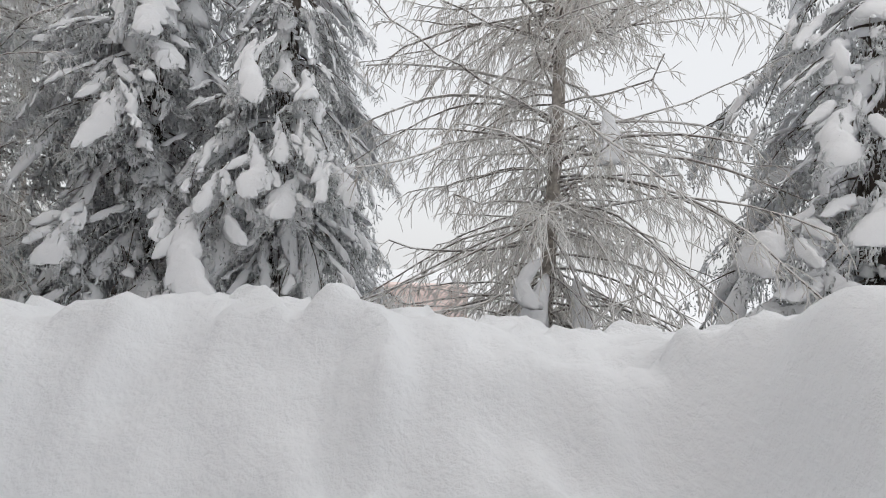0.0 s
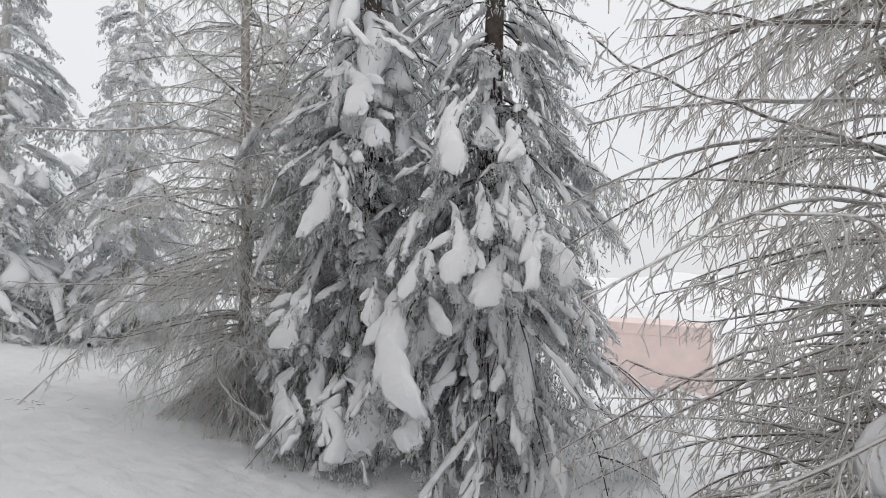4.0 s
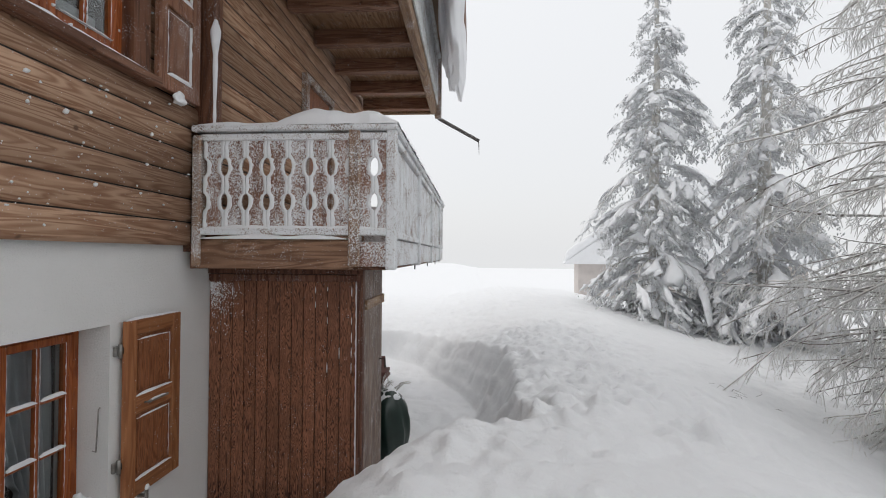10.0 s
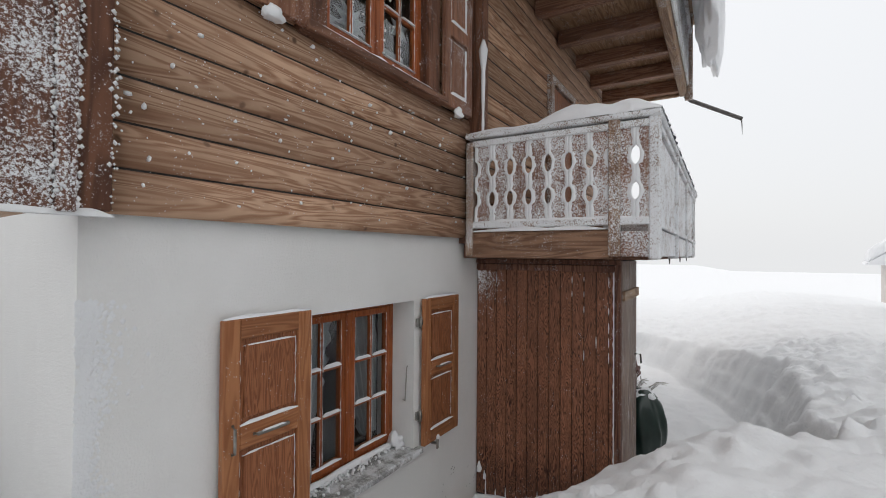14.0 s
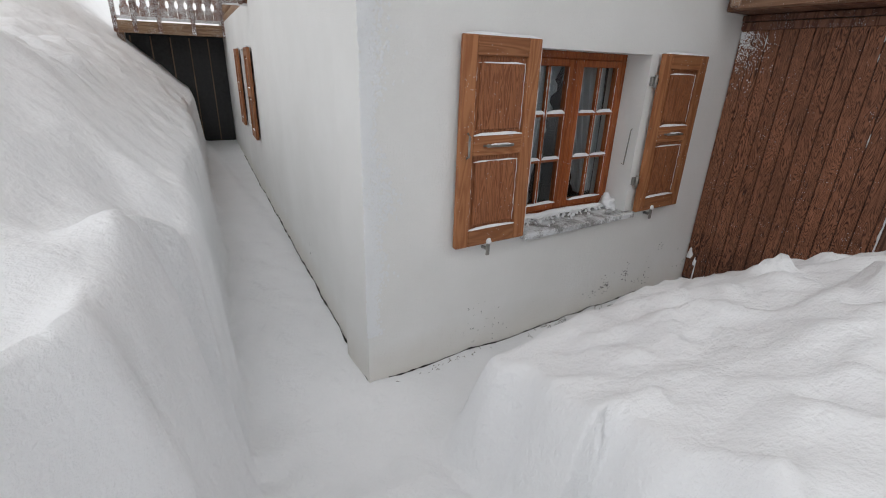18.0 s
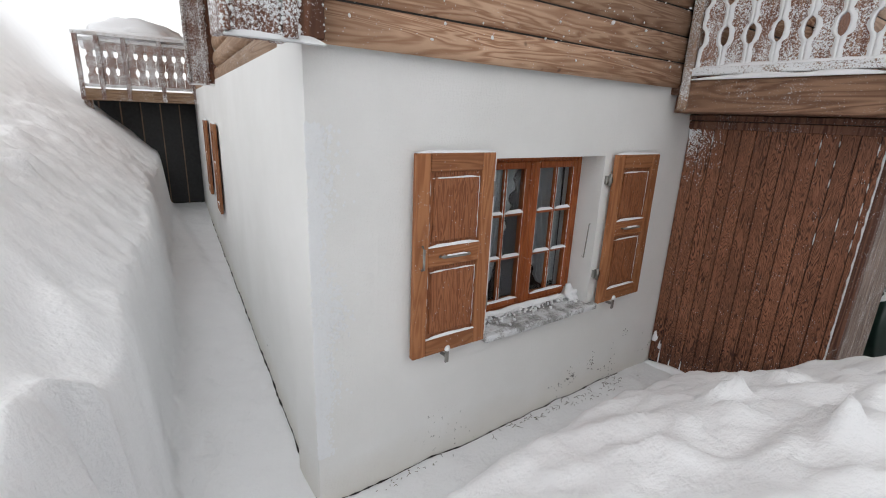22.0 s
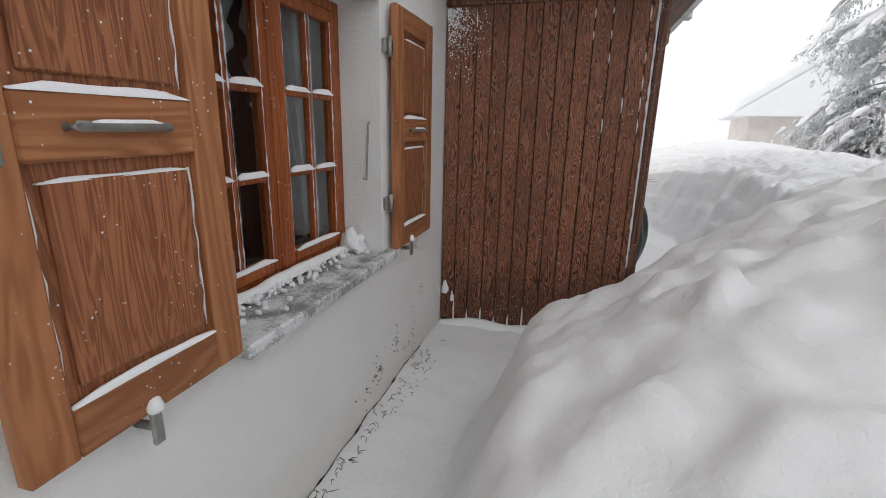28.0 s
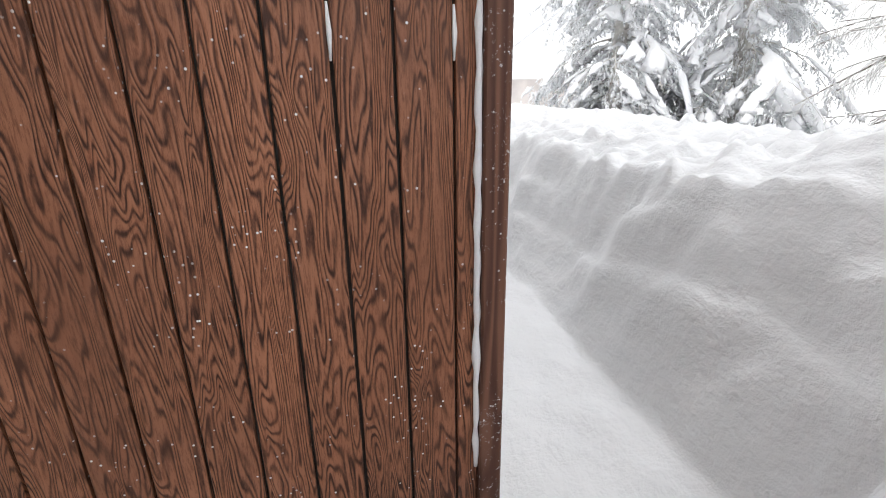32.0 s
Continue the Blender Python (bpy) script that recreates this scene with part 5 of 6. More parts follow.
def garage():
    yb = -11.05
    bk = box("garage_door", (-0.75, yb - 0.12, -0.05), (2.2, yb - 0.06, 2.16), GARAGE, bevel=0.004)
    for x in (-0.30, 0.04, 0.38, 0.72, 1.06):
        inside(bk, box("door_batten", (x - 0.012, yb - 0.06, 0.0), (x + 0.012, yb - 0.045, 2.1), ROOF_EDGE, bevel=0.003))
    tagged(bk, "dark garage door with pale battens under the side balcony", "door")
    th = empty("side_balcony", (-0.1, yb + 0.6, 2.1))
    add = lambda o: inside(th, o)
    yf, xa, xb, z0 = yb + 0.75, -0.62, 1.17, 2.18
    add(box("deck", (xa, yb - 0.3, z0), (xb, yf, z0 + 0.08), TRIM_X, bevel=0.004))
    add(box("front_beam", (xa, yf - 0.02, z0 - 0.06), (xb + 0.02, yf + 0.05, z0 + 0.14), PALE, bevel=0.006))
    for x in (xa + 0.03, xa + 0.55, xa + 1.1, xb - 0.30, xb):
        add(box("post", (x - 0.035, yf - 0.03, z0 - 0.05), (x + 0.035, yf + 0.06, z0 + 1.06), TRIM_RIME, bevel=0.006))
    add(box("hand_rail", (xa, yf - 0.04, z0 + 1.02), (xb + 0.05, yf + 0.07, z0 + 1.08), RAIL, bevel=0.008))
    me = fret_mesh(0.15, 0.74, FRET)
    x = xa + 0.11
    while x < xb - 0.03:
        ob = new("baluster_board", me)
        ob.location = (x, yf + 0.01, z0 + 0.22)
        add(ob)
        x += 0.15
    for z in (z0 + 0.17, z0 + 0.93):
        add(box("rail", (xa, yf - 0.02, z), (xb, yf + 0.035, z + 0.05), RAIL, bevel=0.005))
    add(box("support_post", (xb - 0.10, yb + 0.55, -0.05), (xb + 0.02, yb + 0.67, z0), PALE_POST, bevel=0.008))
    add(snow_strip("snow_rail", (xa, yf, z0 + 1.078), (xb, yf, z0 + 1.078), 0.12, 0.05, None, None, 3))
    add(blob("snow_cap", (0.25, yf - 0.42, z0 + 1.0), (0.80, 0.30, 0.36), SNOW_SOFT, None, 17, 0.35, "deep snow heaped behind the railing", 0.5, 4))
    tagged(th, "side balcony with frosted fretwork boards above the garage", "balcony")
    eaves = empty("side_eaves", (-0.1, -5.5, 5.9))
    for k in range(18):
        y = -1.9 - k * 0.54
        inside(eaves, box("rafter", (WALL_X - 0.2, y - 0.05, 4.62), (0.20, y + 0.05, 4.78), TRIM_X, bevel=0.01))
    inside(eaves, box("soffit", (WALL_X - 0.3, -11.6, 4.78), (0.26, -1.6, 4.82), TRIM_Y, bevel=0.004))
    inside(eaves, tube("gutter", [(0.28, -1.6, 4.72), (0.28, -11.6, 4.68)], [0.07], PIPE, None, 10))
    for y, dx in ((-11.25, 0.55), (-11.35, 0.30), (-11.45, 0.12)):
        inside(eaves, box("bracket", (WALL_X, y, 4.62 - (0.6 - dx) * 0.8), (WALL_X + dx, y + 0.14, 4.66 - (0.55 - dx) * 0.5), TRIM_X, bevel=0.01))
    tagged(eaves, "eaves with brown rafters and a grey metal gutter", "eaves")


garage()
swing = Matrix.Translation((WALL_X, WALL_Y, 0)) @ Matrix.Rotation(-math.atan(SLANT), 4, "Z") @ Matrix.Translation((-WALL_X, -WALL_Y, 0))
SIDE_KINDS = ("wall_east", "log_end_pilaster", "window_3", "side_window_sill", "garage_door", "side_balcony", "side_eaves")
bpy.context.view_layer.update()
for o in list(scene.objects):
    if o.parent is None and (o.name.startswith(SIDE_KINDS) or o.get("label", "").endswith("on the side wall") and o.name.startswith("shutter")):
        o.matrix_basis = swing @ o.matrix_basis


def wall_joint(points, label, seed, thick=1.0):
    """Near-black tube for the shade in the gap where snow shrank from the wall."""
    rng = random.Random(seed)
    p = np.array(points)
    z = ground_height(p[:, 0], p[:, 1])
    line = [(x, y, h + 0.004 + 0.004 * rng.random()) for (x, y), h in zip(points, z)]
    ob = tube("wall_joint", line, [(0.0015 + 0.008 * rng.random() ** 3) * thick for _ in line], DARK, None, 5)
    tagged(ob, label, "joint", kind="structure")


wall_joint([(WALL_X + 0.006 - SLANT * (0.02 + 0.05 * k), WALL_Y - 0.02 - 0.05 * k) for k in range(150)], "near-black tube for the shaded gap along the side wall", 1)
wall_joint([(WALL_X - 0.12 - 0.04 * k, WALL_Y + 0.006) for k in range(64)], "near-black tube for the shaded gap along the window wall", 2, 0.75)


def dry_stems(name, at, count, spread, tall, seed, label):
    """Dead grass and bits of stalk that poke out of the snow."""
    rng = random.Random(seed)
    verts, faces = [], []
    for _ in range(count):
        x, y = at[0] + rng.gauss(0, spread[0]), at[1] + rng.gauss(0, spread[1])
        h = float(ground_height(np.array([x]), np.array([y]))[0])
        a, ln = rng.uniform(0, 6.3), tall * rng.uniform(0.3, 1.0)
        up = rng.uniform(0.05, 0.9)
        pts = [(x, y, h - 0.004), (x + 0.5 * ln * math.cos(a), y + 0.5 * ln * math.sin(a), h + 0.4 * ln * up + 0.004), (x + ln * math.cos(a + 0.4), y + ln * math.sin(a + 0.4), h + 0.3 * ln * up + 0.003)]
        v, f = tube_data(pts, [0.0022, 0.0018, 0.0008], 4)
        o = len(verts)
        verts += v
        faces += [tuple(i + o for i in q) for q in f]
    tagged(mesh_object(name, verts, faces, STALK, None, True), label, "debris", kind="stuff")


STALK = plain("dead_stalks", (0.10, 0.085, 0.065), 0.9, 0, 0.4, 30)
dry_stems("dry_stalks", (-2.95, -1.60), 46, (0.22, 0.035), 0.05, 3, "dark bits of dead grass on the trodden snow by the wall")
dry_stems("dry_stalks", (-2.25, -1.64), 40, (0.22, 0.02), 0.045, 4, "dead grass frozen in the snow under the window")
dry_stems("dry_stalks", (-1.15, -1.64), 22, (0.20, 0.015), 0.03, 5, "bits of dead grass along the wall foot")
dry_stems("dry_stalks", (-5.4, 3.6), 10, (0.5, 0.2), 0.30, 6, "bent dry grass stems above the snow")
dry_stems("dry_stalks", (0.35, 1.15), 3, (0.10, 0.05), 0.07, 7, "two thin twigs lying on the snow bank")


# ---- things by the shed ----
def covered_pile():
    bm = bmesh.new()
    bmesh.ops.create_icosphere(bm, subdivisions=4, radius=1)
    for v in bm.verts:
        c = Vector(v.co)
        a = math.atan2(c.y, c.x)
        pleat = 0.07 * math.sin(a * 9 + c.z * 3) * (1 - abs(c.z) * 0.5) + 0.05 * noise.noise(c * 3)
        taper = 0.75 + 0.35 * (c.z * 0.5 + 0.5)
        v.co = (c.x * 0.21 * taper * (1 + pleat), c.y * 0.24 * taper * (1 + pleat), c.z * 0.44)
    ob = part("covered_load", bm, BAG, None, "", True)
    ob.location = (-4.90, -0.44, 0.46)
    tagged(ob, "dark green plastic sheet tied over a load by the shed", "cover")
    inside(ob, blob("snow_cap", (-4.93, -0.47, 0.80), (0.15, 0.17, 0.10), SNOW_SOFT, None, 4, 0.35))
    th = empty("firewood_rack", (-5.2, -0.6, 0.0))
    for k, (x, y, z) in enumerate(((-5.30, -0.64, 0.90), (-5.27, -0.62, 0.95), (-5.33, -0.68, 1.00), (-5.29, -0.64, 1.05))):
        b = box("slat", (-0.30, -0.10, -0.02), (0.30, 0.10, 0.02), RED, bevel=0.006)
        b.matrix_basis = pose(x, y, z, 4 - 2 * k, 3 * k - 4, 4 * k)
        inside(th, b)
    inside(th, box("support", (-5.5, -0.80, 0.0), (-5.1, -0.60, 0.88), RED, bevel=0.01))
    tagged(th, "faded red wooden slats stacked behind the covered load", "wood")
    tw = []
    rng = random.Random(5)
    for _ in range(14):
        a = Vector((-4.95 + rng.uniform(-0.1, 0.1), -0.42 + rng.uniform(-0.1, 0.1), 0.9))
        b = a + Vector((rng.uniform(-0.1, 0.2), rng.uniform(0, 0.16), rng.uniform(0.02, 0.14)))
        tw.append((a, b))
    verts, faces = [], []
    for a, b in tw:
        v, f = tube_data([a, (a + b) / 2 + Vector((0, 0, 0.03)), b], [0.006, 0.005, 0.003], 4)
        o = len(verts)
        verts += v
        faces += [tuple(o + q for q in ff) for ff in f]
    tagged(mesh_object("twigs", verts, faces, BARK_RIME, None, True), "dry frosted twigs on the covered load", "twigs", kind="stuff")


covered_pile()


# ---- trees ----
class Heap:
    """Collects many small shapes into one mesh."""

    def __init__(self):
        self.v, self.f, self.n = [], [], 0

    def spikes(self, base, tip, rad):
        """Thin three-sided twigs from base to tip (arrays of points)."""
        k = len(base)
        d = tip - base
        d /= np.linalg.norm(d, axis=1, keepdims=True) + 1e-9
        ref = np.where(np.abs(d[:, 2:3]) > 0.8, np.array([[1.0, 0, 0]]), np.array([[0, 0, 1.0]]))
        u = np.cross(d, ref)
        u /= np.linalg.norm(u, axis=1, keepdims=True) + 1e-9
        w = np.cross(d, u)
        mid = base + (tip - base) * 0.45
        r = rad[:, None]
        ring = [mid + r * u, mid + r * (-0.5 * u + 0.866 * w), mid + r * (-0.5 * u - 0.866 * w)]
        verts = np.stack([base, *ring, tip], 1).reshape(-1, 3)
        o = self.n + np.arange(k)[:, None] * 5
        tri = np.array([(0, 2, 1), (0, 3, 2), (0, 1, 3), (4, 1, 2), (4, 2, 3), (4, 3, 1)])
        self.v.append(verts)
        self.f.append((o[:, None, :] + tri[None]).reshape(-1, 3))
        self.n += k * 5

    def strands(self, pts, rad):
        """Thin three-sided tubes through pts (strands, points, 3) with radii (strands, points)."""
        s, p, _ = pts.shape
        d = np.gradient(pts, axis=1)
        d /= np.linalg.norm(d, axis=2, keepdims=True) + 1e-9
        ref = np.array([0.31, 0.83, 0.46])
        u = np.cross(d, ref)
        u /= np.linalg.norm(u, axis=2, keepdims=True) + 1e-9
        w = np.cross(d, u)
        r = rad[:, :, None]
        ring = np.stack([pts + r * u, pts + r * (-0.5 * u + 0.866 * w), pts + r * (-0.5 * u - 0.866 * w)], 2)
        self.v.append(ring.reshape(-1, 3))
        o = self.n + (np.arange(s)[:, None] * p + np.arange(p - 1)[None]).reshape(-1) * 3
        fs = []
        for k in range(3):
            a, b = o + k, o + (k + 1) % 3
            fs.append(np.stack([a, b, b + 3], 1))
            fs.append(np.stack([a, b + 3, a + 3], 1))
        self.f.append(np.concatenate(fs))
        self.n += s * p * 3

    def lump(self, pts, widths, heights, rng, sides=8):
        """A pillow of snow lying along a bough: pts along it, half-widths and heights."""
        k = len(pts)
        d = np.gradient(pts, axis=0)
        d /= np.linalg.norm(d, axis=1, keepdims=True) + 1e-9
        u = np.cross(d, np.array([0, 0, 1.0]))
        u /= np.linalg.norm(u, axis=1, keepdims=True) + 1e-9
        w = np.cross(u, d)
        ang = np.linspace(0, 2 * np.pi, sides, endpoint=False)
        ring = []
        for a in ang:
            jit = 1 + rng.normal(0, 0.10, k)
            up = np.sin(a)
            ring.append(pts + u * (np.cos(a) * widths * jit)[:, None] + w * ((np.where(up > 0, up, up * 0.35)) * heights * jit)[:, None])
        verts = np.stack(ring, 1).reshape(-1, 3)
        o = self.n
        f = []
        for i in range(k - 1):
            for j in range(sides):
                a, b = o + i * sides + j, o + i * sides + (j + 1) % sides
                f += [(a, b, b + sides), (a, b + sides, a + sides)]
        self.v.append(verts)
        self.f.append(np.array(f))
        self.n += k * sides

    def tongue(self, axis_pts, side, half, thick, rng, sides=12, sag=0.75, jag=0.10):
        """Snow lying over a bough like a saddle: it follows the axis, sags to both sides and ends raggedly."""
        n = len(axis_pts)
        a = np.linspace(0, 2 * np.pi, sides, endpoint=False)
        u, up = np.cos(a), np.sin(a)
        ph = rng.uniform(0, 6.3, 6)
        i = np.arange(n)[:, None]
        def soft(r):
            r = (r + np.roll(r, 1, 1) + np.roll(r, -1, 1)) / 3
            pad = np.concatenate([r[:1], r, r[-1:]])
            return 1.9 * (pad[:-2] + pad[1:-1] + pad[2:]) / 3

        wave = 1 + 0.16 * np.sin(1.1 * i + 2 * a[None] + ph[0]) + 0.13 * np.sin(2.3 * i - 3 * a[None] + ph[1]) + jag * soft(rng.normal(0, 1, (n, sides)))
        edge = np.where(np.abs(u) > 0.6, 1 + 2.2 * jag * soft(rng.normal(0, 1, (n, sides))), 1.0)
        w = half[:, None] * wave * edge
        pos = axis_pts[:, None] + side * (u[None] * w)[:, :, None]
        rise = np.where(up > 0, up, up * 0.22)[None] * thick[:, None] * wave - sag * (u ** 2)[None] * w
        pos[:, :, 2] += rise
        o = self.n
        f = []
        for k in range(n - 1):
            for j in range(sides):
                p, q = o + k * sides + j, o + k * sides + (j + 1) % sides
                f += [(p, q, q + sides), (p, q + sides, p + sides)]
        for k in range(1, sides - 1):
            f += [(o, o + k + 1, o + k), (o + (n - 1) * sides, o + (n - 1) * sides + k, o + (n - 1) * sides + k + 1)]
        self.v.append(pos.reshape(-1, 3))
        self.f.append(np.array(f))
        self.n += n * sides

    def build(self, name, mat, parent, smooth=False, label="", kind=""):
        verts, faces = np.concatenate(self.v), np.concatenate(self.f).astype(np.int32)
        me = bpy.data.meshes.new(name)
        me.vertices.add(len(verts))
        me.vertices.foreach_set("co", verts.astype(np.float32).ravel())
        me.loops.add(faces.size)
        me.loops.foreach_set("vertex_index", faces.ravel())
        me.polygons.add(len(faces))
        me.polygons.foreach_set("loop_start", np.arange(0, faces.size, 3, dtype=np.int32))
        me.polygons.foreach_set("loop_total", np.full(len(faces), 3, np.int32))
        if smooth:
            me.polygons.foreach_set("use_smooth", np.ones(len(faces), bool))
        me.update(calc_edges=True)
        me.materials.append(mat)
        ob = new(name, me)
        ob.parent = parent
        return tagged(ob, label, kind=kind)


def spruce(name, at, height, radius, seed, label, needle, bough_step=0.42, per=7, density=1.0, loads=0.7, droop=1.0, thin=1.0, low=0.25, taper=0.72, fat=1.0, heavy_at=(), dense_to=5.0, bark=None, wide=0.72, long_loads=0.50):
    """A spruce: tapered trunk, drooping boughs fringed with hanging rimed twigs, and snow saddled on the boughs.
    heavy_at: places, widths and heights of its largest loads of snow."""
    rng = np.random.default_rng(seed)
    bark = bark or BARK
    th = empty(name, at)
    zs = np.linspace(0, height, 14)
    tube("trunk", [(0.03 * math.sin(z * 0.7 + seed), 0.03 * math.cos(z * 0.9), z - 0.3 * (z == 0)) for z in zs], [0.03 + 0.016 * (height - z) for z in zs], bark, th, 9)
    leaf, snow, wood = Heap(), Heap(), Heap()
    down = np.array([0, 0, -1.0])
    n = 12
    s = np.linspace(0, 1, n)

    def bough(axis_pts, side, outd, ln, half, laden, thick, covered=False):
        wood.strands(axis_pts[None, ::2], ((0.005 + 0.006 * ln) * (1 - 0.8 * s[::2]))[None])
        here = density * (1.0 if axis_pts[0, 2] < dense_to else 0.24)
        # dim inner twigs that hang close under the bough
        k = int(here * (20 + 95 * ln * min(1.0, 0.4 + half.max() * 2.2)))
        p = rng.uniform(0.05, 1.0, k) ** 0.85
        base = np.stack([np.interp(p, s, axis_pts[:, i]) for i in range(3)], 1)
        hw = np.interp(p, s, half) + 0.02
        u = np.clip(rng.normal(0, 0.7, k), -1.2, 1.2)
        base = base + side * (u * hw)[:, None]
        base[:, 2] -= 0.75 * u ** 2 * hw + rng.uniform(0.01, 0.05, k)
        way = down * rng.uniform(0.7, 1.2, k)[:, None] + outd * rng.uniform(-0.4, 0.15, k)[:, None] + rng.normal(0, 0.12, (k, 3))
        way /= np.linalg.norm(way, axis=1, keepdims=True)
        leaf.spikes(base, base + way * (rng.uniform(0.05, 0.15, k) * (0.75 + 0.35 * min(ln, 1.3)))[:, None], thin * rng.uniform(0.007, 0.013, k))
        # hanging side twigs, each a string of short needle tufts
        k = int(here * (9 + 40 * ln * min(1.0, 0.45 + half.max() * 2.0)))
        p = rng.uniform(0.06, 1.03, k) ** 0.8
        base = np.stack([np.interp(p, s, axis_pts[:, i]) for i in range(3)], 1)
        hw = np.interp(p, s, half) + 0.025
        u = rng.choice([-1.0, 1.0], k) * rng.uniform(0.30, 1.15, k)
        base = base + side * (u * hw)[:, None]
        base[:, 2] -= 0.62 * u ** 2 * hw
        way = down * rng.uniform(0.45, 1.2, k)[:, None] + outd * rng.uniform(0.0, 0.75, k)[:, None] + side * (u * rng.uniform(0.0, 0.6, k))[:, None] + rng.normal(0, 0.10, (k, 3))
        way /= np.linalg.norm(way, axis=1, keepdims=True)
        reach = rng.uniform(0.07, 0.20, k) * (0.7 + 0.35 * min(ln, 1.3))
        tufts = 6
        at = (np.arange(tufts)[None] + rng.uniform(0, 0.9, (k, tufts))) / tufts
        b0 = (base[:, None] + way[:, None] * (at * reach[:, None])[:, :, None] + rng.normal(0, 0.006, (k, tufts, 3))).reshape(-1, 3)
        go = np.repeat(way, tufts, 0) + rng.normal(0, 0.50, (k * tufts, 3))
        go /= np.linalg.norm(go, axis=1, keepdims=True)
        leaf.spikes(b0, b0 + go * rng.uniform(0.028, 0.068, k * tufts)[:, None], thin * rng.uniform(0.0055, 0.0105, k * tufts))
        if laden > 0:
            near = axis_pts[0, 2] < dense_to
            if rng.random() < long_loads and ln > 0.5:
                a, b = rng.uniform(0.05, 0.35), rng.uniform(0.75, 0.98)
                m = 12 if near and density > 0.4 else 7
                q = np.linspace(a, b, m)
                pts = np.stack([np.interp(q, s, axis_pts[:, i]) for i in range(3)], 1)
                pts[:, 2] += 0.025
                x = np.linspace(0, 1, m)
                prof = (0.35 + 0.65 * x) * np.sqrt(np.clip(1 - ((x - 0.54) / 0.55) ** 4, 0.03, 1)) * (1 + 0.28 * np.sin(x * rng.uniform(7, 15) + rng.uniform(0, 6)))
                drift = side * (np.interp(q, s, half) * 0.30 * np.sin(x * rng.uniform(3, 7) + rng.uniform(0, 6)))[:, None]
                snow.tongue(pts + drift, side, wide * np.interp(q, s, half) * laden * prof + 0.012, thick * prof + 0.010, rng, 12 if m > 7 else 8, 0.65, 0.11)
            # clumps caught between the twigs
            for _ in range(2 + int(3.2 * ln) if near and density > 0.4 else 1 + int(near)):
                c = rng.uniform(0.10, 1.0)
                long = rng.uniform(0.035, 0.12) * (0.8 + 0.4 * min(ln, 1.2)) / max(ln, 0.3)
                q = np.linspace(c - long, c + long, 6)
                pts = np.stack([np.interp(q, s, axis_pts[:, i]) for i in range(3)], 1)
                hw = float(np.interp(c, s, half))
                u = rng.uniform(-0.95, 0.95)
                pts = pts + side * (u * hw + rng.normal(0, 0.012, 6))[:, None] + rng.normal(0, 0.006, (6, 3))
                pts[:, 2] += 0.012 - 0.60 * u * u * hw
                bit = np.sqrt(np.clip(1 - np.linspace(-0.97, 0.97, 6) ** 2, 0.05, 1)) * rng.uniform(0.7, 1.25, 6)
                size = rng.uniform(0.022, 0.060) * (0.8 + 0.3 * min(ln, 1.2)) * wide / 0.72
                snow.tongue(pts, side, size * bit, size * rng.uniform(0.5, 0.9) * bit, rng, 7, 0.45, 0.13)

    z = low
    while z < height - 0.25:
        frac = z / height
        r_here = radius * (1 - frac) ** taper * (0.86 + 0.14 * math.sin(z * 3.1 + seed))
        count = max(3, int(per * (0.55 + 0.55 * (1 - frac))))
        first = rng.uniform(0, 6.3)
        for c in range(count):
            az = first + 2 * np.pi * c / count + rng.uniform(-0.4, 0.4)
            ln = r_here * rng.uniform(0.6, 1.15)
            if ln < 0.12:
                continue
            zz = z + rng.uniform(-0.18, 0.18)
            fall = droop * ln * rng.uniform(0.6, 1.15)
            out = ln * (s - 0.20 * s ** 3)
            hz = zz + 0.10 * ln * np.sin(s * np.pi * 0.6) - fall * s ** 1.5
            ang = az + rng.normal(0, 0.14) * s ** 2
            pts = np.stack([out * np.cos(ang), out * np.sin(ang), hz], 1)
            pts += np.cumsum(rng.normal(0, 0.006, (n, 3)), 0)
            side = np.array([-np.sin(az), np.cos(az), 0])
            outd = np.array([np.cos(az), np.sin(az), 0])
            half = (0.06 + 0.13 * ln) * rng.uniform(0.75, 1.3) * np.sin(s * np.pi * 0.82 + 0.34) ** 0.8
            laden = fat * rng.uniform(0.6, 1.15) if rng.random() < loads else 0
            bough(pts, side, outd, ln, half, laden, fat * rng.uniform(0.045, 0.095) * (0.6 + 0.35 * ln))
            for _ in range(1 + int(ln > 0.8) + int(ln > 1.3)):
                i = int(rng.integers(3, 9))
                sg = rng.choice([-1, 1])
                a2 = az + sg * rng.uniform(0.5, 0.95)
                l2 = ln * rng.uniform(0.3, 0.5)
                d2 = np.array([np.cos(a2), np.sin(a2), 0])
                pts2 = pts[i] + d2 * (l2 * s)[:, None] + down * (l2 * rng.uniform(0.5, 1.0) * s ** 1.4)[:, None]
                half2 = (0.03 + 0.15 * l2) * rng.uniform(0.7, 1.2) * np.sin(s * np.pi * 0.82 + 0.34) ** 0.8
                bough(pts2, np.array([-d2[1], d2[0], 0]), d2, l2, half2, fat * rng.uniform(0.55, 1.0) if rng.random() < loads else 0, fat * rng.uniform(0.024, 0.05))
        z += bough_step * (0.75 + 0.5 * rng.random()) * (1.0 if frac < 0.6 else 0.75)
    for where, across, tall in heavy_at:
        p0 = np.array(where) - np.array(at)
        d2 = np.array([p0[0], p0[1], 0])
        d2 /= np.linalg.norm(d2)
        sd = np.array([-d2[1], d2[0], 0])
        pts = p0 + d2 * ((s - 0.5) * tall * 0.50 + 0.10)[:, None] + sd * (rng.normal(0, 0.12) * tall * np.sin(s * np.pi))[:, None]
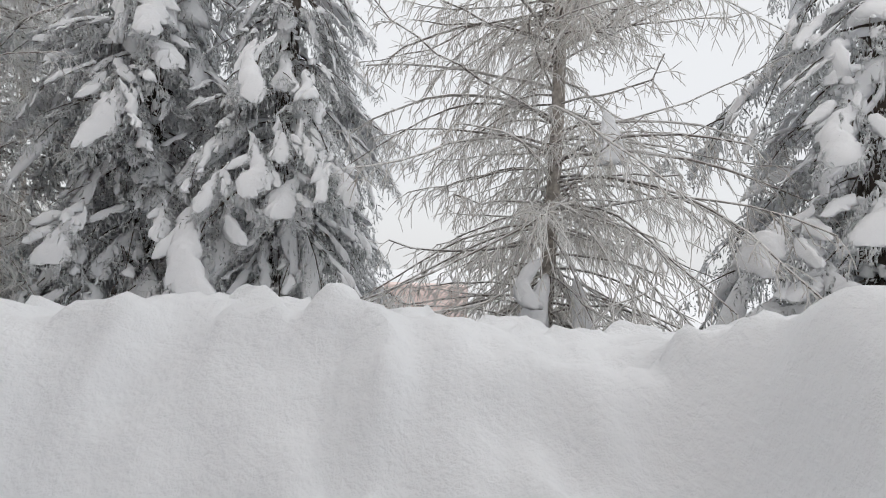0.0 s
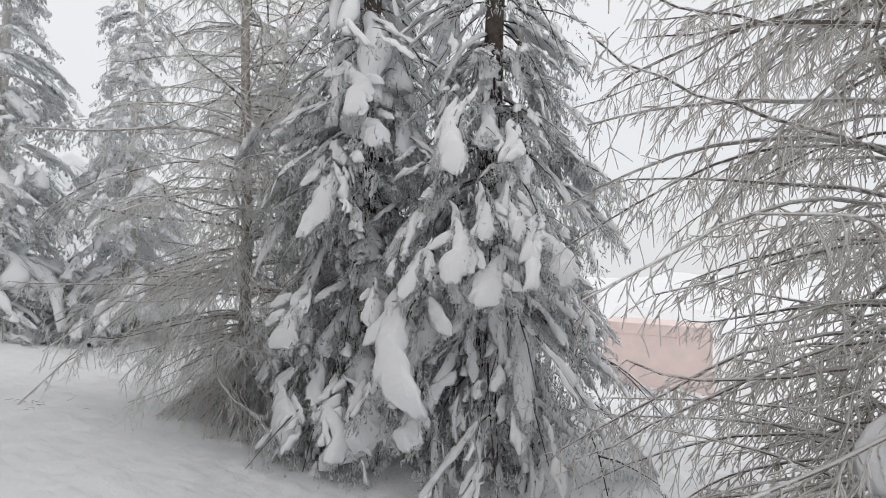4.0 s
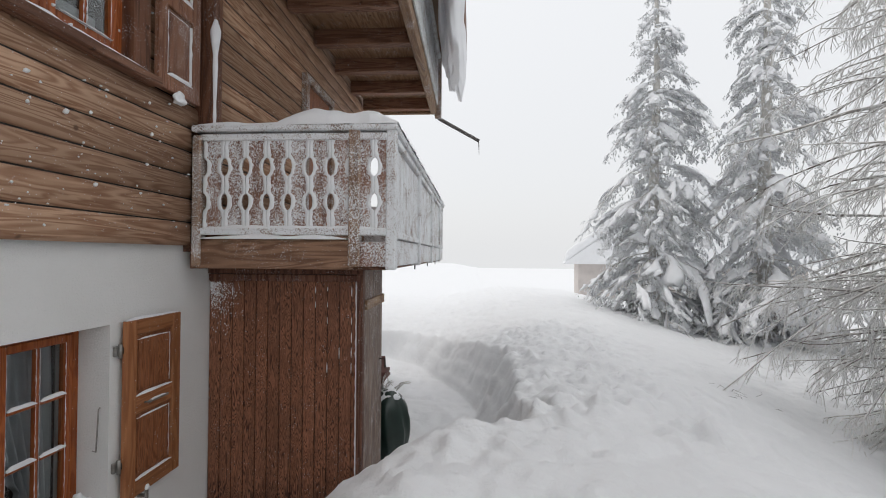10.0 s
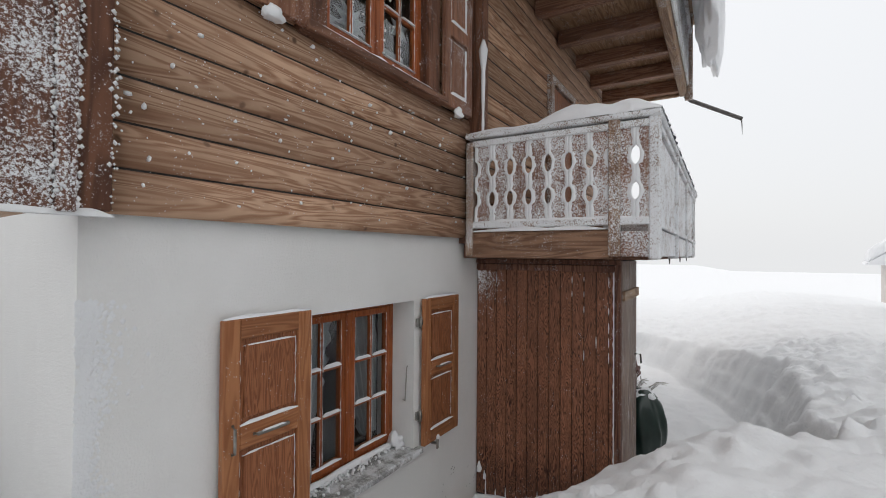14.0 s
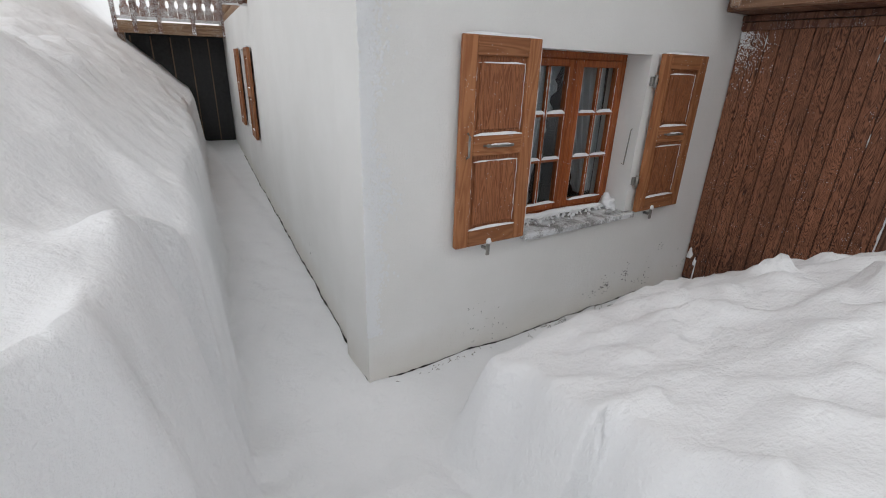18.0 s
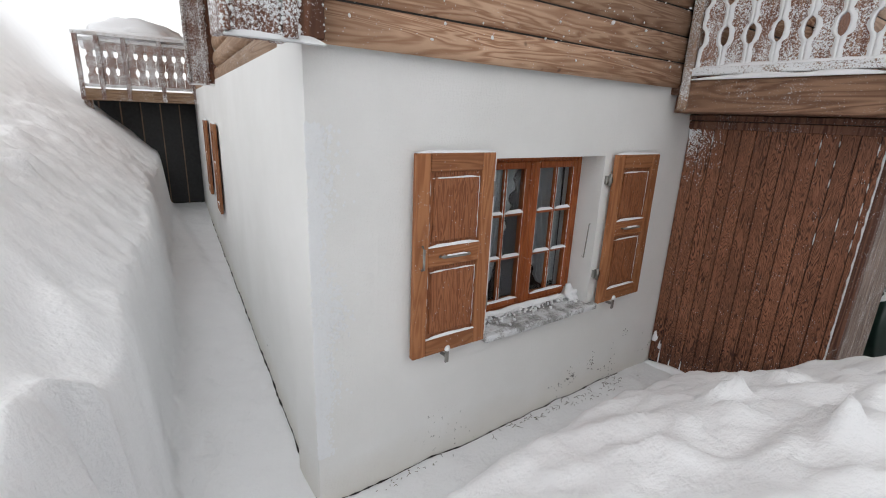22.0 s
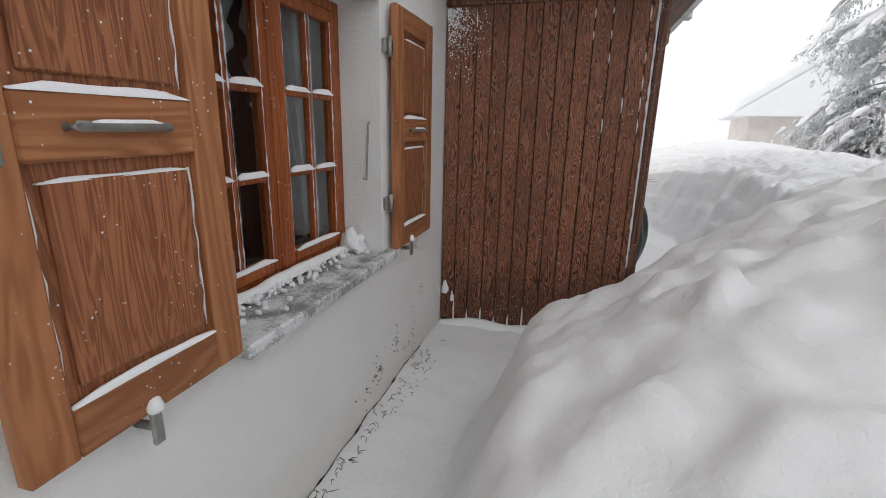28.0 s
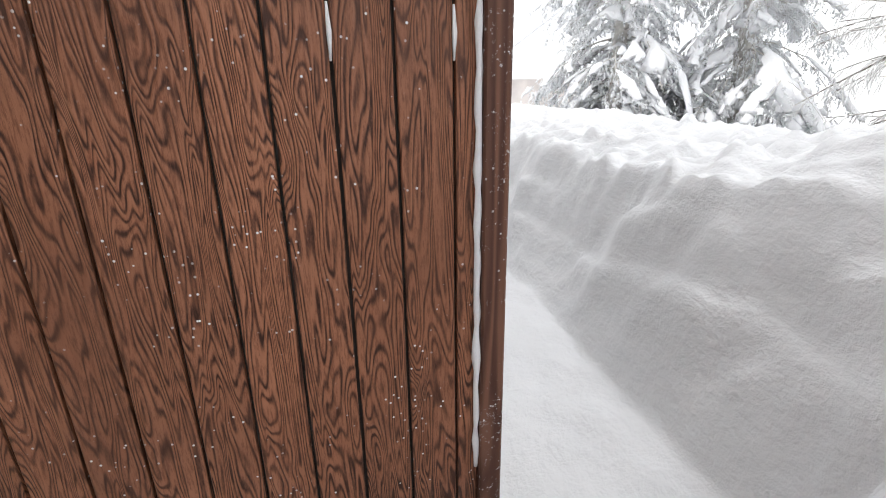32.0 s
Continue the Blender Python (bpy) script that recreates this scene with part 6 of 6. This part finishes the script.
        pts[:, 2] += tall * (0.46 - 0.92 * s ** 1.1)
        half = 0.50 * across * np.clip(0.45 + 0.65 * s, 0, 1.0)
        bough(pts, sd, d2, tall, half, 0, 0.0, True)
        m = 22
        x = np.linspace(0, 1, m)
        line = np.stack([np.interp(x, s, pts[:, i]) for i in range(3)], 1)
        line[:, 2] += 0.05
        wav = 1 + 0.16 * np.sin(x * rng.uniform(7, 12) + rng.uniform(0, 6)) + 0.07 * np.sin(x * rng.uniform(14, 24))
        prof = np.clip(np.sin(np.pi * x ** 1.35), 0.0, 1) ** 0.62 * wav
        pile = Heap()
        wander = 0.22 * across * np.sin(x * rng.uniform(2.5, 6) + rng.uniform(0, 6)) + 0.06 * across * np.sin(x * rng.uniform(9, 15))
        prof = np.clip(np.sin(np.pi * np.clip(x, 0.01, 0.99) ** 1.9), 0, 1) ** 0.55 * (0.35 + 0.65 * x ** 0.7) * wav
        pile.tongue(line + sd * wander[:, None], sd, 0.36 * across * prof + 0.01, 0.24 * across * prof + 0.012, rng, 20, 0.38, 0.03)
        for _ in range(2):
            h0 = int(rng.integers(2, 12))
            y = np.linspace(0, 1, 9)
            bit = np.sqrt(np.clip(1 - (2 * y - 1) ** 2, 0.03, 1))
            go = line[h0] + sd * (rng.choice([-1.0, 1.0]) * (0.35 + 0.5 * y) * across * 0.8)[:, None] + d2 * (0.10 * y)[:, None] + down * (rng.uniform(0.15, 0.35) * tall * y)[:, None]
            pile.tongue(go, sd, 0.14 * across * bit + 0.006, 0.10 * across * bit + 0.006, rng, 10, 0.5, 0.07)
        fringe = 170
        i = rng.integers(3, m, fringe)
        sg = rng.choice([-1.0, 1.0], fringe)
        w = 0.47 * across * prof[i]
        b0 = line[i] + sd * (sg * w * rng.uniform(0.62, 1.08, fringe))[:, None] + d2 * rng.uniform(0.0, 0.06, fringe)[:, None]
        b0[:, 2] -= 0.40 * w
        go = down * rng.uniform(0.7, 1.2, fringe)[:, None] + d2 * rng.uniform(0.0, 0.5, fringe)[:, None] + sd * (sg * rng.uniform(-0.3, 0.4, fringe))[:, None]
        leaf.spikes(b0, b0 + go * rng.uniform(0.03, 0.09, fringe)[:, None], rng.uniform(0.006, 0.011, fringe))
        pile.build("snow_lump", SNOW_SOFT, th, True)
    k = int(140 * density)
    b = np.stack([rng.normal(0, 0.05, k), rng.normal(0, 0.05, k), height - rng.uniform(0, 0.9, k)], 1)
    leaf.spikes(b, b + rng.normal(0, 0.09, (k, 3)) - np.array([0, 0, 0.05]), np.full(k, 0.012))
    wood.build("limb_frame", bark, th, kind="stuff")
    leaf.build("crown", needle, th, False, "drooping needle twigs furred with rime", "stuff")
    snow.build("snow_load", SNOW_SOFT, th, True, "saddles of snow lying on the boughs", "stuff")
    return tagged(th, label, "spruce tree")


def larch(name, at, height, radius, seed, label, limbs=150, subs=22, tips=7, thick=1.0, low=0.35, twig=None, long_limb=None, foot=None):
    """A bare larch: slim trunk, uneven sagging limbs, and curtains of hanging rimed twigs; snow clings round its foot."""
    rng = np.random.default_rng(seed)
    th = empty(name, at)
    zs = np.linspace(-0.3, height, 16)
    tube("trunk", [(0.05 * math.sin(z * 0.8 + seed), 0.05 * math.cos(z * 0.6), z) for z in zs], [0.012 + 0.0060 * (height - z) for z in zs], LARCH_BARK, th, 10)
    big, fine = Heap(), Heap()
    n = 10
    s = np.linspace(0, 1, n)
    for i in range(limbs):
        zz = low + (height - low - 0.4) * rng.uniform(0, 1) ** 1.9
        frac = zz / height
        ln = radius * (1 - frac) ** 0.4 * min(1.0, 0.60 + 0.16 * zz) * rng.uniform(0.45, 1.12)
        az = rng.uniform(0, 2 * np.pi)
        a = az + rng.normal(0, 0.30) * s ** 1.5 + np.cumsum(rng.normal(0, 0.022, n))
        up = rng.normal(-0.10 + 0.12 * min(zz, 4.0), 0.20)
        hz = zz + ln * (up * s - rng.uniform(0.25, 0.75) * s ** 2 + rng.uniform(0.0, 0.22) * s ** 4) + np.cumsum(rng.normal(0, 0.012, n))
        pts = np.stack([ln * s * np.cos(a), ln * s * np.sin(a), hz], 1)
        if long_limb and i == 0:
            pts = np.array(long_limb[0]) + (np.array(long_limb[1]) - np.array(long_limb[0])) * s[:, None] + np.cumsum(rng.normal(0, 0.012, (n, 3)), 0)
            ln, az = 2.6, math.atan2(pts[-1, 1], pts[-1, 0])
        stout = 1.8 if rng.random() < 0.12 else 1.0
        big.strands(pts[None], ((0.004 + 0.0048 * ln * stout) * (1 - 0.75 * s) + 0.003)[None] * thick)
        # branchlets hang like the teeth of a comb along both sides of the limb
        k = max(5, int(subs * ln / radius + 3))
        p = np.linspace(0.10, 1.0, k) + rng.uniform(-0.03, 0.03, k)
        b0 = np.stack([np.interp(p, s, pts[:, c]) for c in range(3)], 1)
        ahead = np.stack([np.interp(p, s, np.gradient(pts[:, c])) for c in range(3)], 1)
        ahead /= np.linalg.norm(ahead, axis=1, keepdims=True) + 1e-9
        flank = np.stack([-ahead[:, 1], ahead[:, 0], np.zeros(k)], 1) * np.where(np.arange(k) % 2, 1.0, -1.0)[:, None]
        sl = (0.12 + 0.17 * ln) * rng.uniform(0.35, 1.25, k) * np.clip(1.25 - 0.75 * p, 0.3, 1.0)
        m = 4
        q = np.linspace(0, 1, m)
        go = ahead * rng.uniform(0.25, 0.85, k)[:, None] + flank * rng.uniform(0.15, 0.85, k)[:, None] + rng.normal(0, 0.10, (k, 3))
        go[:, 2] -= rng.uniform(0.0, 0.55, k)
        sp = b0[:, None] + go[:, None] * (sl[:, None] * (q - 0.22 * q ** 2))[:, :, None]
        sp[:, :, 2] -= sl[:, None] * (rng.uniform(0.0, 0.75, k)[:, None] * q ** 1.8)
        sp += rng.normal(0, 0.006, sp.shape) * q[None, :, None]
        fine.strands(sp, (np.full((k, 1), 0.0056) * (1 - 0.40 * q)[None]) * thick)
        tk = k * (tips if zz < 6.0 else max(1, tips // 3))
        who = rng.integers(0, k, tk)
        pq = rng.uniform(0.12, 0.98, tk)
        idx = np.clip((pq * (m - 1)).astype(int), 0, m - 2)
        fr = pq * (m - 1) - idx
        t0 = sp[who, idx] * (1 - fr)[:, None] + sp[who, idx + 1] * fr[:, None]
        along = sp[who, idx + 1] - sp[who, idx]
        along /= np.linalg.norm(along, axis=1, keepdims=True) + 1e-9
        across = np.cross(along, rng.normal(0, 1, (tk, 3)))
        across /= np.linalg.norm(across, axis=1, keepdims=True) + 1e-9
        td = along * 0.75 + across * rng.uniform(0.35, 0.95, tk)[:, None] + np.array([0, 0, -0.18])
        tl = rng.uniform(0.04, 0.17, tk)
        q4 = np.linspace(0, 1, 3)
        tp = t0[:, None] + td[:, None] * (tl[:, None] * q4)[:, :, None]
        tp[:, :, 2] -= tl[:, None] * (rng.uniform(-0.1, 0.4, tk)[:, None] * q4 ** 2)
        fine.strands(tp, np.broadcast_to(0.0046 * (1 - 0.30 * q4) * thick, (tk, 3)).copy())
    big.build("limb_frame", LIMB, th, kind="stuff")
    fine.build("twig_mass", twig or TWIG, th, False, "fine hanging twigs coated with rime", "stuff")
    if foot:
        snow = Heap()
        for where, across, tall in foot:
            p0 = np.array(where) - np.array(at)
            d2 = np.array([p0[0], p0[1], 0]) + 1e-6
            d2 /= np.linalg.norm(d2)
            sd = np.array([-d2[1], d2[0], 0])
            x = np.linspace(0, 1, 11)
            pts = p0 + d2 * ((x - 0.5) * tall * 0.35)[:, None] + sd * (rng.normal(0, 0.08) * np.sin(x * np.pi))[:, None]
            pts[:, 2] += tall * (0.5 - x)
            prof = (0.5 + 0.5 * x) * np.sqrt(np.clip(1 - ((x - 0.5) / 0.51) ** 4, 0.02, 1))
            snow.tongue(pts, sd, 0.5 * across * prof + 0.01, 0.35 * across * prof + 0.01, rng, 12)
        snow.build("snow_load", SNOW_SOFT, th, True, "lumps of snow caught round the trunk", "stuff")
    return tagged(th, label, "larch tree")


LOADS_A = [
    ((-3.10, 5.29, 4.20), 0.49, 0.84),
    ((-3.22, 5.14, 3.01), 0.43, 1.13),
    ((-4.53, 5.30, 3.82), 0.64, 0.64),
    ((-3.51, 5.00, 1.61), 0.51, 0.68),
    ((-2.90, 5.11, 0.56), 0.61, 0.88),
    ((-2.87, 5.39, 3.75), 0.41, 0.55),
    ((-4.02, 5.21, 3.14), 0.22, 0.66),
    ((-2.71, 5.33, 1.78), 0.26, 0.59),
    ((-3.38, 4.96, 0.70), 0.48, 0.83),
]
LOADS_B = [
    ((-1.69, 5.45, 3.59), 0.37, 1.12),
    ((-1.80, 5.17, 1.60), 0.65, 1.53),
    ((-1.33, 5.33, 2.13), 0.44, 0.64),
    ((-1.71, 5.29, 2.46), 0.41, 0.88),
    ((-0.86, 5.70, 2.38), 0.37, 0.74),
    ((-2.04, 5.26, 2.18), 0.30, 0.66),
    ((-1.91, 5.05, 0.73), 0.37, 0.49),
    ((-1.19, 5.51, 2.75), 0.24, 0.66),
    ((-1.44, 5.39, 2.75), 0.27, 0.65),
]
LOADS_C = [
    ((3.86, 3.59, 2.40), 0.43, 0.43),
    ((3.59, 3.70, 1.89), 0.42, 0.49),
    ((3.23, 4.07, 1.70), 0.50, 0.60),
    ((3.38, 3.76, 1.29), 0.45, 0.55),
    ((3.87, 3.49, 1.73), 0.42, 0.42),
    ((3.84, 3.74, 3.23), 0.38, 0.53),
    ((3.49, 3.89, 2.52), 0.36, 0.64),
    ((3.21, 3.93, 1.07), 0.41, 0.41),
]
FOOT = [
    ((1.40, 4.40, 0.85), 0.36, 1.1),
    ((1.78, 4.42, 0.80), 0.32, 1.2),
    ((1.58, 4.30, 0.40), 0.55, 0.7),
    ((1.36, 4.45, 1.35), 0.20, 0.4),
    ((1.05, 4.40, 0.40), 0.24, 0.8),
    ((2.10, 4.45, 0.45), 0.28, 0.9),
    ((2.60, 4.45, 0.35), 0.26, 0.7),
    ((0.80, 4.45, 0.30), 0.22, 0.6),
    ((1.90, 4.30, 2.62), 0.26, 0.42),
]
spruce("spruce", (-3.55, 6.25, 0.0), 11.5, 2.15, 3, "tall dark spruce bowed under heavy snow and rime", NEEDLE, 0.29, 9, 0.50, 0.92, 1.15, 1.0, taper=0.45, heavy_at=LOADS_A)
spruce("spruce", (-1.85, 6.65, -0.05), 11.0, 2.45, 8, "tall snow-laden spruce beside its twin", NEEDLE, 0.29, 9, 0.50, 0.95, 1.1, 1.0, taper=0.75, heavy_at=LOADS_B)
spruce("spruce", (4.4, 4.7, 0.1), 9.0, 2.25, 15, "dark spruce with lumps of snow on its boughs", NEEDLE, 0.34, 8, 0.44, 0.85, low=0.2, heavy_at=LOADS_C, dense_to=4.4)
# far spruces: needles and bark painted pale to stand for fog
spruce("spruce", (-12.2, 5.1, 0.35), 9.6, 3.0, 21, "frosted spruce in the fog, haze put into its pale colour", NEEDLE_HAZED, 0.36, 8, 0.17, 0.98, 0.75, 2.0, taper=0.8, fat=0.85, dense_to=20, bark=BARK_RIME, wide=1.15, long_loads=0.45)
spruce("spruce", (-11.2, 7.2, 0.35), 10.4, 2.7, 28, "frosted spruce behind another, fog haze put into its colour", NEEDLE_HAZED, 0.38, 7, 0.16, 0.98, 0.85, 2.0, fat=0.85, dense_to=20, bark=BARK_RIME, wide=1.15, long_loads=0.45)
larch("larch", (1.55, 5.1, 0.0), 12.5, 2.55, 5, "bare larch veiled in rime, snow at its foot", 420, 30, 3, 1.0, foot=FOOT)
# the farther larches take the twig colour paled for haze
larch("larch", (-5.15, 5.55, 0.2), 12.5, 2.55, 12, "bare rime-coated larch with a long low branch", 440, 28, 3, 1.05, twig=TWIG_HAZED, long_limb=((0, 0, 1.72), (-1.1, -2.2, 1.85)))
larch("larch", (-8.2, 9.0, 0.3), 10.0, 3.0, 31, "frosted larch farther back, paled for fog haze", 200, 22, 2, 1.7, twig=TWIG_HAZED)



# ---- far buildings ----
def far_house(name, at, size, roof_h, turn, wall_mat, label, snow=0.45, o=0.7, edge=None):
    th = empty(name, at)
    w, d, h = size
    inside(th, th and box("wall", (at[0] - w / 2, at[1] - d / 2, at[2]), (at[0] + w / 2, at[1] + d / 2, at[2] + h), wall_mat, bevel=0.02))
    verts = [(-w / 2 - o, -d / 2 - o, h - 0.3), (w / 2 + o, -d / 2 - o, h - 0.3), (w / 2 + o, d / 2 + o, h - 0.3), (-w / 2 - o, d / 2 + o, h - 0.3), (-w / 2 - o, 0, h + roof_h), (w / 2 + o, 0, h + roof_h)]
    faces = [(0, 1, 5, 4), (2, 3, 4, 5), (0, 4, 3), (1, 2, 5), (0, 3, 2, 1)]
    r = mesh_object("roof", verts, faces, edge or ROOF_EDGE, th)
    sv = [(x * 1.0, y * 0.985, z + 0.02) for x, y, z in verts[:4]] + verts[4:]
    top = [(x * 0.99, y * 0.97, z + snow) for x, y, z in verts]
    sf = [(6, 7, 11, 10), (8, 9, 10, 11), (0, 1, 7, 6), (2, 3, 9, 8), (0, 6, 10, 4), (4, 10, 9, 3), (1, 5, 11, 7), (5, 2, 8, 11), (0, 4, 5, 1), (2, 5, 4, 3)]
    s = mesh_object("roof_snow", sv + top, sf, SNOW, th, False, "thick blanket of snow on the roof")
    bev = s.modifiers.new("round", "BEVEL")
    bev.width, bev.segments = 0.16, 3
    th.rotation_euler = (0, 0, radians(turn))
    return tagged(th, label, "house")


# both chalets have the haze of distance in their wall colour
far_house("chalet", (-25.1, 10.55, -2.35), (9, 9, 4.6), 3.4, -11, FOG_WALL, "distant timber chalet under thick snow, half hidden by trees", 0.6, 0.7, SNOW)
far_house("chalet", (9.5, -30.0, 3.2), (10, 8, 4.0), 2.6, 0, FOG_WALL, "distant house above the bank, fog haze in its wall colour")
far_house("pink_house", (-0.55, 17.0, -2.6), (2.6, 5.0, 3.35), 0.1, 0, PINK, "low pink house half buried in snow beyond the trees", 0.10, 0.03, PINK)


# ---- small things on the snow ----
def sapling(at, seed, label, tall=0.55):
    """The tip of a small spruce poking out of the snow."""
    rng = np.random.default_rng(seed)
    th = empty("sapling", at)
    top = np.array([0.22, 0.05, tall])
    tube("stem", [(0, 0, -0.2), (0.06, 0.0, tall * 0.4), tuple(top)], [0.006, 0.005, 0.003], BARK_RIME, th, 6)
    leaf = Heap()
    for i in range(9):
        f = 0.25 + 0.75 * i / 8
        b = top * f
        d = np.array([rng.normal(0, 1), rng.normal(0, 0.6), rng.uniform(0.1, 0.6)])
        d /= np.linalg.norm(d)
        ln = rng.uniform(0.07, 0.17)
        k = 26
        p = rng.uniform(0, 1, k)
        base = b + d * (ln * p)[:, None]
        tip = base + (d * 0.8 + rng.normal(0, 0.6, (k, 3))) * 0.035
        leaf.spikes(base, tip, np.full(k, 0.0045))
        leaf.spikes(b[None], (b + d * ln)[None], np.array([0.006]))
    leaf.build("crown", NEEDLE, th, False, "", "stuff")
    return tagged(th, label, "sapling")


sapling((0.05, 4.55, 0.18), 4, "small spruce tip poking out of the snow")
sapling((-0.25, 4.75, 0.12), 9, "spruce sapling almost buried in snow", 0.35)
